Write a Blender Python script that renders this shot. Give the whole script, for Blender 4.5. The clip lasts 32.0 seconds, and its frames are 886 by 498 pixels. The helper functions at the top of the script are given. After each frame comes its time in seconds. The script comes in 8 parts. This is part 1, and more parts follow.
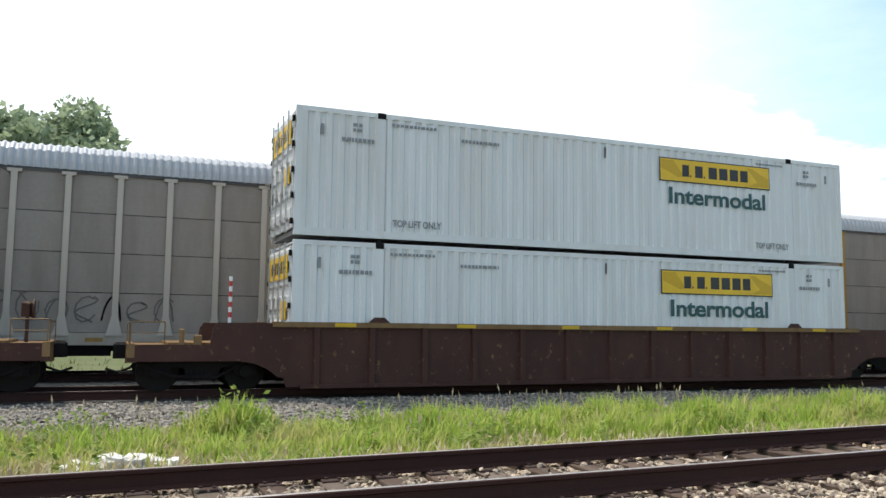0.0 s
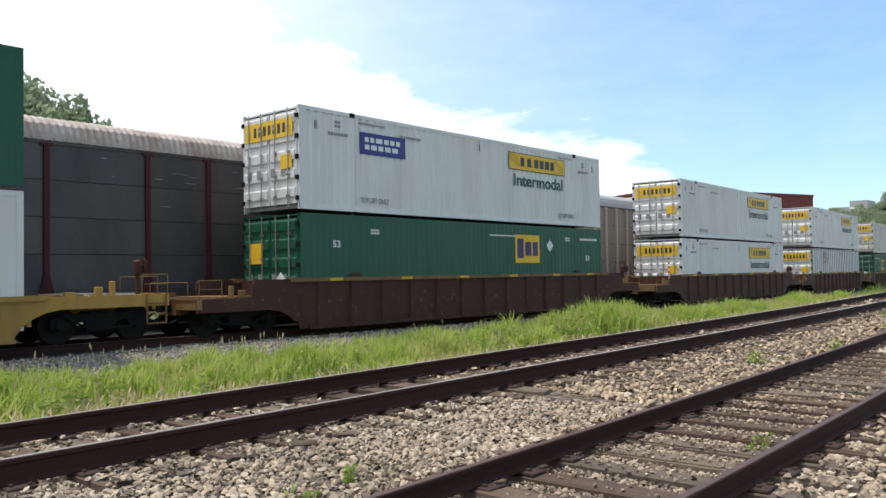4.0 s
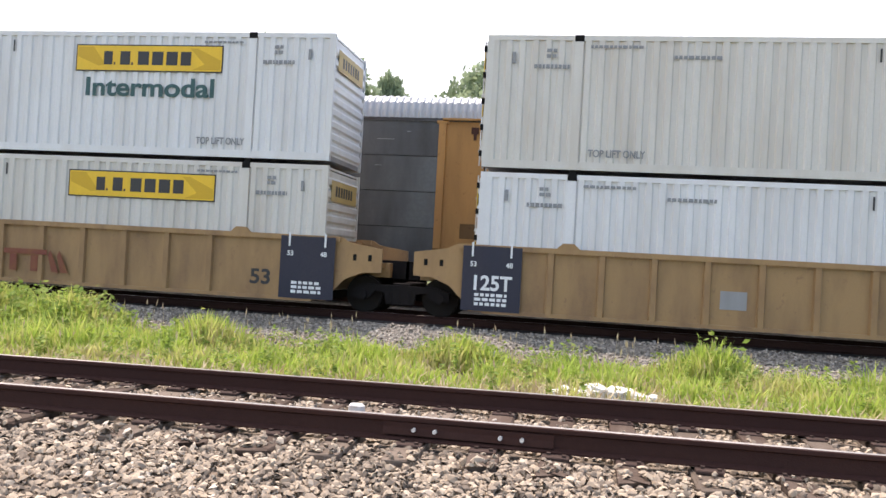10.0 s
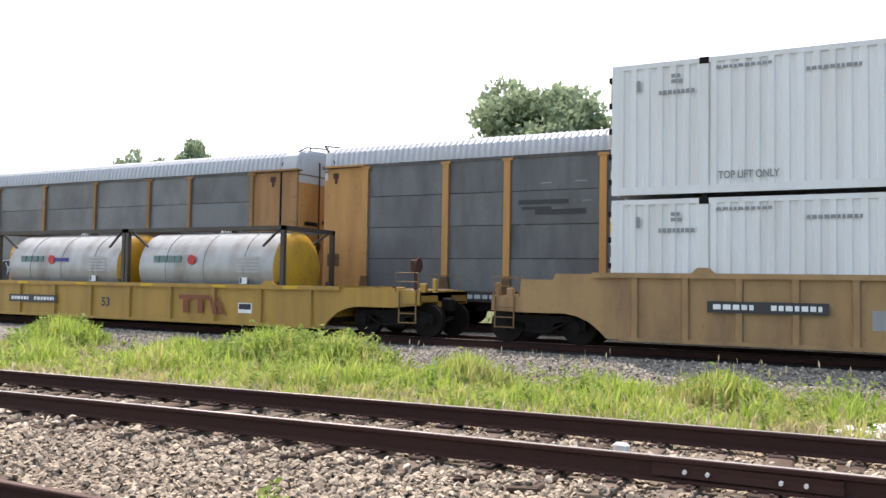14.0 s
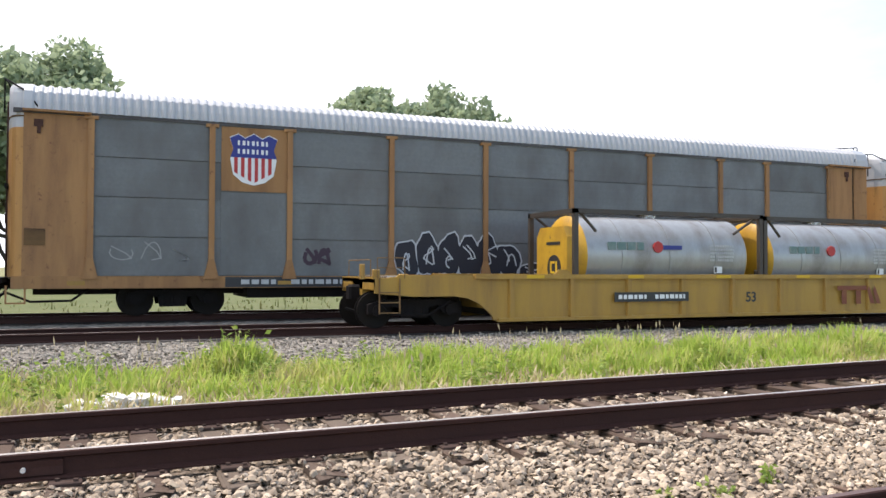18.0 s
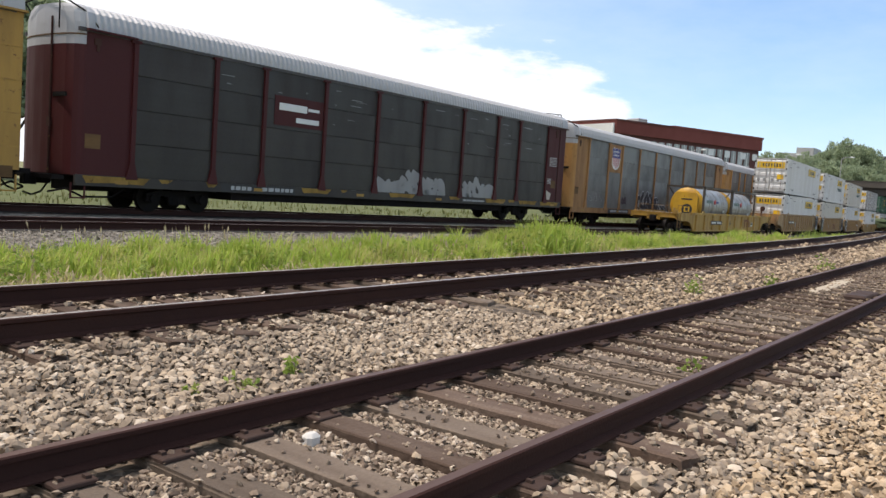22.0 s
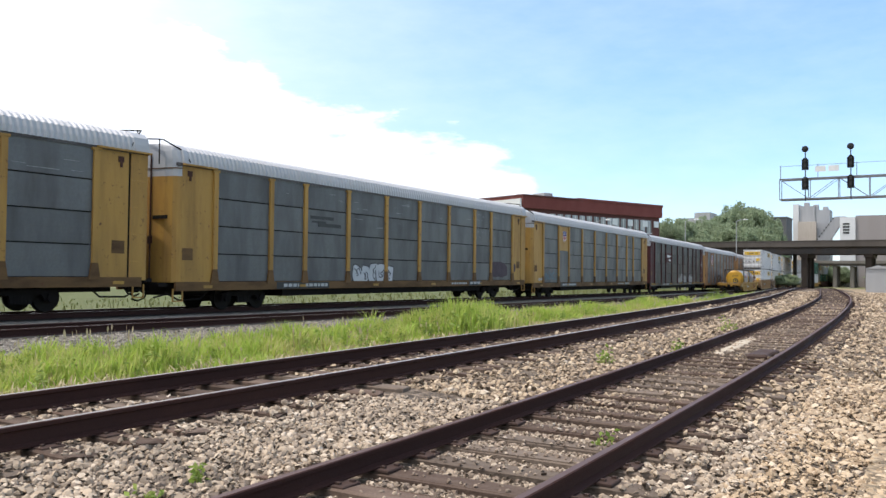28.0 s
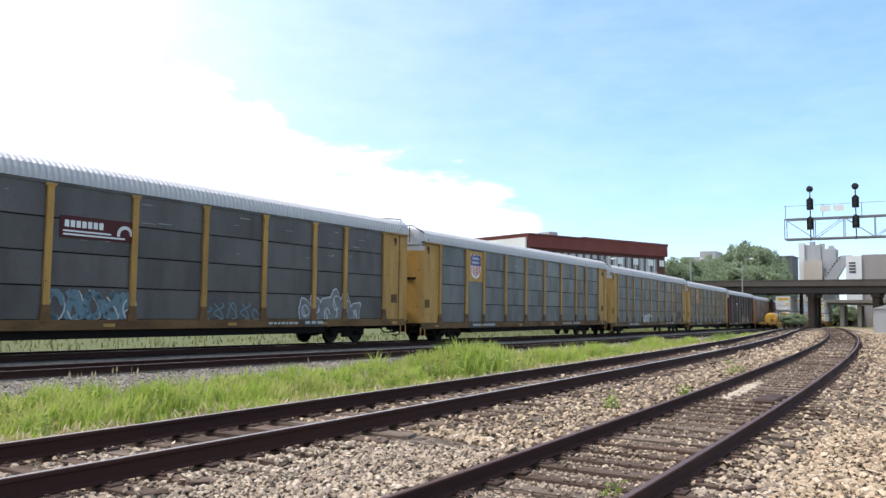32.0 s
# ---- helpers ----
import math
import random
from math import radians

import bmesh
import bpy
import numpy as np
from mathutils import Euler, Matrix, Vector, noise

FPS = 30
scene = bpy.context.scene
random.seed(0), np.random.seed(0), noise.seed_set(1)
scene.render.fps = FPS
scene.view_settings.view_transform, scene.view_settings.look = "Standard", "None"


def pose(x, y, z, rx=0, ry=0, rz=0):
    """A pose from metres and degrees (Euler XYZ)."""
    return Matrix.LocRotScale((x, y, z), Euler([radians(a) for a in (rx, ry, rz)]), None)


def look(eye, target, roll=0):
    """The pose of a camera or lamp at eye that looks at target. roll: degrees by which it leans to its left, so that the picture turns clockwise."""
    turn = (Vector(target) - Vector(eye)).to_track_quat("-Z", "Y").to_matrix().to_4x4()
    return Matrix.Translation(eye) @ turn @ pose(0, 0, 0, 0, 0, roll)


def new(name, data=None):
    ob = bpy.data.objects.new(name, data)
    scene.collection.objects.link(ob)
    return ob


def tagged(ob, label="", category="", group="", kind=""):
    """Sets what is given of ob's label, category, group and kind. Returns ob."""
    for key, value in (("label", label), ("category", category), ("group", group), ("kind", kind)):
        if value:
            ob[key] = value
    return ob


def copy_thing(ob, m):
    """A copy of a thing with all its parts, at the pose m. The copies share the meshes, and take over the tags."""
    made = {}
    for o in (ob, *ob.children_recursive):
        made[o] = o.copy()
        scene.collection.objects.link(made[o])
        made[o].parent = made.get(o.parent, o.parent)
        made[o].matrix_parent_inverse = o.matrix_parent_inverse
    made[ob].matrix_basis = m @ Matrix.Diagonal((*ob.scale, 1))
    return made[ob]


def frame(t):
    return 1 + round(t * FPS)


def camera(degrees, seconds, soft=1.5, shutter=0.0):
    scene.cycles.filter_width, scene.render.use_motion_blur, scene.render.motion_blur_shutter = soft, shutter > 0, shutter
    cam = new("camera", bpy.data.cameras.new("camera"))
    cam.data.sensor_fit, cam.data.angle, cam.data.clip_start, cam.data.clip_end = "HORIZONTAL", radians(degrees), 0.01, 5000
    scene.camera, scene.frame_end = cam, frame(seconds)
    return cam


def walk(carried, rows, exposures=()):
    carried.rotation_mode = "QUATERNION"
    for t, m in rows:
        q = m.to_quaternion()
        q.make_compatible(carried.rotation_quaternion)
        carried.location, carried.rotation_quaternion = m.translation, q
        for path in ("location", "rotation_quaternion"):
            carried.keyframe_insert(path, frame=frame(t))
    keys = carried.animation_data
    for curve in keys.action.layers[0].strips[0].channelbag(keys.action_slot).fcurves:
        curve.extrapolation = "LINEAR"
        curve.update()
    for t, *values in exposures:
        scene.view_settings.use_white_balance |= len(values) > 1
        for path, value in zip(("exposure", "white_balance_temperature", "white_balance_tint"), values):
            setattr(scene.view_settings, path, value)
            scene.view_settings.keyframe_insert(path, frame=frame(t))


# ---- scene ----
cam = camera(56.79, 32.0)
PATH = [
    (0.0, pose(-0.039, 0.080, 1.214, 95.47, -0.58, -22.26)),
    (0.5, pose(-0.047, 0.079, 1.214, 95.54, -0.27, -34.31)),
    (1.0, pose(-0.028, 0.036, 1.208, 95.06, -0.18, -40.94)),
    (1.5, pose(-0.018, 0.033, 1.214, 92.79, 0.31, -48.28)),
    (2.0, pose(0.007, -0.003, 1.220, 91.46, 1.52, -52.12)),
    (2.5, pose(0.009, -0.008, 1.229, 91.32, 1.49, -52.25)),
    (4.5, pose(0.097, 0.052, 1.231, 92.53, 0.32, -44.47)),
    (5.0, pose(0.049, 0.058, 1.234, 92.71, 0.64, -32.42)),
    (5.5, pose(0.018, 0.020, 1.214, 93.30, 0.36, -19.94)),
    (6.0, pose(0.004, 0.043, 1.198, 93.38, -0.21, -15.90)),
    (6.5, pose(-0.002, 0.032, 1.195, 93.73, -0.82, -15.03)),
    (7.0, pose(-0.015, 0.023, 1.193, 92.60, -1.81, -13.21)),
    (7.5, pose(-0.031, 0.013, 1.197, 92.24, -1.58, -8.15)),
    (8.0, pose(-0.049, 0.035, 1.194, 91.90, -1.65, -5.18)),
    (8.5, pose(-0.067, 0.040, 1.193, 92.08, -2.02, -1.71)),
    (9.0, pose(-0.071, 0.023, 1.191, 91.58, -2.36, 2.32)),
    (9.5, pose(-0.081, 0.015, 1.194, 91.29, -3.16, 6.87)),
    (10.0, pose(-0.093, 0.012, 1.193, 90.61, -3.21, 10.04)),
    (10.5, pose(-0.111, -0.017, 1.200, 91.50, -2.45, 13.28)),
    (11.0, pose(-0.127, -0.020, 1.196, 90.05, -2.03, 15.47)),
    (11.5, pose(-0.148, -0.045, 1.201, 90.10, -2.40, 17.87)),
    (12.0, pose(-0.157, -0.060, 1.202, 89.66, -1.89, 19.75)),
    (12.5, pose(-0.179, -0.061, 1.209, 88.76, -1.87, 21.00)),
    (13.0, pose(-0.188, -0.084, 1.225, 90.74, -1.47, 23.77)),
    (13.5, pose(-0.169, -0.124, 1.231, 92.30, -0.89, 27.14)),
    (15.5, pose(-0.150, -0.068, 1.238, 93.30, -1.04, 21.12)),
    (16.0, pose(-0.134, -0.040, 1.230, 93.43, -0.85, 13.27)),
    (16.5, pose(-0.130, 0.039, 1.211, 93.06, -0.37, 6.79)),
    (17.0, pose(-0.118, 0.103, 1.202, 91.63, -0.35, -0.89)),
    (17.5, pose(-0.074, 0.139, 1.192, 91.47, -0.30, -10.71)),
    (18.0, pose(-0.024, 0.169, 1.188, 91.36, -0.21, -22.32)),
    (18.5, pose(-0.001, 0.164, 1.188, 91.41, -1.82, -33.17)),
    (19.0, pose(0.065, 0.200, 1.205, 92.07, -1.25, -41.10)),
    (19.5, pose(0.058, 0.239, 1.156, 93.18, -0.17, -46.27)),
    (20.0, pose(0.082, 0.258, 1.175, 92.88, -1.46, -49.24)),
    (20.5, pose(0.103, 0.154, 1.172, 92.55, 0.66, -50.02)),
    (21.0, pose(0.100, 0.046, 1.167, 92.95, 0.58, -54.71)),
    (21.5, pose(0.078, 0.080, 1.151, 87.50, -2.87, -53.62)),
    (22.0, pose(0.107, 0.125, 1.147, 85.85, -3.91, -52.48)),
    (22.5, pose(0.027, 0.183, 1.138, 87.63, -6.09, -51.12)),
    (23.0, pose(0.062, 0.209, 1.134, 87.01, -7.19, -47.61)),
    (23.5, pose(0.029, 0.186, 1.139, 88.69, -7.35, -48.33)),
    (24.0, pose(-0.001, 0.174, 1.144, 88.07, -7.78, -47.91)),
    (24.5, pose(0.004, 0.180, 1.153, 89.35, -7.74, -48.04)),
    (25.0, pose(0.035, 0.185, 1.162, 90.18, -7.01, -49.86)),
    (25.5, pose(0.111, 0.151, 1.165, 89.73, -5.53, -53.60)),
    (26.0, pose(0.156, 0.184, 1.169, 90.16, -3.95, -55.85)),
    (26.5, pose(0.163, 0.143, 1.192, 90.05, -2.84, -57.05)),
    (28.5, pose(0.125, 0.026, 1.225, 92.22, -0.15, -58.26)),
    (29.0, pose(0.111, 0.008, 1.246, 92.48, -0.07, -57.67)),
    (29.5, pose(0.101, 0.033, 1.247, 92.32, -0.75, -58.17)),
    (30.0, pose(0.117, 0.024, 1.252, 93.04, -0.70, -58.44)),
    (30.5, pose(0.121, 0.037, 1.257, 93.55, -0.59, -58.16)),
    (31.0, pose(0.104, -0.017, 1.264, 94.43, -0.24, -57.94)),
    (31.5, pose(0.101, 0.035, 1.280, 94.41, -0.58, -58.22)),
    (32.0, pose(0.097, 0.035, 1.300, 94.35, -0.66, -58.07)),
]
# the film camera's own exposure and white balance drift as it pans
EXPOSURE = [(0, 0.65, 6350, 11), (1, 0.42, 6050, 9), (2, 0.26, 6350, 12), (5, 0.6, 6350, 12), (6, 0.78, 6500, 16), (7, 0.85, 6600, 18), (9, 1.22, 6600, 20), (11, 1.12, 6750, 23), (13, 1.18, 6650, 20), (16, 0.95, 6500, 17), (18, 1.0, 6500, 18), (19, 0.55, 6250, 13), (20, 0.6, 6150, 11),
            (21, 0.5, 6150, 11), (22, 0.35, 6700, 17), (25, 0.47, 6800, 15), (29, 0.6, 6200, 16), (32, 0.62, 6150, 16)]
walk(cam, PATH, EXPOSURE)

# ---- light: hazy bright sky, sun behind the trains to the upper left ----
SUN_AZ, SUN_EL = 37.0, 67.0          # degrees left of straight across the tracks, and up
sun_dir = Vector((-math.sin(radians(SUN_AZ)) * math.cos(radians(SUN_EL)), math.cos(radians(SUN_AZ)) * math.cos(radians(SUN_EL)), math.sin(radians(SUN_EL))))
sun = new("sun", bpy.data.lights.new("sun", "SUN"))
sun.data.energy, sun.data.angle, sun.data.color = 2.8, radians(0.6), (1.0, 0.92, 0.80)
sun.matrix_world = look(sun_dir * 60, (0, 0, 0))
world = bpy.data.worlds.new("world")
scene.world, world.use_nodes = world, True


def mix_rgb(N, L, fac, a, b):
    m = N.new("ShaderNodeMix")
    m.data_type = "RGBA"
    for sock, val in ((m.inputs[0], fac), (m.inputs[6], a), (m.inputs[7], b)):
        if hasattr(val, "is_linked"):
            L.new(val, sock)
        elif isinstance(val, (int, float)):
            sock.default_value = val
        else:
            sock.default_value = (*val, 1)
    return m.outputs[2]


def build_sky():
    nt = world.node_tree
    N, L = nt.nodes, nt.links
    bg = N["Background"]
    sky = N.new("ShaderNodeTexSky")
    sky.sky_type, sky.sun_disc = "NISHITA", False
    sky.sun_elevation, sky.sun_rotation = radians(SUN_EL), radians(-SUN_AZ)
    sky.air_density, sky.dust_density, sky.ozone_density = 1.0, 0.3, 1.4
    co = N.new("ShaderNodeTexCoord")
    dot = N.new("ShaderNodeVectorMath")
    dot.operation = "DOT_PRODUCT"
    L.new(co.outputs["Generated"], dot.inputs[0])
    aim = Vector((-0.62, 0.66, 0.42)).normalized()
    dot.inputs[1].default_value = aim
    mp = N.new("ShaderNodeMapping")
    mp.inputs["Scale"].default_value = (1.6, 1.6, 5.0)
    L.new(co.outputs["Generated"], mp.inputs[0])
    nz = N.new("ShaderNodeTexNoise")
    nz.inputs["Scale"].default_value, nz.inputs["Detail"].default_value, nz.inputs["Roughness"].default_value = 2.2, 7.0, 0.55
    nz.inputs["Distortion"].default_value = 0.5
    L.new(mp.outputs[0], nz.inputs[0])
    add = N.new("ShaderNodeMath")
    add.operation = "MULTIPLY_ADD"
    add.inputs[1].default_value, add.inputs[2].default_value = 0.9, -0.45
    L.new(nz.outputs[0], add.inputs[0])
    s = N.new("ShaderNodeMath")
    s.operation = "ADD"
    L.new(dot.outputs["Value"], s.inputs[0])
    L.new(add.outputs[0], s.inputs[1])
    rng = N.new("ShaderNodeMapRange")
    rng.interpolation_type = "SMOOTHSTEP"
    for i, v in zip((1, 2, 3, 4), (-0.20, 0.40, 0.12, 1.0)):
        rng.inputs[i].default_value = v
    L.new(s.outputs[0], rng.inputs[0])
    # towards the right the white haze thins out, and a low bank of cloud reaches into the blue
    sep = N.new("ShaderNodeSeparateXYZ")
    L.new(co.outputs["Generated"], sep.inputs[0])

    def calc(op, a, b=0.0, c=0.0):
        m = N.new("ShaderNodeMath")
        m.operation = op
        for k, val in enumerate((a, b, c)):
            if hasattr(val, "is_linked"):
                L.new(val, m.inputs[k])
            else:
                m.inputs[k].default_value = val
        return m.outputs[0]

    def ramp(val, stops):
        r = N.new("ShaderNodeValToRGB")
        el = r.color_ramp.elements
        while len(el) < len(stops):
            el.new(0.5)
        for e, (q, g) in zip(el, stops):
            e.position, e.color = q, (g, g, g, 1)
        L.new(val, r.inputs[0])
        return r.outputs[0]
    az = calc("MULTIPLY", calc("ARCTAN2", sep.outputs["X"], sep.outputs["Y"]), 57.2958 / 90)
    el = calc("MULTIPLY", calc("ARCSINE", sep.outputs["Z"]), 57.2958)
    top = calc("MULTIPLY", ramp(az, [(0.30, 0.80), (0.40, 0.62), (0.52, 0.46), (0.60, 0.375), (0.68, 0.325), (0.715, 0.25), (0.745, 0.0)]), 30.0)
    nf = N.new("ShaderNodeTexNoise")
    nf.inputs["Scale"].default_value, nf.inputs["Detail"].default_value, nf.inputs["Roughness"].default_value = 7.0, 6.0, 0.6
    L.new(mp.outputs[0], nf.inputs[0])
    puffy = calc("ADD", calc("MULTIPLY_ADD", nz.outputs[0], 9.0, -4.5), calc("MULTIPLY_ADD", nf.outputs[0], 9.0, -4.5))
    bank = N.new("ShaderNodeMapRange")
    bank.interpolation_type = "SMOOTHSTEP"
    bank.inputs[1].default_value, bank.inputs[2].default_value = -1.2, 2.2
    L.new(calc("ADD", calc("SUBTRACT", top, el), puffy), bank.inputs[0])
    haze = calc("ADD", ramp(az, [(0.30, 1.0), (0.38, 0.85), (0.46, 0.56), (0.56, 0.34), (0.68, 0.20), (0.80, 0.12), (1.0, 0.10)]), calc("MULTIPLY_ADD", nf.outputs[0], 0.24, -0.12))
    right = calc("MAXIMUM", haze, calc("MULTIPLY", bank.outputs[0], 0.92))
    side = ramp(az, [(0.26, 0.0), (0.36, 1.0), (0.98, 1.0), (1.0, 1.0)])
    behind = calc("GREATER_THAN", az, 1.05)
    side = calc("MULTIPLY", side, calc("SUBTRACT", 1.0, behind))
    cover = calc("ADD", calc("MULTIPLY", rng.outputs[0], calc("SUBTRACT", 1.0, side)), calc("MULTIPLY", right, side))
    low = N.new("ShaderNodeMapRange")
    for k, v in zip((1, 2, 3, 4), (0.0, 0.55, 1.0, 0.0)):
        low.inputs[k].default_value = v
    L.new(sep.outputs["Z"], low.inputs[0])
    clear = mix_rgb(N, L, low.outputs[0], (0.122, 0.160, 0.152), (0.100, 0.119, 0.149))
    tint = mix_rgb(N, L, side, (0.143, 0.157, 0.150), clear)
    sc = N.new("ShaderNodeVectorMath")
    sc.operation = "MULTIPLY"
    L.new(tint, sc.inputs[1])
    L.new(sky.outputs[0], sc.inputs[0])
    mix = N.new("ShaderNodeMix")
    mix.data_type = "RGBA"
    mix.inputs[7].default_value = (0.88, 0.95, 0.99, 1)
    L.new(cover, mix.inputs[0])
    L.new(sc.outputs[0], mix.inputs[6])
    L.new(mix.outputs[2], bg.inputs[0])
    bg.inputs[1].default_value = 1.0


build_sky()

# ---- the line of the tracks: straight past the camera, then bending to the far side; the near pair bends first ----
def bend_near(x):
    u = max(0.0, min(x, 60.0) - 6.0)
    return 0.0013 * u ** 2 - 1.5e-6 * u ** 3 + 0.12 * max(0.0, min(x, 210.0) - 60.0)


def bend_mid(x):
    u = max(0.0, min(x, 210.0) - 28.0)
    return 0.000936 * u ** 2 - 3.31e-6 * u ** 3


def bend_back(x):
    u = max(0.0, min(x, 210.0) - 8.0)
    w = max(0.0, u - 75.0)
    return 0.00047 * min(u, 75.0) ** 2 + 0.0705 * w + 8.7e-5 * w ** 2


def bend(x, v=19.05):
    """How far the line v metres across has swung at x."""
    if v <= 9.0:
        return bend_near(x)
    if v < 15.0:
        k = (v - 9.0) / 6.0
        return bend_near(x) * (1 - k) + bend_mid(x) * k
    k = max(0.0, min(1.0, (v - 20.4) / 2.0))
    return bend_mid(x) * (1 - k) + bend_back(x) * k


def heading(x, v=19.05):
    return (bend(x + 0.5, v) - bend(x - 0.5, v))


def dip(x):
    return np.interp(x, [0, 10, 20, 40, 100, 150, 215], [0, -0.02, -0.08, -0.22, -0.60, -0.91, -1.3])


def rise(x):
    return np.interp(x, [-60, 0, 10, 20, 30, 40, 50, 60, 80, 100, 170, 215], [-0.63, 0.0, 0.068, 0.11, 0.14, 0.16, 0.163, 0.15, 0.07, -0.05, -0.85, -1.3])


def sunk(x):
    """How much lower the nearest track lies than its neighbour."""
    return np.interp(x, [0, 10, 20, 30], [0.155, 0.105, 0.04, 0.01])


PROFILE = [(-60, -0.6), (-8, -0.52), (0.4, -0.42), (1.2, -0.365), (4.4, -0.345), (4.9, -0.30), (5.5, -0.25), (8.2, -0.25), (8.8, -0.31), (9.8, -0.38),
           (13.4, -0.47), (14.5, -0.45), (16.2, -0.42), (17.6, -0.34), (20.4, -0.34), (21.3, -0.26), (22.2, -0.21), (24.5, -0.21), (25.6, -0.30), (28, -0.35), (70, -0.3)]


def ground_z(x, v):
    """Height of the ground at x, v metres across from the bent line."""
    z = np.interp(v, [p[0] for p in PROFILE], [p[1] for p in PROFILE])
    w = np.clip((14.0 - v) / 5.0, 0, 1)
    near = np.clip((5.2 - v) / 0.8, 0, 1)
    return z + w * rise(x) + (1 - w) * dip(x) + near * (0.140 - sunk(x))


# ---- materials ----
def noise_fac(N, L, vec, scale, detail, lo, hi, rough=0.6):
    n = N.new("ShaderNodeTexNoise")
    n.inputs["Scale"].default_value, n.inputs["Detail"].default_value, n.inputs["Roughness"].default_value = scale, detail, rough
    L.new(vec, n.inputs[0])
    r = N.new("ShaderNodeMapRange")
    r.inputs[1].default_value, r.inputs[2].default_value = lo, hi
    L.new(n.outputs[0], r.inputs[0])
    return r.outputs[0]


def material(name, col, rough=0.6, metal=0.0, dirt=(0.10, 0.085, 0.07), dirty=0.35, streak=(2.2, 2.2, 0.35), grain=30.0, vary=0.12, bump=0.15, bump_scale=40.0, spots=None, rnd=0.0, spec=0.35):
    """Painted or bare surface: base colour, streaked dirt, fine grain and relief. spots: colour of chips and rust patches."""
    m = bpy.data.materials.new(name)
    m.use_nodes = True
    N, L = m.node_tree.nodes, m.node_tree.links
    b = N["Principled BSDF"]
    co = N.new("ShaderNodeTexCoord").outputs["Object"]
    b.inputs["Specular IOR Level"].default_value = spec
    if rnd:
        oi = N.new("ShaderNodeObjectInfo")
        va = N.new("ShaderNodeVectorMath")
        va.operation = "MULTIPLY_ADD"
        L.new(oi.outputs["Random"], va.inputs[0])
        va.inputs[1].default_value = (71.0, 37.0, 53.0)
        L.new(co, va.inputs[2])
        co = va.outputs[0]
    mp = N.new("ShaderNodeMapping")
    mp.inputs["Scale"].default_value = streak
    L.new(co, mp.inputs[0])
    big = noise_fac(N, L, mp.outputs[0], 1.0, 6, 0.42, 0.75)
    fac = N.new("ShaderNodeMath")
    fac.operation = "MULTIPLY"
    fac.inputs[1].default_value = dirty
    L.new(big, fac.inputs[0])
    c = mix_rgb(N, L, fac.outputs[0], col, dirt)
    fine = noise_fac(N, L, co, grain, 4, 0.35, 0.65)
    dark = tuple(v * (1 - vary) for v in col)
    f2 = N.new("ShaderNodeMath")
    f2.operation = "MULTIPLY"
    f2.inputs[1].default_value = 0.5
    L.new(fine, f2.inputs[0])
    c = mix_rgb(N, L, f2.outputs[0], c, dark)
    if spots:
        sp = noise_fac(N, L, co, 5.0, 8, 0.60, 0.68, 0.7)
        c = mix_rgb(N, L, sp, c, spots)
    if rnd:
        hs = N.new("ShaderNodeHueSaturation")
        mr = N.new("ShaderNodeMapRange")
        mr.inputs[3].default_value, mr.inputs[4].default_value = 1 - rnd, 1 + rnd
        L.new(oi.outputs["Random"], mr.inputs[0])
        L.new(mr.outputs[0], hs.inputs["Value"])
        L.new(c, hs.inputs["Color"])
        c = hs.outputs[0]
    L.new(c, b.inputs["Base Color"])
    rr = N.new("ShaderNodeMapRange")
    rr.inputs[3].default_value, rr.inputs[4].default_value = max(0.05, rough - 0.1), min(1, rough + 0.15)
    L.new(big, rr.inputs[0])
    L.new(rr.outputs[0], b.inputs["Roughness"])
    b.inputs["Metallic"].default_value = metal
    if bump:
        bn = N.new("ShaderNodeTexNoise")
        bn.inputs["Scale"].default_value, bn.inputs["Detail"].default_value = bump_scale, 4
        L.new(co, bn.inputs[0])
        bp = N.new("ShaderNodeBump")
        bp.inputs["Strength"].default_value, bp.inputs["Distance"].default_value = bump, 0.02
        L.new(bn.outputs[0], bp.inputs["Height"])
        L.new(bp.outputs[0], b.inputs["Normal"])
    return m


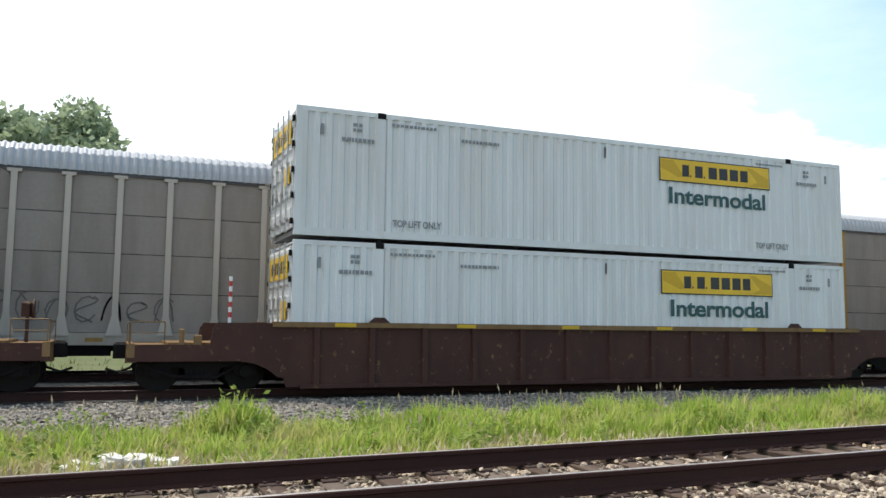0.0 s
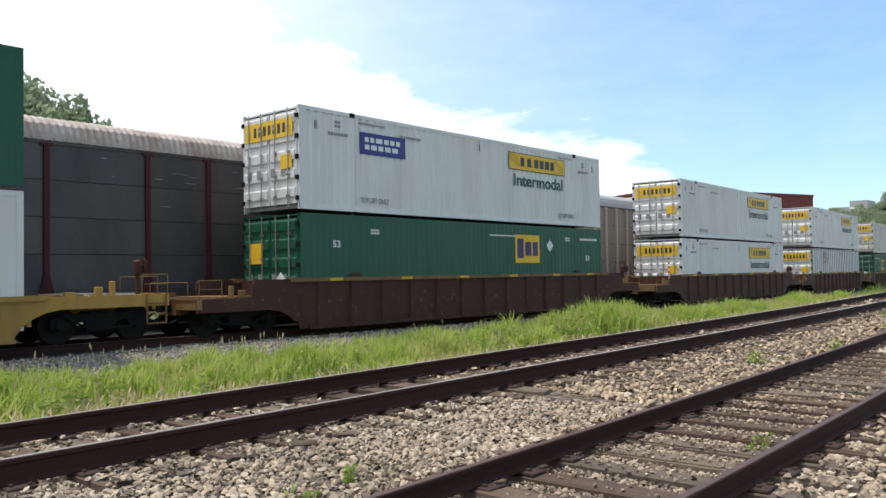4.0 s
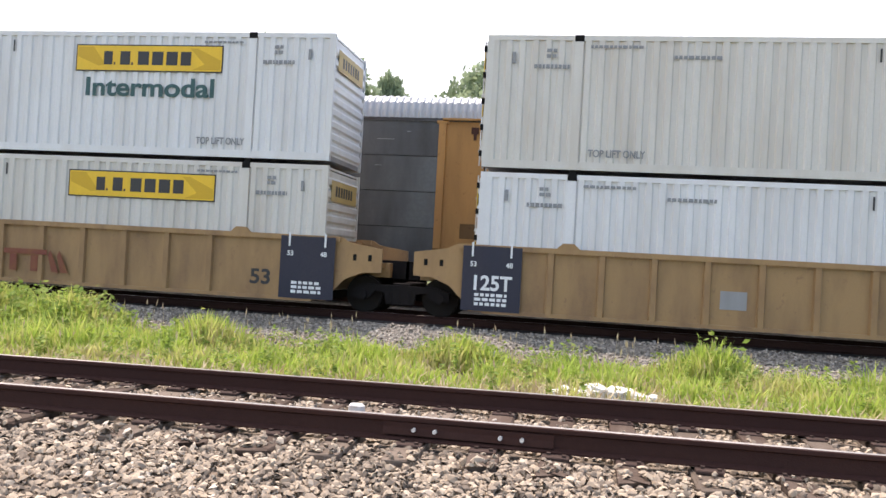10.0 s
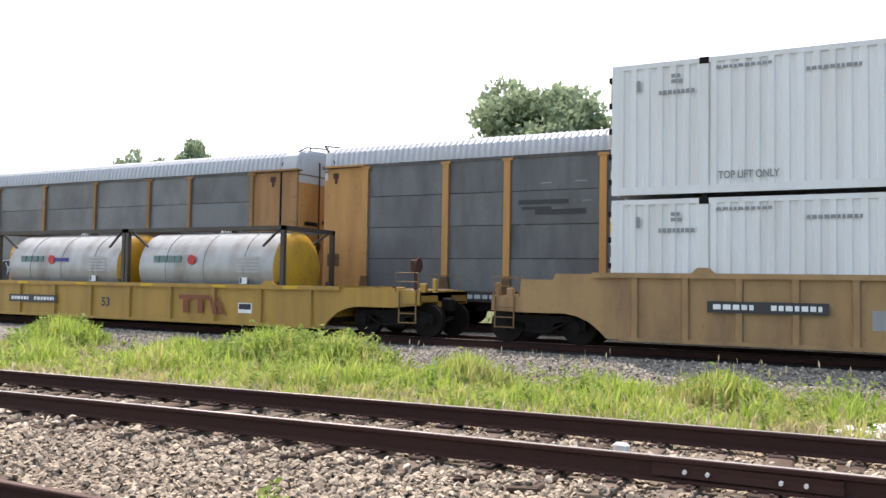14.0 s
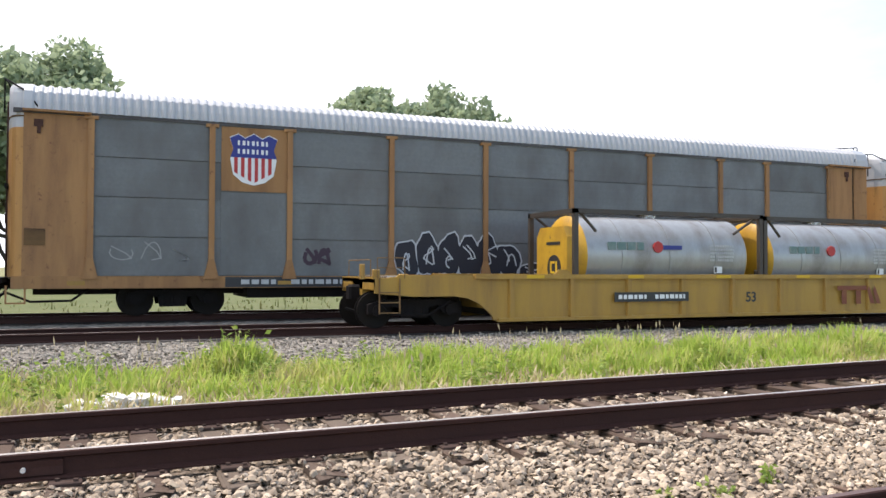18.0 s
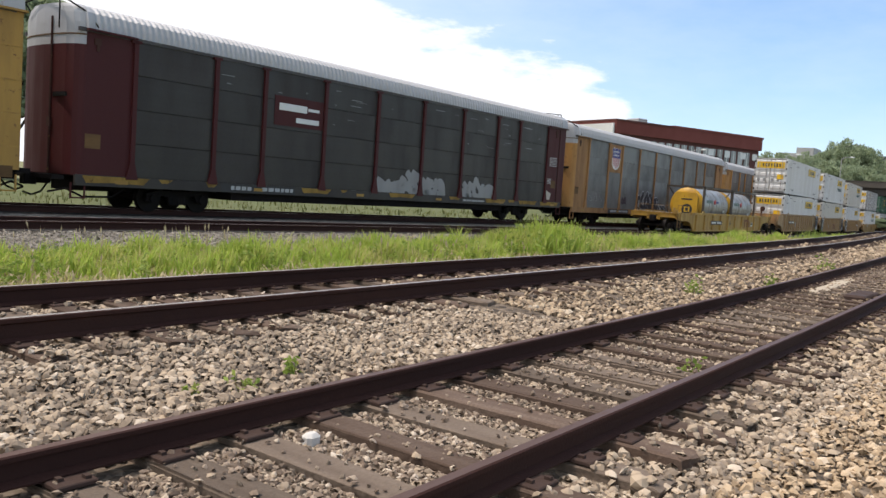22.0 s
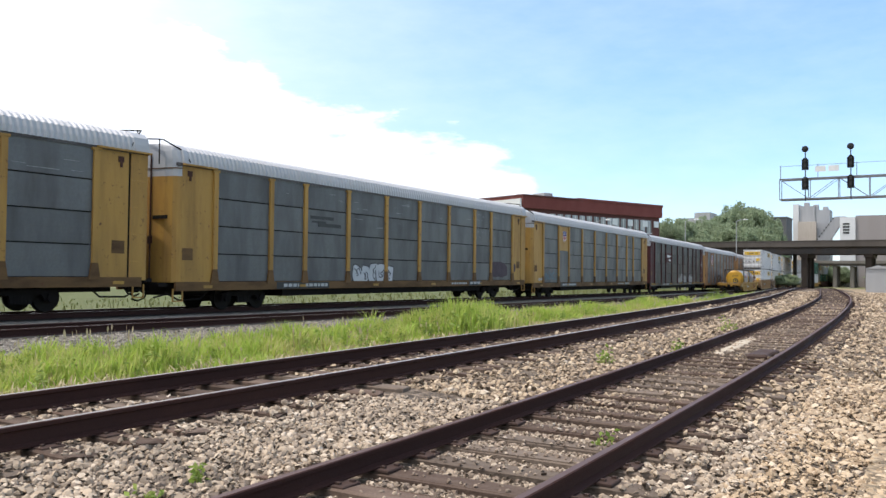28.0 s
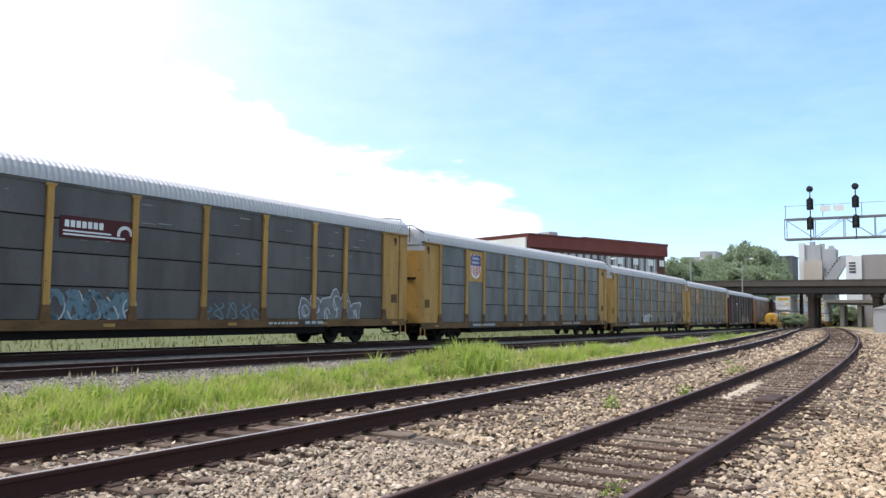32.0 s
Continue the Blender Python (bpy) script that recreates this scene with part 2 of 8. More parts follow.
def island_material(name, stops, rough=0.9, leaf=0.0, patch=0.0):
    """Loose pieces in one mesh, each with its own shade. leaf: how much light comes through. patch: slow change over the ground."""
    m = bpy.data.materials.new(name)
    m.use_nodes = True
    N, L = m.node_tree.nodes, m.node_tree.links
    b = N["Principled BSDF"]
    geo = N.new("ShaderNodeNewGeometry")
    ramp = N.new("ShaderNodeValToRGB")
    el = ramp.color_ramp.elements
    while len(el) < len(stops):
        el.new(0.5)
    for e, (p, c) in zip(el, stops):
        e.position, e.color = p, (*c, 1)
    src = geo.outputs["Random Per Island"]
    if patch:
        co = N.new("ShaderNodeTexCoord").outputs["Object"]
        nf = noise_fac(N, L, co, 0.55, 4, 0.36, 0.64)
        ma = N.new("ShaderNodeMath")
        ma.operation = "MULTIPLY_ADD"
        ma.inputs[1].default_value = patch
        L.new(nf, ma.inputs[0])
        mb = N.new("ShaderNodeMath")
        mb.operation = "MULTIPLY"
        mb.inputs[1].default_value = 1 - patch
        L.new(src, mb.inputs[0])
        L.new(mb.outputs[0], ma.inputs[2])
        src = ma.outputs[0]
    L.new(src, ramp.inputs[0])
    L.new(ramp.outputs[0], b.inputs["Base Color"])
    b.inputs["Roughness"].default_value = rough
    b.inputs["Specular IOR Level"].default_value = 0.25
    if leaf:
        tr = N.new("ShaderNodeBsdfTranslucent")
        L.new(ramp.outputs[0], tr.inputs[0])
        mx = N.new("ShaderNodeMixShader")
        mx.inputs[0].default_value = leaf
        L.new(b.outputs[0], mx.inputs[1])
        L.new(tr.outputs[0], mx.inputs[2])
        L.new(mx.outputs[0], N["Material Output"].inputs[0])
    return m


def ground_material(name, cols, scale, fine, bump, vor=0.0):
    """Earth, grass floor or ballast bed: three colours mixed at two scales, with relief."""
    m = bpy.data.materials.new(name)
    m.use_nodes = True
    N, L = m.node_tree.nodes, m.node_tree.links
    b = N["Principled BSDF"]
    co = N.new("ShaderNodeTexCoord").outputs["Object"]
    a = noise_fac(N, L, co, scale, 6, 0.35, 0.65)
    c = mix_rgb(N, L, a, cols[0], cols[1])
    d = noise_fac(N, L, co, fine, 5, 0.4, 0.7)
    c = mix_rgb(N, L, d, c, cols[2])
    bp = N.new("ShaderNodeBump")
    bp.inputs["Strength"].default_value, bp.inputs["Distance"].default_value = bump, 0.05
    if vor:
        v = N.new("ShaderNodeTexVoronoi")
        v.inputs["Scale"].default_value = vor
        L.new(co, v.inputs[0])
        sep = N.new("ShaderNodeSeparateColor")
        L.new(v.outputs["Color"], sep.inputs[0])
        mr = N.new("ShaderNodeMapRange")
        mr.inputs[3].default_value, mr.inputs[4].default_value = 0.45, 1.35
        L.new(sep.outputs[0], mr.inputs[0])
        hs = N.new("ShaderNodeHueSaturation")
        L.new(mr.outputs[0], hs.inputs["Value"])
        L.new(c, hs.inputs["Color"])
        c = hs.outputs[0]
        L.new(v.outputs["Distance"], bp.inputs["Height"])
        bp.invert = True
    else:
        n = N.new("ShaderNodeTexNoise")
        n.inputs["Scale"].default_value, n.inputs["Detail"].default_value = fine, 6
        L.new(co, n.inputs[0])
        L.new(n.outputs[0], bp.inputs["Height"])
    L.new(bp.outputs[0], b.inputs["Normal"])
    L.new(c, b.inputs["Base Color"])
    b.inputs["Roughness"].default_value = 0.95
    b.inputs["Specular IOR Level"].default_value = 0.2
    return m


M = dict(
    white=material("white_paint", (0.605, 0.615, 0.622), 0.5, dirty=0.55, dirt=(0.44, 0.41, 0.37), streak=(1.6, 1.6, 0.22), bump=0.06, rnd=0.03),
    cream=material("aged_white_paint", (0.545, 0.53, 0.49), 0.55, dirty=0.6, dirt=(0.38, 0.325, 0.26), streak=(1.6, 1.6, 0.22), bump=0.06, rnd=0.03),
    green=material("green_paint", (0.008, 0.074, 0.043), 0.5, dirty=0.25, dirt=(0.06, 0.10, 0.08), bump=0.06),
    post_grey=material("grey_post_paint", (0.26, 0.26, 0.26), 0.5, dirty=0.3, bump=0.05),
    ttx=material("yellow_car_paint", (0.345, 0.20, 0.036), 0.5, dirty=0.75, dirt=(0.15, 0.088, 0.042), bump=0.08),
    ttx_worn=material("browned_yellow_car_paint", (0.285, 0.152, 0.026), 0.5, dirty=0.9, streak=(0.8, 1.5, 0.8), dirt=(0.125, 0.066, 0.032), bump=0.08),
    ttx_old=material("faded_yellow_car_paint", (0.305, 0.185, 0.080), 0.6, dirty=0.95, dirt=(0.150, 0.088, 0.052), streak=(1.7, 1.7, 0.5), bump=0.08, spots=(0.22, 0.125, 0.062)),
    brown=material("brown_car_paint", (0.050, 0.022, 0.018), 0.65, dirty=0.75, dirt=(0.090, 0.048, 0.034), streak=(1.3, 1.3, 0.6), spots=(0.17, 0.10, 0.045), bump=0.12, spec=0.15),
    # tan of rails and steps; on brown cars it paints the sunlit edges
    worn=material("tan_trim_and_lit_edge_paint", (0.19, 0.115, 0.052), 0.65, dirty=0.6, dirt=(0.06, 0.034, 0.022), bump=0.1, rnd=0.1, spec=0.15),
    orange=material("orange_yellow_paint", (0.42, 0.22, 0.07), 0.6, dirty=0.6, dirt=(0.17, 0.09, 0.05), bump=0.08, spots=(0.20, 0.10, 0.045), rnd=0.06, spec=0.25),
    yellow=material("golden_yellow_paint", (0.39, 0.225, 0.055), 0.58, dirty=0.75, dirt=(0.15, 0.085, 0.042), bump=0.08, spots=(0.13, 0.06, 0.03), rnd=0.06, spec=0.25),
    sill=material("grimy_yellow_sill", (0.145, 0.083, 0.036), 0.7, dirty=1.0, dirt=(0.036, 0.023, 0.017), streak=(0.7, 2, 2), bump=0.1, spots=(0.10, 0.045, 0.025), rnd=0.1, spec=0.15),
    sill_worn=material("worn_yellow_sill", (0.30, 0.185, 0.045), 0.7, dirty=1.0, dirt=(0.030, 0.022, 0.020), streak=(1.1, 2, 1.2), bump=0.1, spots=(0.035, 0.022, 0.018), spec=0.15),
    red=material("dark_red_paint", (0.062, 0.013, 0.014), 0.6, spec=0.2, rnd=0.05, dirty=0.5, dirt=(0.07, 0.03, 0.03), bump=0.08),
    tan=material("tan_paint", (0.36, 0.31, 0.25), 0.65, dirty=0.4, dirt=(0.20, 0.16, 0.12), bump=0.08),
    tan_light=material("pale_tan_paint", (0.46, 0.41, 0.35), 0.6, dirty=0.3, dirt=(0.25, 0.2, 0.15), bump=0.06),
    orange_rust=material("rusted_orange_paint", (0.31, 0.165, 0.068), 0.65, dirty=0.8, dirt=(0.12, 0.062, 0.042), bump=0.1, spots=(0.15, 0.07, 0.04), rnd=0.10, spec=0.2),
    galv=material("galvanised_panel", (0.099, 0.102, 0.106), 0.5, metal=0.1, dirty=0.95, dirt=(0.047, 0.043, 0.041), streak=(1.1, 1.1, 0.28), grain=12, vary=0.3, bump=0.08, rnd=0.14, spec=0.5),
    galv_dark=material("dark_galvanised_panel", (0.069, 0.061, 0.061), 0.5, metal=0.1, dirty=0.95, dirt=(0.043, 0.036, 0.034), streak=(1.1, 1.1, 0.28), grain=12, vary=0.3, bump=0.08, rnd=0.14, spec=0.5),
    galv_mid=material("mid_grey_galvanised_panel", (0.135, 0.122, 0.114), 0.5, metal=0.1, dirty=0.95, dirt=(0.092, 0.079, 0.071), streak=(1.1, 1.1, 0.28), grain=12, vary=0.3, bump=0.08, rnd=0.12, spec=0.5),
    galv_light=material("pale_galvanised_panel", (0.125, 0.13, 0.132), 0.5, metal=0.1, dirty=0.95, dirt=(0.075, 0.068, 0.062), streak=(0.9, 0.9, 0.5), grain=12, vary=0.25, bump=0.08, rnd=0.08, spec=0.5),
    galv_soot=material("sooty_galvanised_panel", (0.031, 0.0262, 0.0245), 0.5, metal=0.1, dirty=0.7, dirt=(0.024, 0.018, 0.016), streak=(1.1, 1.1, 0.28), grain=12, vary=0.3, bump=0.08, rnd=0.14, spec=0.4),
    galv_tan=material("weathered_tan_panel", (0.265, 0.23, 0.20), 0.65, metal=0.1, dirty=0.45, dirt=(0.15, 0.12, 0.09), grain=12, vary=0.15, bump=0.08, rnd=0.06),
    light_scuff=material("slot_light_and_scrapes", (0.27, 0.275, 0.28), 0.6, dirty=0.7, dirt=(0.13, 0.13, 0.13), streak=(6, 6, 6), bump=0.0),
    roof=material("white_roof_paint", (0.40, 0.41, 0.43), 0.5, dirty=0.3, dirt=(0.36, 0.35, 0.33), bump=0.05),
    roof_rust=material("rusted_roof", (0.46, 0.40, 0.36), 0.7, dirty=0.8, dirt=(0.17, 0.08, 0.05), streak=(1.6, 1.6, 1.6), spots=(0.20, 0.08, 0.05)),
    black=material("black_underframe", (0.011, 0.0095, 0.0095), 0.8, dirty=0.5, dirt=(0.030, 0.023, 0.021), bump=0.2, spec=0.08),
    steel=material("dark_wheel_steel", (0.013, 0.011, 0.010), 0.65, metal=0.3, dirty=0.4, dirt=(0.03, 0.02, 0.015), spec=0.1),
    bare=material("worn_bare_steel", (0.42, 0.40, 0.38), 0.35, metal=0.8, dirty=0.2),
    gap=material("black_parts_and_gap_shade", (0.008, 0.008, 0.008), 0.8, dirty=0.1, bump=0, spec=0.1),
    logo_y=material("logo_yellow", (0.70, 0.44, 0.022), 0.5, dirty=0.25, bump=0.03),
    logo_faded=material("faded_yellow_panel", (0.47, 0.34, 0.13), 0.6, dirty=0.8, dirt=(0.36, 0.29, 0.19), streak=(1.2, 1.2, 0.4), bump=0.03),
    logo_k=material("logo_dark", (0.028, 0.028, 0.03), 0.5, dirty=0.1, bump=0.0),
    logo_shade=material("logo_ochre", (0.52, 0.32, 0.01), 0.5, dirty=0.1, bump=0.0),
    logo_t=material("logo_teal", (0.022, 0.075, 0.075), 0.5, dirty=0.1, bump=0.0),
    faint_teal=material("faded_teal_stencil", (0.10, 0.17, 0.165), 0.6, dirty=0.7, dirt=(0.26, 0.28, 0.275), streak=(5, 5, 5), bump=0.0),
    mark=material("grey_stencil", (0.22, 0.23, 0.24), 0.6, dirty=0.1, bump=0.0),
    stencil=material("dulled_white_stencil", (0.40, 0.41, 0.41), 0.6, dirty=0.6, dirt=(0.18, 0.18, 0.18), streak=(6, 6, 6), bump=0.0),
    mark_w=material("white_stencil", (0.66, 0.68, 0.68), 0.6, dirty=0.15, bump=0.0),
    blue=material("logo_blue", (0.025, 0.035, 0.20), 0.5, dirty=0.1, bump=0.0),
    violet=material("logo_violet", (0.045, 0.028, 0.11), 0.5, dirty=0.1, bump=0.0),
    logo_r=material("logo_red", (0.38, 0.03, 0.03), 0.5, dirty=0.15, bump=0.0),
    faded_red=material("faded_red_stencil", (0.165, 0.040, 0.022), 0.6, dirty=0.6, dirt=(0.24, 0.13, 0.04), streak=(4, 4, 4), bump=0.0),
    navy=material("dark_panel_paint", (0.0144, 0.0151, 0.0324), 0.5, dirty=0.2, bump=0.03),
    tank=material("tank_shell", (0.33, 0.335, 0.335), 0.42, metal=0.3, dirty=0.85, dirt=(0.15, 0.125, 0.10), streak=(1.6, 1.6, 0.8), bump=0.04),
    tank_y=material("tank_end_yellow", (0.52, 0.30, 0.025), 0.5, dirty=0.75, dirt=(0.20, 0.10, 0.035), streak=(1.5, 1.5, 1.0), bump=0.04, spots=(0.16, 0.085, 0.04)),
    tank_bar=material("tank_frame_paint", (0.05, 0.042, 0.035), 0.6, dirty=0.3, dirt=(0.12, 0.07, 0.04)),
    rail=material("rusty_rail_side", (0.039, 0.0185, 0.0155), 0.8, spec=0.10, dirty=0.5, dirt=(0.066, 0.032, 0.024), streak=(0.5, 2, 6), bump=0.2, bump_scale=60),
    raildull=material("rusty_rail_head", (0.115, 0.072, 0.060), 0.6, metal=0.3, dirty=0.5, dirt=(0.055, 0.032, 0.026), streak=(0.4, 4, 4), bump=0.02, spec=0.2),
    railtop=material("worn_rail_head", (0.50, 0.46, 0.43), 0.38, metal=0.6, dirty=0.25, dirt=(0.20, 0.12, 0.09), streak=(0.4, 4, 4), bump=0.02),
    tie_grey=material("bleached_tie_wood", (0.165, 0.130, 0.102), 0.9, dirty=0.8, dirt=(0.09, 0.066, 0.052), streak=(6, 0.7, 6), grain=60, vary=0.35, bump=0.6, bump_scale=25, rnd=0.2, spec=0.1),
    tie=material("weathered_tie_wood", (0.098, 0.068, 0.052), 0.9, dirty=0.75, dirt=(0.19, 0.148, 0.118), streak=(7, 0.9, 7), grain=60, vary=0.35, bump=0.5, bump_scale=25, rnd=0.25, spec=0.1),
    plate=material("rusty_tie_plate", (0.062, 0.041, 0.034), 0.8, dirty=0.5, dirt=(0.05, 0.03, 0.024), bump=0.2, spec=0.15),
    concrete=material("bridge_concrete", (0.17, 0.155, 0.135), 0.85, dirty=0.6, dirt=(0.10, 0.095, 0.09), streak=(0.5, 0.5, 0.1), bump=0.2),
    # dark brown deck colour; on the piers it stands in for the bridge's shade
    deck=material("dark_shaded_bridge_paint", (0.045, 0.037, 0.031), 0.8, dirty=0.6, dirt=(0.035, 0.028, 0.024), streak=(0.3, 0.3, 0.1), spec=0.1),
    concrete_d=material("grimy_parapet", (0.080, 0.069, 0.059), 0.85, dirty=0.6, dirt=(0.06, 0.052, 0.046), streak=(0.5, 0.5, 0.1), bump=0.2),
    gantry=material("grey_gantry_paint", (0.16, 0.17, 0.18), 0.6, dirty=0.3, dirt=(0.10, 0.09, 0.08)),
    works=material("brown_grey_cladding", (0.27, 0.245, 0.235), 0.7, dirty=0.3, dirt=(0.2, 0.18, 0.17), streak=(0.3, 0.3, 0.05)),
    works_d=material("dark_cladding", (0.10, 0.105, 0.11), 0.7, dirty=0.3, streak=(0.3, 0.3, 0.05)),
    sand=material("fine_sand", (0.46, 0.40, 0.31), 0.95, dirty=0.6, dirt=(0.26, 0.21, 0.16), streak=(3, 3, 3), bump=0.4, spec=0.1),
    girder=material("weathered_girder", (0.035, 0.032, 0.030), 0.7, dirty=0.5, dirt=(0.10, 0.07, 0.05), streak=(0.4, 0.4, 0.2)),
    silver=material("aluminium_paint", (0.58, 0.60, 0.61), 0.45, metal=0.3, dirty=0.2),
    brick=material("red_brick_wall", (0.165, 0.042, 0.034), 0.8, dirty=0.4, dirt=(0.10, 0.04, 0.035), streak=(0.4, 0.4, 0.2)),
    brick_d=material("dark_brick_wall", (0.10, 0.034, 0.030), 0.85, dirty=0.4, streak=(0.4, 0.4, 0.2)),
    glass=material("window_glass_pale", (0.27, 0.29, 0.30), 0.12, dirty=0.3, dirt=(0.06, 0.07, 0.08), streak=(0.9, 0.9, 0.9), bump=0.0, rnd=0.5),
    pale=material("pale_cladding", (0.62, 0.63, 0.63), 0.7, dirty=0.3, dirt=(0.35, 0.34, 0.32), streak=(0.3, 0.3, 0.05)),
    greyc=material("grey_cladding", (0.34, 0.35, 0.36), 0.7, dirty=0.3, streak=(0.3, 0.3, 0.05)),
    bark=material("tree_bark", (0.07, 0.055, 0.042), 0.9, dirty=0.5, bump=0.5),
    graf_k=material("black_spray_paint", (0.016, 0.016, 0.024), 0.6, dirty=0.1, bump=0.0),
    tan_mark=material("faded_dark_spray_paint", (0.11, 0.095, 0.085), 0.6, dirty=0.8, dirt=(0.21, 0.18, 0.155), streak=(4, 4, 4), bump=0.0),
    graf_w=material("white_spray_paint", (0.44, 0.46, 0.48), 0.6, dirty=0.35, dirt=(0.2, 0.2, 0.22), streak=(3, 3, 3), bump=0.0),
    graf_p=material("maroon_spray_paint", (0.042, 0.022, 0.036), 0.6, dirty=0.6, dirt=(0.062, 0.050, 0.056), streak=(3, 3, 3), bump=0.0),
    graf_g=material("grey_spray_paint", (0.145, 0.15, 0.155), 0.6, dirty=0.6, dirt=(0.07, 0.07, 0.075), streak=(3, 3, 3), bump=0.0),
    graf_b=material("teal_spray_paint", (0.10, 0.17, 0.21), 0.6, dirty=0.4, streak=(3, 3, 3), bump=0.0),
    lens=material("signal_black", (0.010, 0.010, 0.011), 0.55, dirty=0.2),
    slab=material("broken_concrete", (0.62, 0.60, 0.56), 0.9, dirty=0.4, dirt=(0.35, 0.32, 0.28), streak=(5, 5, 5), bump=0.5),
)
M["stone"] = island_material("ballast_stone", [(0.0, (0.10, 0.080, 0.064)), (0.22, (0.21, 0.167, 0.126)), (0.45, (0.31, 0.248, 0.183)), (0.68, (0.39, 0.308, 0.222)), (0.86, (0.48, 0.395, 0.30)), (1.0, (0.60, 0.53, 0.44))], 0.9, patch=0.2)
M["stone_sand"] = island_material("sandy_stone", [(0.0, (0.16, 0.113, 0.073)), (0.22, (0.29, 0.212, 0.135)), (0.45, (0.395, 0.295, 0.19)), (0.68, (0.475, 0.36, 0.24)), (0.86, (0.54, 0.425, 0.30)), (1.0, (0.62, 0.52, 0.40))], 0.9, patch=0.2)
M["stone_brown"] = island_material("grimy_brown_stone", [(0.0, (0.075, 0.055, 0.042)), (0.3, (0.15, 0.112, 0.084)), (0.6, (0.23, 0.175, 0.13)), (0.86, (0.33, 0.262, 0.20)), (1.0, (0.45, 0.38, 0.31))], 0.9, patch=0.2)
M["stone_tan"] = island_material("tan_ballast_stone", [(0.0, (0.11, 0.080, 0.058)), (0.22, (0.22, 0.167, 0.118)), (0.45, (0.325, 0.25, 0.172)), (0.68, (0.405, 0.31, 0.21)), (0.86, (0.50, 0.40, 0.28)), (1.0, (0.60, 0.51, 0.40))], 0.9, patch=0.2)
M["stone_grey"] = island_material("grey_ballast_stone", [(0.0, (0.10, 0.088, 0.074)), (0.3, (0.20, 0.178, 0.148)), (0.6, (0.28, 0.25, 0.207)), (0.86, (0.38, 0.338, 0.28)), (1.0, (0.50, 0.45, 0.375))], 0.9, patch=0.2)
M["grass_far"] = island_material("mown_grass", [(0.0, (0.13, 0.15, 0.055)), (0.5, (0.17, 0.19, 0.07)), (1.0, (0.22, 0.21, 0.10))], 0.8, leaf=0.25)
M["straw"] = island_material("dry_seed_stalk", [(0.0, (0.42, 0.35, 0.20)), (0.5, (0.50, 0.42, 0.26)), (1.0, (0.36, 0.27, 0.17))], 0.8, leaf=0.3)
M["grass"] = island_material("grass_blade", [(0.0, (0.42, 0.38, 0.18)), (0.2, (0.47, 0.44, 0.17)), (0.36, (0.44, 0.47, 0.13)), (0.52, (0.36, 0.46, 0.085)), (0.68, (0.30, 0.42, 0.065)), (0.82, (0.42, 0.46, 0.12)), (1.0, (0.48, 0.46, 0.19))], 0.75, leaf=0.5, patch=0.62)
M["weed"] = island_material("weed_leaf", [(0.0, (0.17, 0.25, 0.05)), (0.5, (0.25, 0.34, 0.07)), (1.0, (0.37, 0.41, 0.12))], 0.65, leaf=0.45)
M["leaf"] = island_material("tree_leaf", [(0.0, (0.22, 0.275, 0.17)), (0.5, (0.28, 0.345, 0.21)), (1.0, (0.36, 0.42, 0.27))], 0.75, leaf=0.5)
M["earth"] = ground_material("grass_and_earth", [(0.125, 0.150, 0.045), (0.175, 0.175, 0.075), (0.225, 0.195, 0.13)], 0.25, 6.0, 0.5)
M["lawn"] = ground_material("mown_lawn", [(0.066, 0.088, 0.028), (0.095, 0.115, 0.042), (0.125, 0.125, 0.06)], 0.3, 5.0, 0.5)
M["bed"] = ground_material("ballast_bed", [(0.155, 0.122, 0.092), (0.215, 0.17, 0.125), (0.085, 0.067, 0.053)], 0.6, 9.0, 0.9, vor=16.0)
M["tan_bed"] = ground_material("tan_gravel", [(0.34, 0.26, 0.17), (0.42, 0.33, 0.22), (0.22, 0.165, 0.11)], 0.5, 9.0, 0.9, vor=14.0)
M["bed_dark"] = ground_material("dark_ballast", [(0.045, 0.042, 0.040), (0.065, 0.060, 0.056), (0.028, 0.026, 0.025)], 0.6, 9.0, 0.9, vor=13.0)
M["bed_far"] = ground_material("grey_ballast_bed", [(0.205, 0.19, 0.165), (0.29, 0.262, 0.222), (0.145, 0.134, 0.118)], 0.6, 9.0, 0.9, vor=13.0)


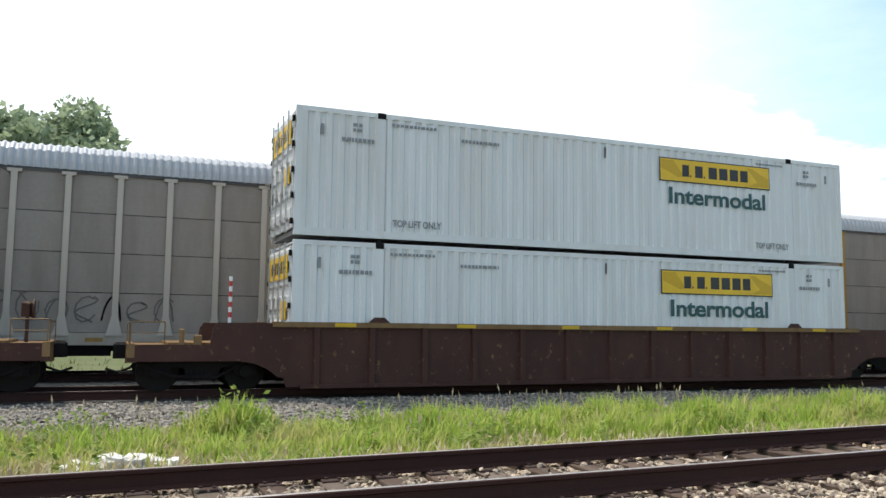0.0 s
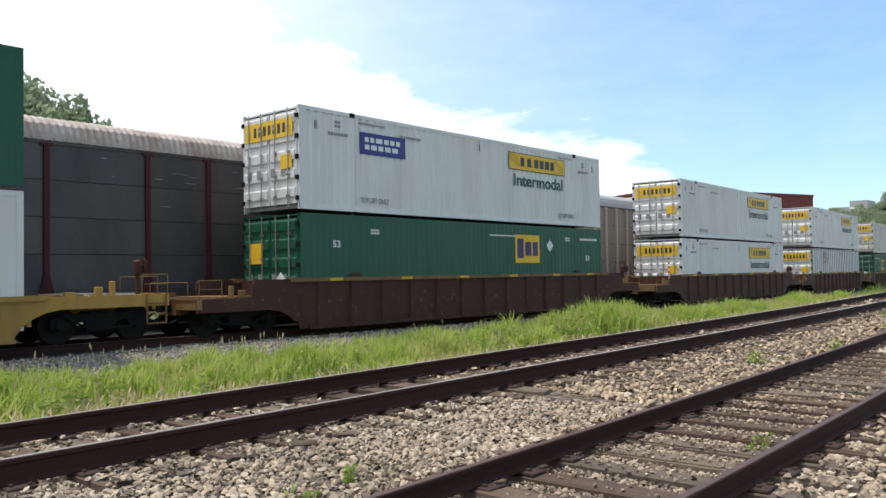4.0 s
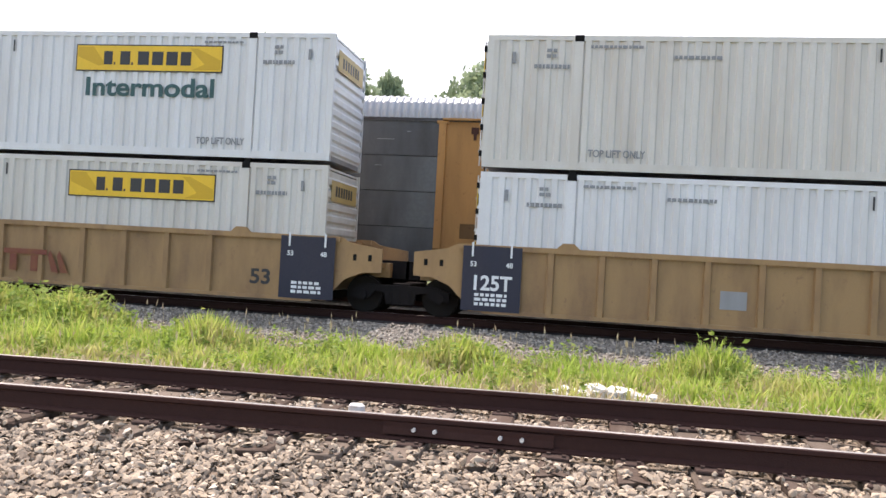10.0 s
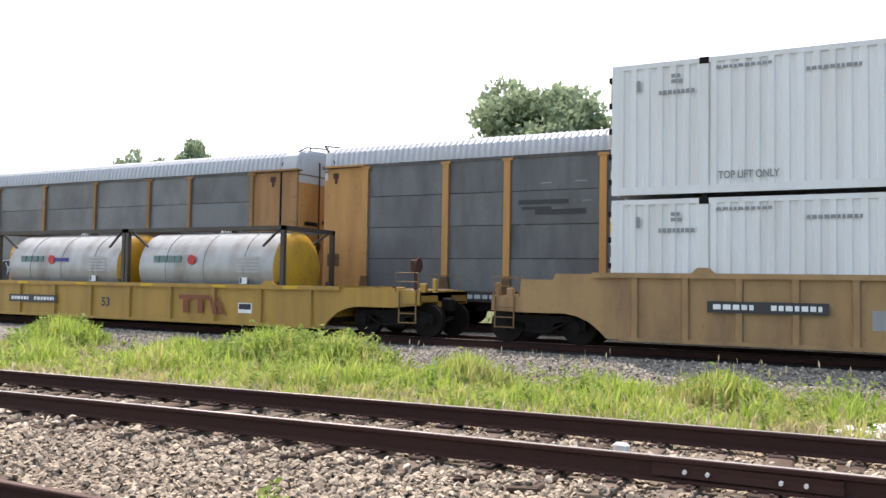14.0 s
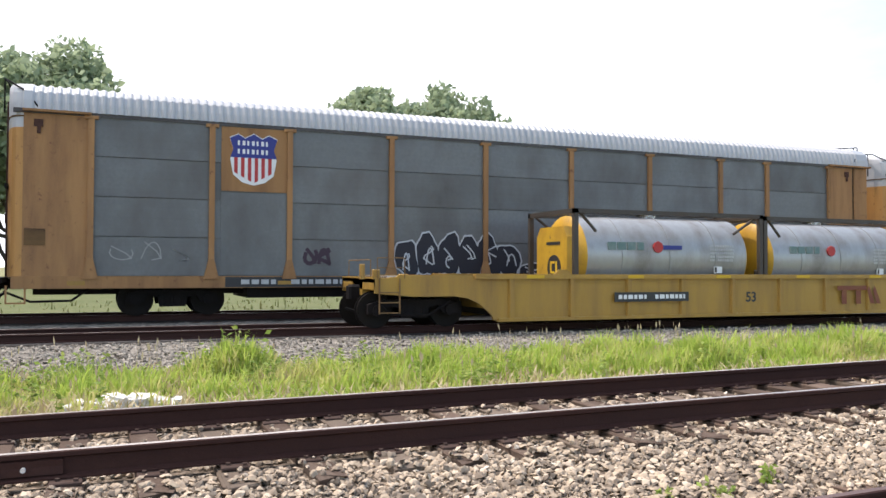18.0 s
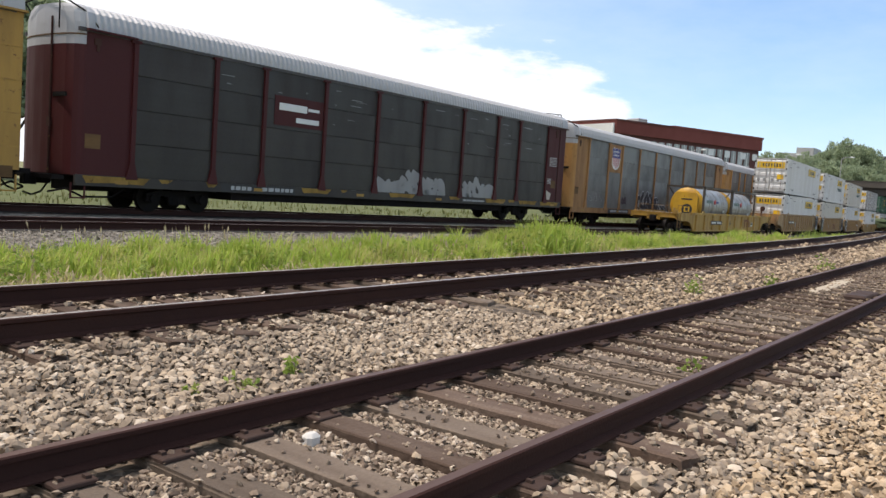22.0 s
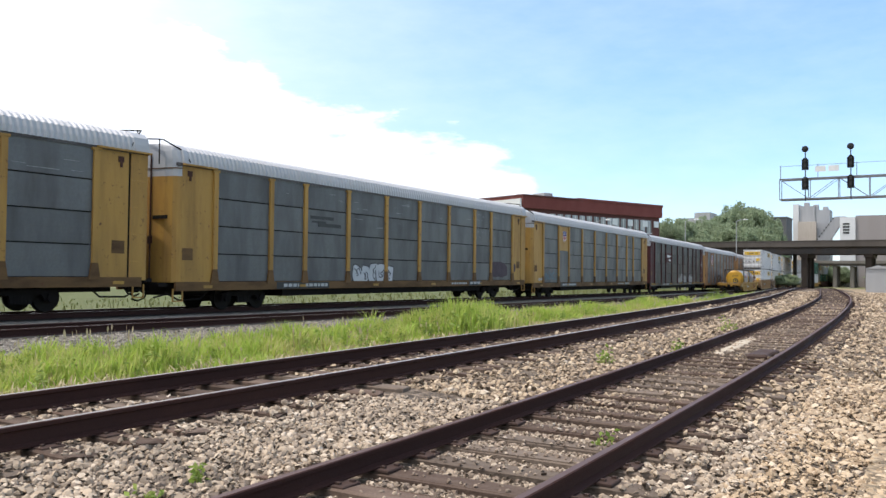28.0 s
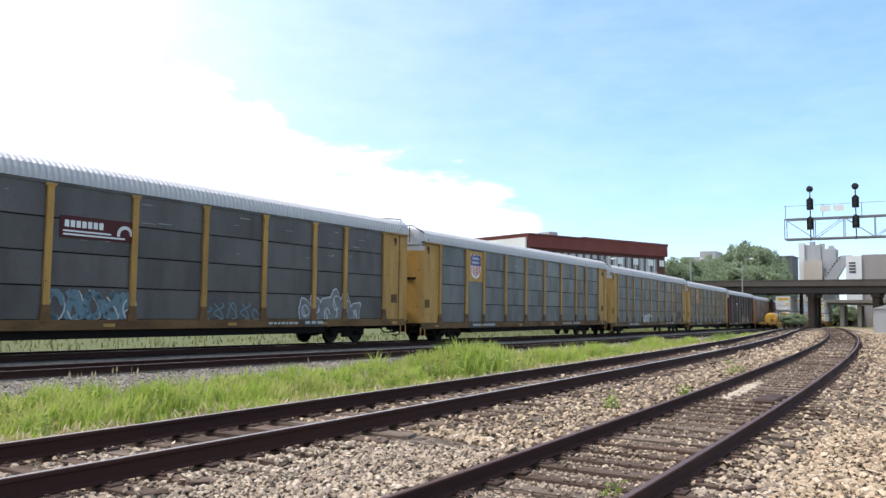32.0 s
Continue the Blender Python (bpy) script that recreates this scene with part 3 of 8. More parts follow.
# ---- mesh building ----
class Shape:
    """Collects boxes, bars and prisms into one mesh."""

    def __init__(self):
        self.v, self.f = [], []

    def add(self, vs, fs):
        k = len(self.v)
        self.v += vs
        self.f += [tuple(i + k for i in f) for f in fs]
        return self

    def box(self, x0, y0, z0, x1, y1, z1):
        vs = [(x, y, z) for x in (x0, x1) for y in (y0, y1) for z in (z0, z1)]
        return self.add(vs, [(0, 1, 3, 2), (4, 6, 7, 5), (0, 4, 5, 1), (2, 3, 7, 6), (0, 2, 6, 4), (1, 5, 7, 3)])

    def cbox(self, x0, y0, z0, x1, y1, z1, c):
        """A box with its upright edges and top edges cut off by c."""
        ring = [(x0 + c, y0), (x1 - c, y0), (x1, y0 + c), (x1, y1 - c), (x1 - c, y1), (x0 + c, y1), (x0, y1 - c), (x0, y0 + c)]
        mx, my = (x0 + x1) / 2, (y0 + y1) / 2
        kx, ky = 1 - 2 * c / (x1 - x0), 1 - 2 * c / (y1 - y0)
        vs = [(x, y, z0) for x, y in ring] + [(x, y, z1 - c) for x, y in ring] + [(mx + (x - mx) * kx, my + (y - my) * ky, z1) for x, y in ring]
        fs = [tuple(range(7, -1, -1)), tuple(range(16, 24))]
        for r in (0, 8):
            fs += [(r + i, r + (i + 1) % 8, r + 8 + (i + 1) % 8, r + 8 + i) for i in range(8)]
        return self.add(vs, fs)

    def prism(self, poly, axis, a, b):
        """A polygon in the two other axes (in the order x, y, z), drawn out along axis from a to b."""
        n = len(poly)

        def at(p, w):
            q = list(p)
            q.insert("xyz".index(axis), w)
            return tuple(q)
        vs = [at(p, a) for p in poly] + [at(p, b) for p in poly]
        return self.add(vs, [tuple(range(n - 1, -1, -1)), tuple(range(n, 2 * n))] + [(i, (i + 1) % n, n + (i + 1) % n, n + i) for i in range(n)])

    def rod(self, a, b, r, n=6, r2=None):
        a, b = Vector(a), Vector(b)
        d = (b - a).normalized()
        u = d.orthogonal().normalized()
        w = d.cross(u)
        vs = []
        for p, q in ((a, r), (b, r if r2 is None else r2)):
            vs += [tuple(p + (u * math.cos(6.2832 * i / n) + w * math.sin(6.2832 * i / n)) * q) for i in range(n)]
        return self.add(vs, [tuple(range(n - 1, -1, -1)), tuple(range(n, 2 * n))] + [(i, (i + 1) % n, n + (i + 1) % n, n + i) for i in range(n)])

    def path(self, pts, r, n=5):
        for a, b in zip(pts, pts[1:]):
            self.rod(a, b, r, n)
        return self

    def mesh(self, name, mat, smooth=False):
        me = bpy.data.meshes.new(name)
        me.from_pydata(self.v, [], self.f)
        me.materials.append(M[mat] if isinstance(mat, str) else mat)
        if smooth:
            me.polygons.foreach_set("use_smooth", [True] * len(me.polygons))
        me.update()
        return me


def part(name, shape, mat, parent, label="", smooth=False):
    """One mesh object under a thing or a part."""
    ob = new(name, shape.mesh(name, mat, smooth) if isinstance(shape, Shape) else shape)
    ob.parent = parent
    if label:
        ob["label"] = label
    return ob


def thing(name, label, category, group="", kind="", m=None):
    ob = new(name)
    ob.empty_display_size = 0.3
    if m is not None:
        ob.matrix_world = m
    return tagged(ob, label, category, group, kind)


def array_mesh(name, verts, faces, mat):
    me = bpy.data.meshes.new(name)
    me.from_pydata(verts.tolist(), [], faces.tolist())
    me.materials.append(M[mat])
    me.update()
    return me


TEXTS = {}


def lettering(txt, height, mat):
    """Flat letters in the x-z plane that face -y, from (0, 0, 0)."""
    key = (txt, height, mat)
    if key not in TEXTS:
        cu = bpy.data.curves.new("lettering", "FONT")
        cu.body, cu.size, cu.offset, cu.extrude = txt, height * 1.38, height * 0.034, 0.002
        ob = new("lettering", cu)
        bpy.context.view_layer.update()
        me = bpy.data.meshes.new_from_object(ob.evaluated_get(bpy.context.evaluated_depsgraph_get()))
        bpy.data.objects.remove(ob)
        me.transform(Matrix.Rotation(radians(90), 4, "X"))
        me.materials.clear()
        me.materials.append(M[mat])
        TEXTS[key] = me
    return TEXTS[key]


def write(txt, x, y, z, height, mat, parent, width=None, name="lettering"):
    me = lettering(txt, height, mat)
    ob = new(name, me)
    ob.parent = parent
    w = max(v.co.x for v in me.vertices)
    ob.matrix_local = Matrix.Translation((x, y, z)) @ Matrix.Diagonal((width / w if width else 1, 1, 1, 1))
    return ob


def bars(name, x0, x1, z0, z1, rows, y, mat, parent, seed=0, n=6):
    """Writing that cannot be read: short bars."""
    rr = random.Random(seed)
    s = Shape()
    h = (z1 - z0) / rows
    for r in range(rows):
        x = x0
        while x < x1 - 0.02:
            w = min((x1 - x0) / n * rr.uniform(0.5, 1.0), x1 - x)
            s.box(x, y - 0.004, z0 + r * h + h * 0.2, x + w, y, z0 + r * h + h * 0.85)
            x += w + (x1 - x0) / n * 0.25
    return tagged(part(name, s, mat, parent), kind="stuff")


# ---- ground: one sheet to the horizon, with the ballast beds laid on it ----
def ground_sheet(name, xs, vs, lift, mat, label):
    verts, faces = [], []
    for x in xs:
        for v in vs:
            verts.append((x, v + bend(x, v), float(ground_z(x, v)) + lift))
    n = len(vs)
    for i in range(len(xs) - 1):
        for j in range(n - 1):
            a = i * n + j
            faces.append((a, a + n, a + n + 1, a + 1))
    me = bpy.data.meshes.new(name)
    me.from_pydata(verts, [], faces)
    me.materials.append(M[mat])
    me.polygons.foreach_set("use_smooth", [True] * len(me.polygons))
    return tagged(new(name, me), label, "ground", kind="structure")


XS = [-3500, -1500, -700, -300, -150] + list(range(-90, 216, 3)) + [240, 300, 450, 900, 1800, 3500]
VS = [-3000, -1200, -400, -120, -60, -30, -15, -8, -4, 0.4, 1.4, 4.3, 4.9, 5.5, 8.2, 8.8, 9.3, 9.8, 11, 12.5, 13.4, 14.5, 16.2, 17.6, 20.4, 21.3, 22.2, 24.5, 25.6, 28, 35, 50, 70, 120, 250, 600, 1500, 3500]
ground_sheet("ground", XS, VS, -0.06, "earth", "rough grassy ground with bare earth beside the tracks")
BX = list(range(-90, 216, 2))
ground_sheet("ballast_near", BX, [-14, -8, -4, 0.4, 1.4, 2.8, 4.3, 4.9, 5.5, 6.8, 8.2, 8.8, 9.3], 0.0, "bed", "tan and grey crushed stone ballast under two tracks")
ground_sheet("gravel_strip", BX, [-14, -9, -6, -4, -2, 0.0, 0.6], 0.02, "tan_bed", "tan gravel beside the nearest track")
ground_sheet("ballast_far", BX, [13.5, 14.2, 14.8, 15.4, 16.2, 17.6, 19, 20.4, 21.3, 22.2, 23.4, 24.5, 25.6, 26.4], 0.0, "bed_far", "grey crushed stone ballast under the busy tracks")


ground_sheet("lawn", BX, [26.6, 30, 36, 45, 58, 70], 0.03, "lawn", "mown green grass beyond the busy tracks")
ground_sheet("track_bed", BX, [17.75, 18.4, 19.0, 19.7, 20.35], 0.02, "bed_dark", "dark ballast between the rails")
ground_sheet("track_bed", BX, [22.1, 22.7, 23.4, 24.0, 24.6], 0.02, "bed_dark", "dark ballast between the rails")


# ---- tracks ----
RAIL = [(-0.07, -0.178), (0.07, -0.178), (0.07, -0.166), (0.012, -0.148), (0.009, -0.05), (0.036, -0.036), (0.036, -0.008), (0.026, 0.0), (-0.026, 0.0), (-0.036, -0.008), (-0.036, -0.036), (-0.009, -0.05), (-0.012, -0.148), (-0.07, -0.166)]


def rail_mesh(v, z_of, x0, x1, step, head_mat, tall=1.0):
    n = len(RAIL)
    xs = np.arange(x0, x1 + 0.01, step)
    verts, faces = [], []
    for x in xs:
        y, z = v + bend(x, v), z_of(x)
        verts += [(x, y + a, z + b * tall) for a, b in RAIL]
    for i in range(len(xs) - 1):
        for j in range(n):
            a, b = i * n + j, i * n + (j + 1) % n
            faces.append((a, b, b + n, a + n))
    me = bpy.data.meshes.new("rail")
    me.from_pydata(verts, [], faces)
    me.materials.append(M["rail"])
    me.materials.append(M[head_mat])
    head = [1 if k % n == 7 else 0 for k in range(len(faces))]
    me.polygons.foreach_set("material_index", head)
    return me


def tie_mesh(seed):
    rr = random.Random(seed)
    s = Shape()
    s.cbox(-0.115, -1.3, -0.17, 0.115, 1.3, 0.0, 0.012)
    s.v = [(x + rr.uniform(-0.012, 0.012), y + rr.uniform(-0.05, 0.05), z + rr.uniform(-0.012, 0.004)) for x, y, z in s.v]
    return s.mesh("tie", "tie_grey" if seed in (1, 4) else "tie")


TIES = [tie_mesh(k) for k in range(5)]
_p = Shape().cbox(-0.10, -0.18, 0.0, 0.10, 0.18, 0.022, 0.006)
for sx, sy in ((-0.05, -0.10), (0.05, 0.10), (0.06, -0.14), (-0.06, 0.14)):
    _p.box(sx - 0.014, sy - 0.018, 0.02, sx + 0.014, sy + 0.018, 0.038)
PLATE = _p.mesh("tie_plate", "plate")


TIE_X = {}


def track(name, vc, z_of, x0, x1, near0, near1, plates, label, tall=1.0):
    """Rails 1.505 m apart on wooden ties; the ties and plates of the near stretch are pieces of their own."""
    t = thing(name, label, "track", kind="structure")
    for s in (-0.7525, 0.7525):
        ob = part("rail", rail_mesh(vc + s, z_of, x0, x1, 1.5, "raildull" if vc < 4 else "railtop", tall), "rail", t)
    rr = random.Random(vc)
    x, far = x0, Shape()
    TIE_X[vc] = []
    while x < x1:
        TIE_X[vc].append(x)
        tilt = rr.uniform(-1.2, 1.2) / 57
        m = Matrix.Translation((x, vc + bend(x, vc) + rr.uniform(-0.05, 0.05), z_of(x) - 0.178 * tall - 0.018 + rr.uniform(-0.008, 0.004))) @ Matrix.Rotation(heading(x, vc) + tilt, 4, "Z")
        if near0 < x < near1:
            ob = part("tie", TIES[rr.randrange(5)], None, t)
            ob.matrix_local = m
            if plates:
                for s in (-0.7525, 0.7525):
                    pl = part("tie_plate", PLATE, None, t)
                    pl.matrix_local = Matrix.Translation((x, vc + s + bend(x, vc), z_of(x) - 0.178 * tall - 0.022)) @ Matrix.Rotation(heading(x, vc) + rr.uniform(-0.03, 0.03), 4, "Z")
        else:
            k = len(far.v)
            far.box(-0.115, -1.3, -0.17, 0.115, 1.3, 0)
            far.v[k:] = [tuple(m @ Vector(p)) for p in far.v[k:]]
        x += 0.53 + rr.uniform(-0.03, 0.03)
    if far.v:
        tagged(part("far_ties", far, "tie", t), kind="stuff")
    return t


def z_b(x):
    return rise(x)


def z_a(x):
    return rise(x) - sunk(x)


def z_c(x):
    return -0.14 + dip(x)


def z_d(x):
    return -0.02 + dip(x)


track_b = track("track_2", 6.841, z_b, -80, 205, -16, 34, True, "rusty rails spiked to weathered wooden ties, idle track")
track_a = track("track_1", 2.95, z_a, -60, 190, -6, 44, True, "rusty rails on worn wooden ties half sunk in ballast", 0.78)
track_c = track("track_3", 19.05, z_c, -90, 205, 0, 0, False, "main track rails carrying the container train")
track_d = track("track_4", 23.30, z_d, -90, 205, 0, 0, False, "main track rails carrying the car-carrier train")

# joint bar with its bolts on the near rail of the middle track
bar = part("joint_bar", Shape().prism([(-0.012, -0.145), (-0.045, -0.150), (-0.030, -0.10), (-0.032, -0.06), (-0.012, -0.052)], "x", -1.55, -0.27), "rail", track_b)
bar.location = (0, 6.0885, 0)
for bx in (-1.31, -1.15, -0.66, -0.50):
    b = part("bolt", Shape().rod((bx, 6.058, -0.108), (bx, 6.019, -0.108), 0.016, 6), "slab", bar, "pale worn bolt end")
    b.location = (0, -6.0885, 0)


# ---- loose ballast stones: stuff ----
def stones(name, count, region, size, rng, label, mat="stone"):
    """Angular stones lying on the bed. region(n) gives x and v across."""
    x, v = region(count)
    keep, up = np.ones(len(x), bool), np.zeros(len(x))
    for rv, vv in ((7.594, v), (6.089, v), (3.7025, v), (2.1975, v)):
        keep &= np.abs(vv - rv) > 0.10
    for vc, vv, bare in ((6.841, v, 0.06), (2.95, v, 0.05)):
        tx = np.array(TIE_X[vc])
        gap = np.abs(x[:, None] - tx[None]).min(1) if len(x) < 200 else np.abs(x - tx[np.clip(np.searchsorted(tx, x), 0, len(tx) - 1)])
        lo = np.abs(x - tx[np.clip(np.searchsorted(tx, x) - 1, 0, len(tx) - 1)])
        on = np.minimum(gap, lo) < 0.125
        side = np.abs(vv - vc)
        if vc < 4:
            bare = np.interp(x, [5, 14], [bare, 0.42])
        cover = np.where(side < 0.95, bare, np.where(side < 1.15, bare * 3.5, bare * 7))
        keep &= ~((side < 1.3) & on & (rng.uniform(0, 1, len(x)) > cover))
        up += np.where((side < 1.3) & on, 0.050, 0.0)      # those on a tie lie as much higher
    x, v, up = x[keep], v[keep], up[keep]
    n = len(x)
    by = np.array([bend(a, b) for a, b in zip(x, v)])
    gz = np.array([float(ground_z(a, b)) for a, b in zip(x, v)])
    s = size * rng.uniform(0.55, 1.35, n) * rng.choice([0.75, 1.0, 1.15], n)
    s *= np.where(np.abs(v - 2.95) < 0.70, 0.66, 1.0)
    # a six-sided rim, three corners on top and one below
    rim = [(0.62 * math.cos(k * math.pi / 3), 0.62 * math.sin(k * math.pi / 3), -0.08 + 0.16 * (k % 2)) for k in range(6)]
    base = np.array(rim + [(0.30 * math.cos(k * 2.0944 + 0.5), 0.30 * math.sin(k * 2.0944 + 0.5), 0.5) for k in range(3)] + [(0, 0, -0.45)], float)
    pts = base[None] * (1 + rng.uniform(-0.30, 0.26, (n, 10, 3))) * np.stack([np.ones(n), rng.uniform(0.58, 0.95, n), rng.uniform(0.42, 0.80, n)], 1)[:, None]
    q = rng.normal(size=(n, 4)) * np.array([1.0, 0.30, 0.30, 1.0])
    q /= np.linalg.norm(q, axis=1)[:, None]
    w, a, b, c = q.T
    R = np.stack([1 - 2 * (b * b + c * c), 2 * (a * b - c * w), 2 * (a * c + b * w), 2 * (a * b + c * w), 1 - 2 * (a * a + c * c), 2 * (b * c - a * w), 2 * (a * c - b * w), 2 * (b * c + a * w), 1 - 2 * (a * a + b * b)], 1).reshape(n, 3, 3)
    pts = np.einsum("nij,nkj->nki", R, pts) * s[:, None, None]
    pts += np.stack([x, v + by, gz + up + s * rng.uniform(0.05, 0.35, n)], 1)[:, None]
    f = np.array([(0, 1, 6), (1, 2, 7), (2, 3, 7), (3, 4, 8), (4, 5, 8), (5, 0, 6), (1, 7, 6), (3, 8, 7), (5, 6, 8), (6, 7, 8), (1, 0, 9), (3, 2, 9), (5, 4, 9)])
    faces = (f[None] + (np.arange(n) * 10)[:, None, None]).reshape(-1, 3)
    return tagged(new(name, array_mesh(name, pts.reshape(-1, 3), faces, mat)), label, "ballast", kind="stuff")


rng = np.random.default_rng(4)


def fan(n):
    d = np.sqrt(rng.uniform(2.2 ** 2, 9.5 ** 2, n))
    a = np.radians(rng.uniform(-62, 100, n))
    x, v = d * np.sin(a), d * np.cos(a)
    k = (v < 8.9) & (v > 1.15 + rng.uniform(0, 0.35, len(v)))
    return x[k], v[k]


stones("ballast_stones", 105000, fan, 0.050, rng, "loose angular tan and grey ballast stones lying around the ties")


def strip(x0, x1, v0, v1):
    return lambda n: (x0 + (x1 - x0) * rng.uniform(0, 1, n) ** 1.5, rng.uniform(v0, v1, n))


stones("ballast_stones", 30000, strip(8.5, 34, -3, 8.9), 0.066, rng, "loose tan ballast stones further along the line", "stone_tan")
stones("ballast_stones", 14000, strip(-7.5, -24, 1.0, 8.9), 0.066, rng, "loose grey ballast stones further along the line")
stones("ballast_stones", 14000, strip(2.2, -12, -4, 1.45), 0.046, rng, "loose tan stones beside the nearest track behind", "stone_sand")
stones("ballast_stones", 32000, strip(2.2, 13, -4, 1.45), 0.046, rng, "loose tan stones beside the nearest track", "stone_sand")
stones("ballast_stones", 30000, strip(1.5, 24, 2.16, 3.74), 0.050, rng, "small grimy brown stones between the nearest rails", "stone_brown")
stones("ballast_stones", 9000, strip(30, 80, -4, 8.8), 0.11, rng, "coarse ballast stones seen from afar", "stone_tan")
stones("ballast_stones", 36000, strip(-22, 42, 13.3, 17.7), 0.054, rng, "grey ballast stones on the shoulder of the busy track", "stone_grey")

# ---- broken concrete slab and stray stones ----
rubble = thing("concrete_rubble", "pale broken concrete lying in the grass", "rubble")
rr = random.Random(3)
for k in range(34):
    q, an = rr.random() ** 0.6, rr.uniform(0, 6.283)
    cx, cy, w = 0.2 + 0.62 * q * math.cos(an), 10.3 + 0.26 * q * math.sin(an), rr.uniform(0.05, 0.17) * (1.2 - 0.6 * q)
    n = rr.choice((5, 6, 7))
    ring = [(cx + w * rr.uniform(0.6, 1.1) * math.cos(6.283 * i / n), cy + 0.75 * w * rr.uniform(0.6, 1.1) * math.sin(6.283 * i / n)) for i in range(n)]
    top = -0.40 + rr.uniform(0.0, 0.05) + 0.10 * (1 - q)
    sh = Shape().prism(ring, "z", -0.5, top)
    sh.v = [(x, y, z if z < -0.45 else z + 0.25 * (x - cx) * math.sin(an) + 0.3 * (y - cy)) for x, y, z in sh.v]
    part("fragment", sh, "slab", rubble)
tagged(new("pale_stone", Shape().cbox(-2.10, 6.98, -0.22, -1.96, 7.06, -0.13, 0.02).mesh("pale_stone", "slab")), "single pale flat stone lying on a tie", "stone")
tagged(new("pale_stone", Shape().cbox(3.22, 3.32, -0.40, 3.32, 3.40, -0.25, 0.02).mesh("pale_stone", "slab")), "pale chipped stone beside the rail", "stone")
_n = 36
_edge, _mid = [], []
for k in range(_n):
    an = 6.28319 * k / _n
    q = 1 + 0.35 * noise.noise(Vector((math.cos(an) * 1.7, math.sin(an) * 1.7, 3.0)))
    px, py = 17.2 + 2.6 * q * math.cos(an), 0.17 * q * math.sin(an)
    _edge.append((px, 3.50 + bend(px, 3.0) - 0.12 + py, -0.170))
    _mid.append((17.2 + 1.5 * q * math.cos(an), 3.50 + bend(px, 3.0) - 0.12 + py * 0.55, -0.108 + 0.012 * math.sin(5 * an)))
_sand = Shape().add(_edge + _mid, [(k, (k + 1) % _n, _n + (k + 1) % _n, _n + k) for k in range(_n)] + [tuple(range(_n, 2 * _n))])
tagged(new("sand_patch", _sand.mesh("sand_patch", "sand", True)), "pale spill of fine sand between the rails", "sand")
tagged(new("dark_plate", Shape().cbox(14.6, 2.60, -0.40, 15.8, 2.95, -0.10, 0.03).mesh("dark_plate", "plate")), "dark rusty steel plate lying between the rails", "plate")


# ---- grass and weeds ----
def blades(name, x, v, h, rng, label, mat="grass", wid=0.012, lean=0.45):
    n = len(x)
    by = np.array([bend(a, b) for a, b in zip(x, v)])
    gz = np.array([float(ground_z(a, b)) for a, b in zip(x, v)]) - 0.04
    a = rng.uniform(0, 6.283, n)
    d = np.stack([np.cos(a), np.sin(a)], 1)
    wv = np.stack([-d[:, 1], d[:, 0]], 1) * (wid * rng.uniform(0.6, 1.5, n) * (1 + np.hypot(x, v) / 22))[:, None]
    ln = h * rng.uniform(0.15, 1.0, n) * lean
    base = np.stack([x, v + by], 1)
    P = []
    for k, (u, hh, ww) in enumerate(((0, 0, 1), (0.35, 0.6, 0.8), (1.0, 1.0, 0.1))):
        c = base + d * (ln * u)[:, None]
        z = gz + h * hh
        P.append(np.concatenate([c - wv * ww, z[:, None]], 1))
        P.append(np.concatenate([c + wv * ww, z[:, None]], 1))
    verts = np.stack(P, 1).reshape(-1, 3)
    f = np.array([(0, 1, 3, 2), (2, 3, 5, 4)])
    faces = (f[None] + (np.arange(n) * 6)[:, None, None]).reshape(-1, 4)
    return tagged(new(name, array_mesh(name, verts, faces, mat)), label, "grass", kind="stuff")


def meadow(n, x0, x1, v0, v1, h0, rng, pw=1.0):
    x = x0 + (x1 - x0) * rng.uniform(0, 1, n) ** pw
    v = rng.uniform(v0, v1 + 1.2, n)
    tuft = np.array([noise.noise(Vector((a * 0.7, b * 0.9, 0))) for a, b in zip(x, v)])
    fine = np.array([noise.noise(Vector((a * 1.9, b * 2.1, 5))) for a, b in zip(x, v)])
    far = v1 + np.interp(x, [-22, 1, 6, 28, 45], [-0.2, -0.1, 0.9, 1.3, 0.3])
    edge = np.clip((v - v0) / 1.6, 0.25, 1) * np.clip((far - v) / 2.0, 0.15, 1) * np.interp(x, [2, 9], [1.0, 1.3])
    keep = (v < far) & (fine + tuft * 0.6 > -0.26) & (rng.uniform(0, 1, n) < 0.35 + edge)
    h = h0 * (0.66 + 1.15 * tuft + 0.85 * fine) * edge * rng.uniform(0.5, 1.25, n)
    return x[keep], v[keep], np.clip(h, 0.06, 1.2)[keep]


g = np.random.default_rng(8)
x, v, h = meadow(150000, -22, 45, 9.1, 14.5, 0.30, g)
blades("grass", x, v, h, g, "bright sunlit green grass strip between the tracks", wid=0.0085, lean=0.75)
cl = [(-11.1, 13.6, 1.2, 0.8), (-9.3, 13.5, 0.9, 0.75), (-13.0, 13.0, 1.0, 0.55), (-18.0, 13.9, 1.0, 0.8), (-6.1, 12.4, 0.7, 0.6), (1.8, 12.8, 0.6, 0.65), (-2.0, 12.5, 0.6, 0.55), (4.6, 12.0, 0.6, 0.5), (8.8, 10.9, 0.7, 0.55), (12.5, 11.2, 0.9, 0.6), (17.5, 11.4, 1.1, 0.7),
      (18.6, 10.9, 1.4, 0.92), (20.4, 11.1, 1.3, 0.85), (24.5, 11.4, 1.2, 0.6), (31, 11.8, 1.2, 0.6), (36, 11.2, 1.4, 0.55), (40, 12, 1.4, 0.7)]
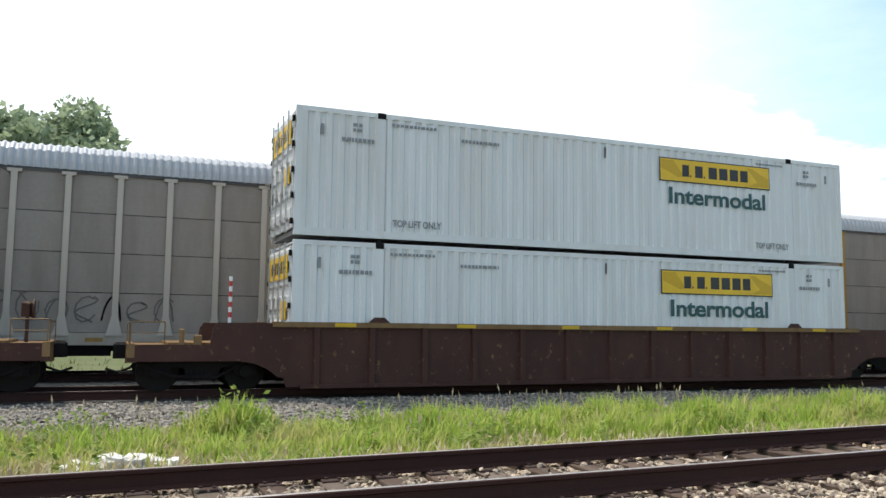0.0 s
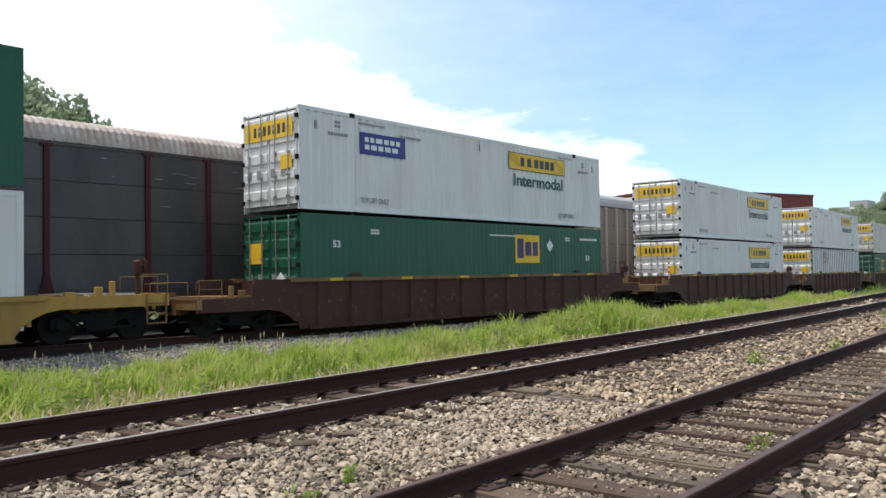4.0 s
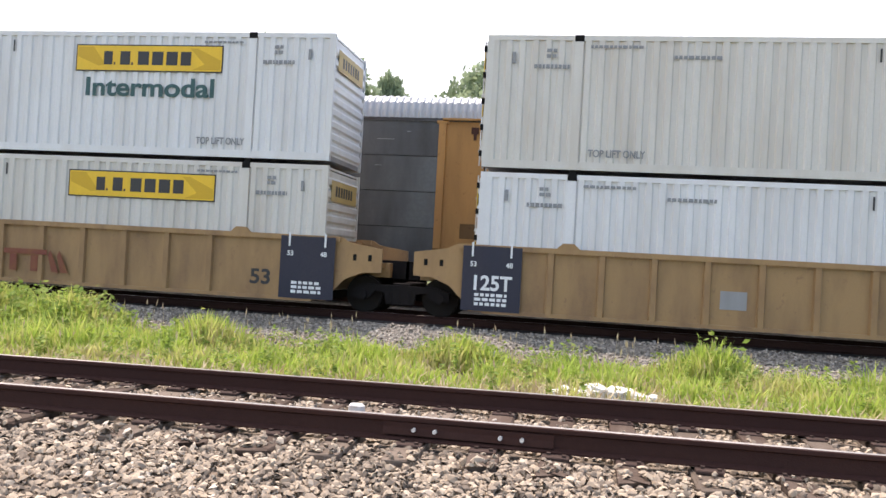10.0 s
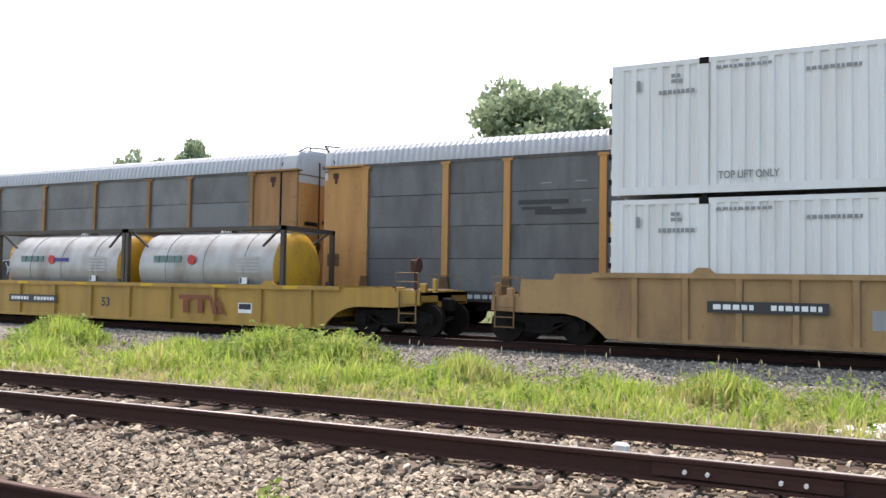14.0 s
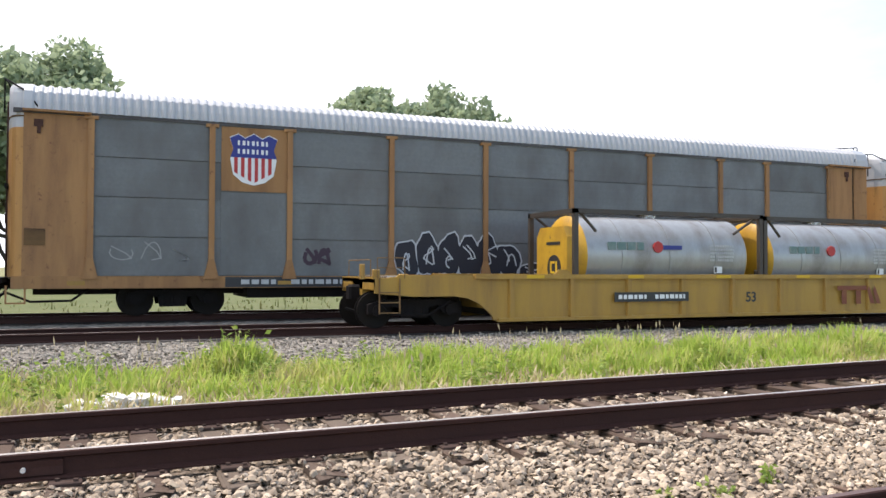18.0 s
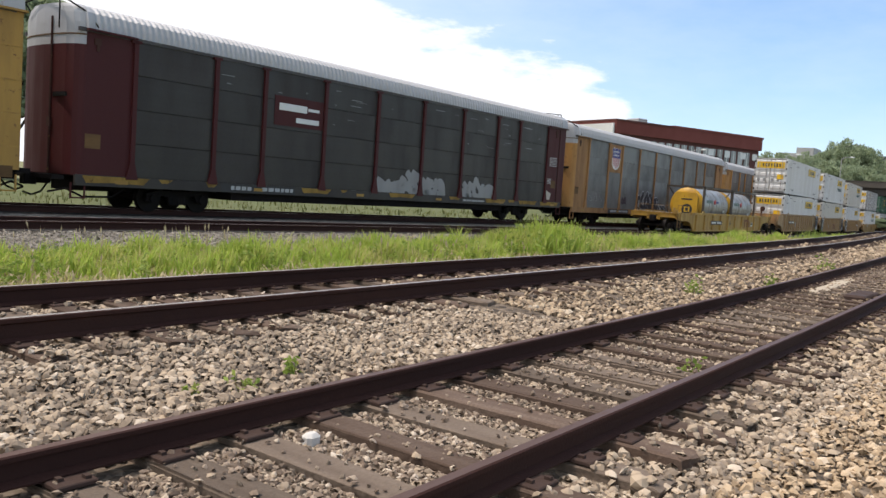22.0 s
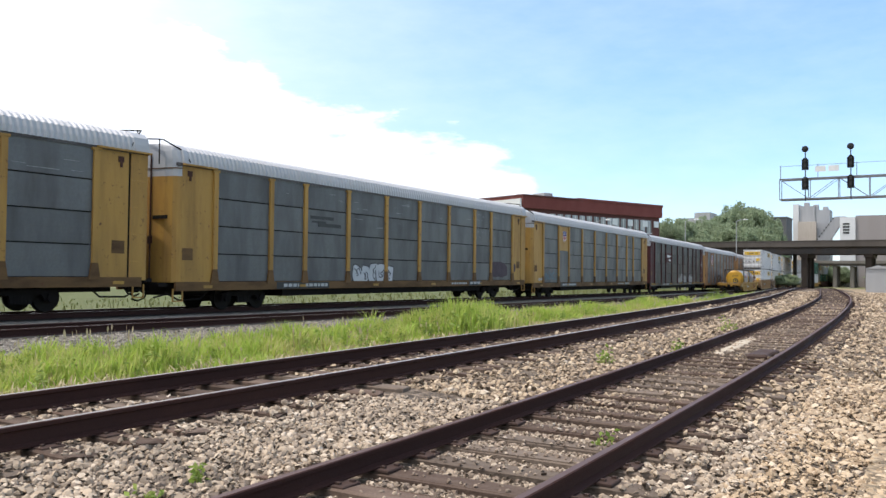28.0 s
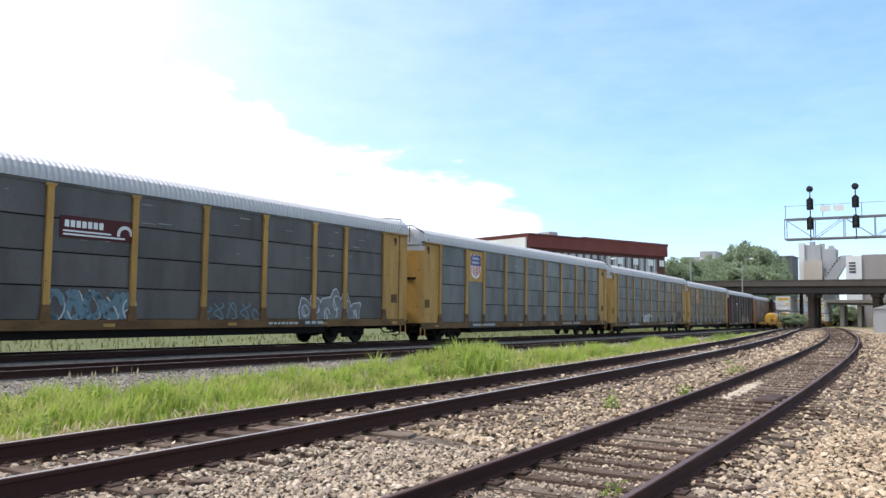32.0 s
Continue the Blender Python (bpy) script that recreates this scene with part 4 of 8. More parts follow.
for k, (cx, cv, rad, hh) in enumerate(cl):
    n = int(1200 * rad)
    x, v = cx + g.normal(0, rad * 0.55, n), cv + g.normal(0, rad * 0.4, n)
    q = np.hypot((x - cx) / rad, (v - cv) / rad)
    blades("tall_grass", x, np.clip(v, 9.4, 14.6), np.clip(hh * (1.1 - 0.5 * q) * g.uniform(0.55, 1.1, n), 0.1, 1.3), g, "clump of tall green grass with seed heads", wid=0.010, lean=0.5)
n = 20000
x, v = g.uniform(-22, 45, n), 9.0 + 5.4 * g.uniform(0, 1, n) ** 1.3
blades("dry_grass", x, v, g.uniform(0.05, 0.2, n), g, "short dry tan grass at the edge of the strip", mat="straw", wid=0.009, lean=1.2)
x, v, h = meadow(18000, 42, 130, 9.3, 13.6, 0.20, g)
blades("grass", x, v, h, g, "sunlit grass strip further along the line")
x, v, h = meadow(8000, -60, -20, 9.2, 14.5, 0.34, g)
blades("grass", x, v, h, g, "sunlit grass strip behind along the line")
x, v, h = meadow(9000, -40, 120, 26.5, 40, 0.22, g)
blades("grass", x, v, h, g, "mown grass beyond the busy tracks", mat="grass_far")


def stalks(name, n, x0, x1, v0, v1, h0, r, label):
    """Dry seed stalks standing above the grass, each with a feathery head."""
    sh = Shape()
    for _ in range(n):
        x, v = r.uniform(x0, x1), r.uniform(v0, v1)
        if noise.noise(Vector((x * 0.45, v * 0.5, 9))) < -0.05:
            continue
        b = Vector((x, v + bend(x, v), float(ground_z(x, v)) - 0.03))
        t = b + Vector((r.normal() * 0.12, r.normal() * 0.12, 1)) * h0 * r.uniform(0.6, 1.3)
        w = Vector((r.normal(), r.normal(), 0)).normalized() * 0.005 * (1 + x / 40)
        m = b.lerp(t, 0.72)
        sh.add([tuple(b - w), tuple(b + w), tuple(t)], [(0, 1, 2)])
        sh.add([tuple(m), tuple(m.lerp(t, 0.5) - w * 3.2), tuple(t), tuple(m.lerp(t, 0.5) + w * 3.2)], [(0, 1, 2, 3)])
    return tagged(new(name, sh.mesh(name, "straw")), label, "grass", kind="stuff")


stalks("dry_grass", 1700, -20, 45, 9.8, 15.2, 0.46, g, "dry tan seed stalks standing in the grass strip")


def tuft(name, cx, cv, rad, h, n, label, leafy=0.5, seed=1):
    """A clump of tall grass with leafy stems in it."""
    r = np.random.default_rng(seed)
    a, d = r.uniform(0, 6.283, n), rad * np.sqrt(r.uniform(0, 1, n))
    x, v = cx + d * np.cos(a) * 1.3, cv + d * np.sin(a)
    hh = h * (1 - 0.55 * (d / rad) ** 2) * r.uniform(0.55, 1.1, n)
    by = np.array([bend(p, q) for p, q in zip(x, v)])
    gz = np.array([float(ground_z(p, q)) for p, q in zip(x, v)]) - 0.03
    s_v, s_f = [], []
    for i in range(n):
        b = Vector((x[i], v[i] + by[i], gz[i]))
        lean = Vector((r.normal() * 0.18, r.normal() * 0.18, 1)).normalized()
        top = b + lean * hh[i]
        side = Vector((r.normal(), r.normal(), 0)).normalized()
        w = 0.009 * (1 + cx / 40 if cx > 0 else 1) if r.uniform() > leafy else 0.006
        k = len(s_v)
        s_v += [tuple(b - side * w), tuple(b + side * w), tuple(top)]
        s_f.append((k, k + 1, k + 2))
        if r.uniform() < leafy:
            for _ in range(int(4 + 6 * hh[i])):
                c = b.lerp(top, r.uniform(0.25, 1.0))
                o = Vector((r.normal(), r.normal(), r.normal() * 0.5)).normalized()
                u = o.cross(Vector((r.normal(), r.normal(), r.normal()))).normalized()
                L = r.uniform(0.04, 0.10) * (0.6 + h)
                k = len(s_v)
                s_v += [tuple(c), tuple(c + o * L * 0.5 + u * L * 0.28), tuple(c + o * L), tuple(c + o * L * 0.5 - u * L * 0.28)]
                s_f.append((k, k + 1, k + 2, k + 3))
    me = bpy.data.meshes.new(name)
    me.from_pydata(s_v, [], s_f)
    me.materials.append(M["weed"])
    return tagged(new(name, me), label, "weed", kind="stuff")


for i, (cx, cv, rad, h, n, leafy) in enumerate(((-11.1, 13.6, 1.0, 0.80, 240, 0.95), (-9.3, 13.5, 0.8, 0.72, 200, 0.95), (-13.0, 13.0, 0.9, 0.5, 200, 0.7), (-18.0, 13.9, 0.9, 0.75, 160, 0.8), (-6.1, 12.4, 0.6, 0.55, 120, 0.8),
                                               (1.8, 12.8, 0.5, 0.65, 130, 0.6), (-0.4, 12.7, 0.4, 0.5, 110, 0.7), (-2.0, 12.5, 0.5, 0.55, 100, 0.8), (4.6, 12.0, 0.5, 0.5, 90, 0.6), (8.8, 10.9, 0.6, 0.55, 120, 0.4),
                                               (12.5, 11.2, 0.8, 0.6, 160, 0.4), (17.5, 11.4, 1.0, 0.65, 220, 0.4), (18.6, 10.9, 1.3, 0.78, 420, 1.6), (20.4, 11.2, 1.0, 0.65, 320, 1.6), (31, 11.8, 1.2, 0.6, 160, 0.4), (40, 12, 1.4, 0.7, 160, 0.4), (58, 11.5, 1.6, 0.8, 160, 0.4))):
    tuft("weed_clump", cx, cv, rad * 1.15, h * 1.15, int(n * 1.6), "tall leafy green weeds growing out of the grass strip", leafy * (0.8 if cx < -8 else 0.45 if cx < 8 else 0.16), i)


def leafy_weeds(n, x0, x1, v0, v1, r, label):
    """Broad-leaved weeds standing singly and in patches among the grass."""
    s_v, s_f = [], []
    while n > 0:
        x, v = r.uniform(x0, x1), r.uniform(v0, v1)
        if noise.noise(Vector((x * 0.6, v * 0.8, 21))) + 0.35 * r.normal() < 0.12:
            continue
        n -= 1
        b = Vector((x, v + bend(x, v), float(ground_z(x, v)) - 0.03))
        h = r.uniform(0.16, 0.52) * min(1.0, 0.45 + (v1 - v) / 2.0)
        top = b + Vector((r.normal() * 0.15, r.normal() * 0.15, 1)) * h
        side = Vector((r.normal(), r.normal(), 0)).normalized() * 0.006
        k = len(s_v)
        s_v += [tuple(b - side), tuple(b + side), tuple(top)]
        s_f.append((k, k + 1, k + 2))
        big = r.uniform(0.6, 1.4)
        for _ in range(int(10 + 34 * h)):
            u = r.uniform(0.15, 1.0)
            c = b.lerp(top, u)
            o = Vector((r.normal(), r.normal(), 0.25 + r.normal() * 0.35)).normalized()
            w = o.cross(Vector((r.normal() * 0.4, r.normal() * 0.4, 1))).normalized()
            L = r.uniform(0.06, 0.15) * big * (1.15 - 0.6 * u)
            k = len(s_v)
            s_v += [tuple(c), tuple(c + o * L * 0.5 + w * L * 0.26), tuple(c + o * L - Vector((0, 0, L * 0.2))), tuple(c + o * L * 0.5 - w * L * 0.26)]
            s_f.append((k, k + 1, k + 2, k + 3))
    me = bpy.data.meshes.new("weed")
    me.from_pydata(s_v, [], s_f)
    me.materials.append(M["weed"])
    return tagged(new("weed", me), label, "weed", kind="stuff")


leafy_weeds(760, -21, 30, 9.5, 14.4, g, "scattered broad-leaved green weeds among the grass")
for i, (cx, cv, rad, h, n) in enumerate(((3.38, 4.60, 0.07, 0.13, 16), (3.71, 4.51, 0.09, 0.14, 20), (4.22, 4.61, 0.05, 0.30, 7), (-3.89, 4.55, 0.12, 0.30, 16), (12.64, 4.62, 0.14, 0.40, 14), (6.9, 2.6, 0.09, 0.22, 12), (14.5, 4.0, 0.14, 0.4, 16), (20.5, 4.3, 0.2, 0.45, 18))):
    tuft("weed", cx, cv, rad, h, n, "small green weed growing through the ballast", 0.9, 40 + i)


# ---- rolling stock: everything in its own space, x along the train, -y towards the camera side, z from the rail ----
HALF = 1.30
CL = 16.15


def corrugated(x0, x1, z0, z1, y, pitch, depth, back):
    """A folded steel side that faces -y."""
    n = max(1, round((x1 - x0) / pitch))
    p = (x1 - x0) / n
    pts = []
    for i in range(n):
        a = x0 + i * p
        pts += [(a, y), (a + p * 0.38, y), (a + p * 0.5, y + depth), (a + p * 0.88, y + depth)]
    pts.append((x1, y))
    pts += [(x1, back), (x0, back)]
    return Shape().prism(pts, "z", z0, z1)


def wordmark(parent, x0, x1, z0, z1, y):
    """Yellow name panel: dark rim, darker scenery in the corners, and bars for the name."""
    p = part("name_panel", Shape().box(x0, y - 0.004, z0, x1, y, z1), "logo_k", parent, "yellow name panel with a dark rim")
    w, h = x1 - x0, z1 - z0
    part("panel_field", Shape().box(x0 + 0.03, y - 0.008, z0 + 0.03, x1 - 0.03, y - 0.003, z1 - 0.03), "logo_y", p)
    s = Shape()
    s.prism([(x0 + 0.05, z0 + h * 0.55), (x0 + 0.05, z1 - 0.06), (x0 + w * 0.12, z1 - 0.06), (x0 + w * 0.21, z0 + h * 0.25), (x0 + w * 0.16, z0 + h * 0.2)], "y", y - 0.010, y - 0.007)
    part("panel_scene", s, "logo_shade", p)
    s = Shape()
    s.prism([(x1 - w * 0.22, z1 - 0.08), (x1 - w * 0.17, z1 - 0.08), (x1 - 0.05, z0 + h * 0.45), (x1 - 0.05, z0 + 0.06), (x1 - w * 0.2, z0 + 0.06), (x1 - w * 0.12, z0 + h * 0.3)], "y", y - 0.010, y - 0.007)
    part("panel_scene", s, "logo_shade", p)
    s = Shape()
    u = w * 0.60 / 6.2
    xx = x0 + w * 0.195
    for k, kw in enumerate((0.62, 0.12, 0.70, 0.12, 0.78, 0.78, 0.78, 0.72)):
        low = kw < 0.2
        s.box(xx, y - 0.011, z0 + h * 0.25, xx + u * kw, y - 0.007, z0 + h * (0.34 if low else 0.75))
        xx += u * (kw + (0.34 if low else 0.09 if k < 4 else 0.22))
    tagged(part("name_lettering", s, "logo_k", p), kind="stuff")


def doors(parent, z0, z1, x, col, logo=True, seed=0):
    """Door end, facing -x: two leaves with ribs, lock rods and hinges."""
    h = z1 - z0
    for sy in (-1, 1):
        a, b = (-HALF + 0.10, -0.02) if sy < 0 else (0.02, HALF - 0.10)
        s = Shape().box(x - 0.03, a, z0 + 0.16, x + 0.02, b, z1 - 0.14)
        for k in range(5):
            zz = z0 + 0.3 + k * (h - 0.6) / 4.4
            s.prism([(x - 0.03, zz), (x - 0.065, zz + 0.05), (x - 0.065, zz + 0.28), (x - 0.03, zz + 0.33)], "y", a + 0.06, b - 0.06)
        d = part("door", s, col, parent, "ribbed steel door leaf")
        for yy in (a + 0.30, b - 0.30):
            r = Shape()
            r.rod((x - 0.10, yy, z0 + 0.06), (x - 0.10, yy, z1 - 0.05), 0.019, 6)
            for zz in (z0 + 0.35, z0 + 0.95, z0 + 1.6, z0 + 2.3):
                r.box(x - 0.13, yy - 0.05, zz, x - 0.05, yy + 0.05, zz + 0.05)
            part("lock_rod", r, "bare", d)
        ye = -HALF + 0.06 if sy < 0 else HALF - 0.06
        for k in range(5):
            zz = z0 + 0.3 + k * (h - 0.6) / 4
            part("hinge", Shape().box(x - 0.075, ye - 0.05, zz - 0.06, x - 0.02, ye + 0.05, zz + 0.06), "gap", d)
    if logo:
        p = part("door_panel", Shape().box(x - 0.085, -HALF + 0.2, z1 - 0.85, x - 0.07, HALF - 0.2, z1 - 0.32), "logo_y", parent, "yellow name panel on the doors")
        s = Shape()
        for k in range(7):
            s.box(x - 0.09, -0.78 + k * 0.22, z1 - 0.72, x - 0.084, -0.66 + k * 0.22, z1 - 0.45)
        tagged(part("name_lettering", s, "logo_k", p), kind="stuff")
        part("warning_sign", Shape().box(x - 0.085, -HALF + 0.25, z1 - 1.75, x - 0.07, -HALF + 0.75, z1 - 1.35), "logo_y", parent)
    s = Shape()
    for yy in (-0.75, -0.3, 0.35, 0.8):
        s.box(x - 0.075, yy, z0 + 0.95, x - 0.066, yy + 0.2, z0 + 1.2)
    tagged(part("data_lettering", s, "mark", parent), kind="stuff")


def front_end(parent, z0, z1, x, col, logo=True):
    """Closed end, facing +x: level folds and a name panel."""
    n = 9
    pts = [(x - 0.06, z1 - 0.1), (x - 0.06, z0 + 0.14), (x - 0.04, z0 + 0.14)]
    for k in range(n):
        zz = z0 + 0.18 + k * (z1 - z0 - 0.36) / n
        pts += [(x - 0.04, zz), (x, zz + 0.05), (x, zz + 0.17), (x - 0.04, zz + 0.22)]
    s = Shape().prism(pts + [(x - 0.04, z1 - 0.1)], "y", -HALF + 0.1, HALF - 0.1)
    part("end_wall", s, col, parent, "closed end wall with level folds")
    if logo:
        p = part("end_panel", Shape().box(x, -HALF + 0.3, z1 - 0.78, x + 0.012, HALF - 0.3, z1 - 0.3), "logo_faded", parent, "faded yellow name panel")
        s = Shape()
        for k in range(7):
            s.box(x + 0.010, -0.7 + k * 0.2, z1 - 0.66, x + 0.016, -0.58 + k * 0.2, z1 - 0.42)
        tagged(part("name_lettering", s, "logo_k", p), kind="stuff")


def container(style, label, word=True, door=True, seed=0):
    """A 53 foot container, standing on z = 0, centred on x = 0."""
    rr = random.Random(seed)
    t = thing("freight_container", label, "shipping container", "containers stacked on the train")
    col = {"jb": "white", "cream": "cream", "emp": "green", "post": "white", "plate": "white"}[style]
    a, b, H = -CL / 2, CL / 2, 2.893
    y = -HALF
    trim = "post_grey" if style == "post" else col
    part("floor", Shape().box(a + 0.05, -HALF + 0.08, 0.03, b - 0.05, HALF - 0.08, 0.14), "post_grey", t)
    part("roof", Shape().box(a + 0.05, -HALF + 0.05, H - 0.07, b - 0.05, HALF - 0.05, H - 0.02), col, t)
    for sy in (-1, 1):
        y0, y1 = (sy * HALF, sy * (HALF - 0.06)) if sy < 0 else (HALF - 0.06, HALF)
        part("bottom_rail", Shape().box(a, y0 + 0.004, 0, b, y1, 0.17), trim if style != "jb" else col, t)
        part("top_rail", Shape().box(a, y0 + 0.002, H - 0.11, b, y1, H), trim, t)
        for xe in (a, b - 0.14):
            part("corner_post", Shape().box(xe, min(y0, y1), 0, xe + 0.14, max(y0, y1) + 0.05 * (sy < 0), H), trim, t)
        if style in ("jb", "cream", "emp"):
            sh = corrugated(a + 0.14, b - 0.14, 0.17, H - 0.11, -HALF + 0.004, 0.285 if style != "emp" else 0.24, 0.034 if style != "emp" else 0.009, -HALF + 0.06)
            if sy > 0:
                sh.v = [(p, -q, r) for p, q, r in sh.v]
                sh.f = [f[::-1] for f in sh.f]
            part("side_wall", sh, col, t, "vertically folded steel side")
        else:
            sh = Shape().box(a + 0.14, min(y0, y1) + 0.02, 0.17, b - 0.14, max(y0, y1) - 0.004, H - 0.11)
            part("side_wall", sh, col, t, "flat sheet side")
            n = 26
            for k in range(1, n):
                xx = a + 0.14 + k * (CL - 0.28) / n
                if style == "post":
                    if k in (9, 10, 11):
                        w = 0.012
                    else:
                        w = 0.045
                    yy = sy * (HALF - 0.022)
                    part("side_post", Shape().box(xx - w, min(yy, yy + sy * 0.03), 0.17, xx + w, max(yy, yy + sy * 0.03), H - 0.11), "post_grey", t)
                elif k % 3 == 0 and sy < 0:
                    part("sheet_seam", Shape().box(xx - 0.012, -HALF + 0.012, 0.17, xx + 0.012, -HALF + 0.022, H - 0.11), "mark_w", t)
        for xl in (-6.095, 6.095):
            yy = sy * HALF
            part("lift_post", Shape().box(xl - 0.09, min(yy, yy - sy * 0.03) - 0.002 * (sy < 0), 0.0, xl + 0.09, max(yy, yy - sy * 0.03) + 0.002 * (sy > 0), H), col, t)
            part("corner_casting", Shape().cbox(xl - 0.10, min(yy + sy * 0.008, yy - sy * 0.15), H - 0.13, xl + 0.10, max(yy + sy * 0.008, yy - sy * 0.15), H + 0.012, 0.01), "gap" if style in ("jb", "cream") else trim, t, "dark lifting socket")
    part("middle_stripe", Shape().box(-0.09, y - 0.001, H - 0.50, -0.05, y + 0.003, H - 0.22), "logo_k", t)
    yf = y - 0.003
    if style in ("jb", "cream"):
        wordmark(t, 1.62, 5.38, 1.94, 2.58, yf)
        if word:
            write("Intermodal", 1.88, yf - 0.002, 1.37, 0.44, "logo_t", t, 3.32)
        for xx in (-5.80, 4.82):
            write("TOP LIFT ONLY", xx, yf - 0.002, 0.29, 0.16, "mark", t, 1.20)
        for xx in (-6.66, 6.75):
            bars("weight_lettering", xx - 0.12, xx + 0.12, 2.38, 2.62, 2, yf, "mark", t, seed, 2)
            bars("owner_lettering", xx - 0.38, xx + 0.38, 2.14, 2.28, 1, yf, "mark", t, seed + 1, 8)
        bars("stacking_lettering", -5.85, -4.75, 2.60, 2.70, 1, yf, "mark", t, seed + 2, 10)
        bars("number_lettering", -4.1, -3.1, 2.38, 2.50, 1, yf, "mark", t, seed + 3, 9)
        bars("stacking_lettering", 4.9, 5.9, 2.62, 2.70, 1, yf, "mark", t, seed + 4, 10)
        part("side_vent", Shape().box(7.45, y - 0.01, 2.28, 7.52, y + 0.01, 2.52), "mark", t)
        part("side_vent", Shape().box(-7.52, y - 0.01, 2.28, -7.45, y + 0.01, 2.52), "mark", t)
    elif style == "emp":
        px, pz = (1.92, 0.20) if word else (-3.98, 0.0)
        p = part("name_panel", Shape().box(px, yf - 0.004, pz + 1.30, px + 1.56, yf, pz + 2.34), "logo_y", t, "yellow square name panel with violet shapes")
        s = Shape()
        for q in ((0.12, 1.48, 0.52, 2.20), (0.62, 1.56, 1.02, 2.08), (1.10, 1.56, 1.44, 2.08)):
            s.box(px + q[0], yf - 0.008, pz + q[1], px + q[2], yf - 0.003, pz + q[3])
        part("name_lettering", s, "violet", p)
        dx, dz = (4.2, 2.16) if word else (3.25, 2.05)
        s = Shape().prism([(dx - 0.23, dz), (dx, dz - 0.23), (dx + 0.23, dz), (dx, dz + 0.23)], "y", yf - 0.004, yf)
        part("hazard_diamond", s, "mark_w", t)
        for xx in (-5.87, 4.78):
            write("TOP LIFT ONLY", xx, yf - 0.002, 0.42, 0.17, "mark_w", t, 1.30)
        write("53", -6.92, yf - 0.002, 1.95, 0.2, "mark_w", t, 0.3)
        write("53", 6.80 if word else 6.92, yf - 0.002, 1.60 if word else 1.70, 0.2, "mark_w", t, 0.3)
        bars("number_lettering", *((6.4, 7.72, 2.38, 2.52) if word else (-7.3, -5.9, 2.36, 2.52)), 1, yf, "mark_w", t, seed, 10)
        bars("weight_lettering", -5.4, -5.05, 2.34, 2.52, 2, yf, "mark_w", t, seed, 3)
        bars("weight_lettering", 5.3 if word else 5.95, 5.62 if word else 6.3, 2.34, 2.52, 2, yf, "mark_w", t, seed, 3)
        bars("stacking_lettering", 0.4, 1.9, 2.44, 2.52, 1, yf, "mark_w", t, seed, 12)
    elif style == "post":
        part("old_emblem", Shape().box(-4.92, yf - 0.03, 1.80, -4.80, yf - 0.025, 2.64).box(-4.80, yf - 0.03, 2.50, -4.50, yf - 0.025, 2.64).box(-4.80, yf - 0.03, 2.16, -4.56, yf - 0.025, 2.28).box(-4.80, yf - 0.03, 1.80, -4.50, yf - 0.025, 1.94), "mark", t, "grey ghost of a peeled emblem")
        part("name_panel", Shape().box(-4.44, yf - 0.03, 1.80, -3.50, yf - 0.025, 2.66), material("faded_ochre_patch", (0.40, 0.31, 0.22), 0.6, dirty=0.7, dirt=(0.42, 0.42, 0.42), streak=(3, 3, 3)), t, "faded ochre patch of an old name panel")
        part("hazard_diamond", Shape().prism([(-0.68, 1.32), (-0.45, 1.12), (-0.22, 1.32), (-0.30, 1.48), (-0.60, 1.48)], "y", yf - 0.03, yf - 0.025), "mark_w", t)
        bars("number_lettering", 0.85, 1.4, 2.45, 2.6, 1, yf - 0.025, "mark", t, seed, 5)
        bars("number_lettering", 5.2, 5.75, 2.45, 2.6, 1, yf - 0.025, "mark", t, seed, 5)
        bars("maker_lettering", 6.7, 7.0, 0.26, 0.36, 1, yf - 0.025, "mark", t, seed, 3)
    else:
        wordmark(t, -5.30, -1.58, 1.70, 2.28, yf + 0.01)
        bars("owner_lettering", -6.95, -6.25, 2.2, 2.32, 1, yf + 0.01, "mark", t, seed, 8)
        bars("stacking_lettering", -5.9, -4.6, 2.58, 2.68, 1, yf + 0.01, "mark", t, seed, 10)
        bars("stacking_lettering", 3.6, 5.4, 2.54, 2.64, 1, yf + 0.01, "mark", t, seed, 10)
        for xx in (-0.3, 2.4, 4.9):
            part("tie_ring", Shape().box(xx - 0.08, y - 0.005, 0.30, xx + 0.08, y + 0.012, 0.40), "mark", t)
    if style == "plate":
        s = Shape().box(a - 0.01, -HALF + 0.1, 0.15, a + 0.02, HALF - 0.1, H - 0.1)
        part("end_wall", s, "white", t, "flat white end wall")
        p = part("end_panel", Shape().box(a - 0.018, -HALF + 0.2, H - 0.95, a - 0.009, HALF - 0.2, H - 0.40), "logo_faded", t, "faded yellow name panel")
        s = Shape()
        for k in range(7):
            s.box(a - 0.024, -0.75 + k * 0.22, H - 0.82, a - 0.017, -0.63 + k * 0.22, H - 0.55)
        tagged(part("name_lettering", s, "logo_k", p), kind="stuff")
    else:
        doors(t, 0, H, a, col, style in ("jb", "cream", "post"), seed)
        if style == "emp":
            part("door_panel", Shape().box(a - 0.085, 0.3, 1.5, a - 0.07, 0.9, 2.1), "logo_y", t, "yellow square panel on the doors")
            part("hazard_diamond", Shape().prism([(-0.75, 1.0), (-0.5, 0.75), (-0.25, 1.0), (-0.5, 1.25)], "x", a - 0.085, a - 0.07), "mark_w", t)
    front_end(t, 0, H, b, col, style in ("jb", "cream"))
    return t


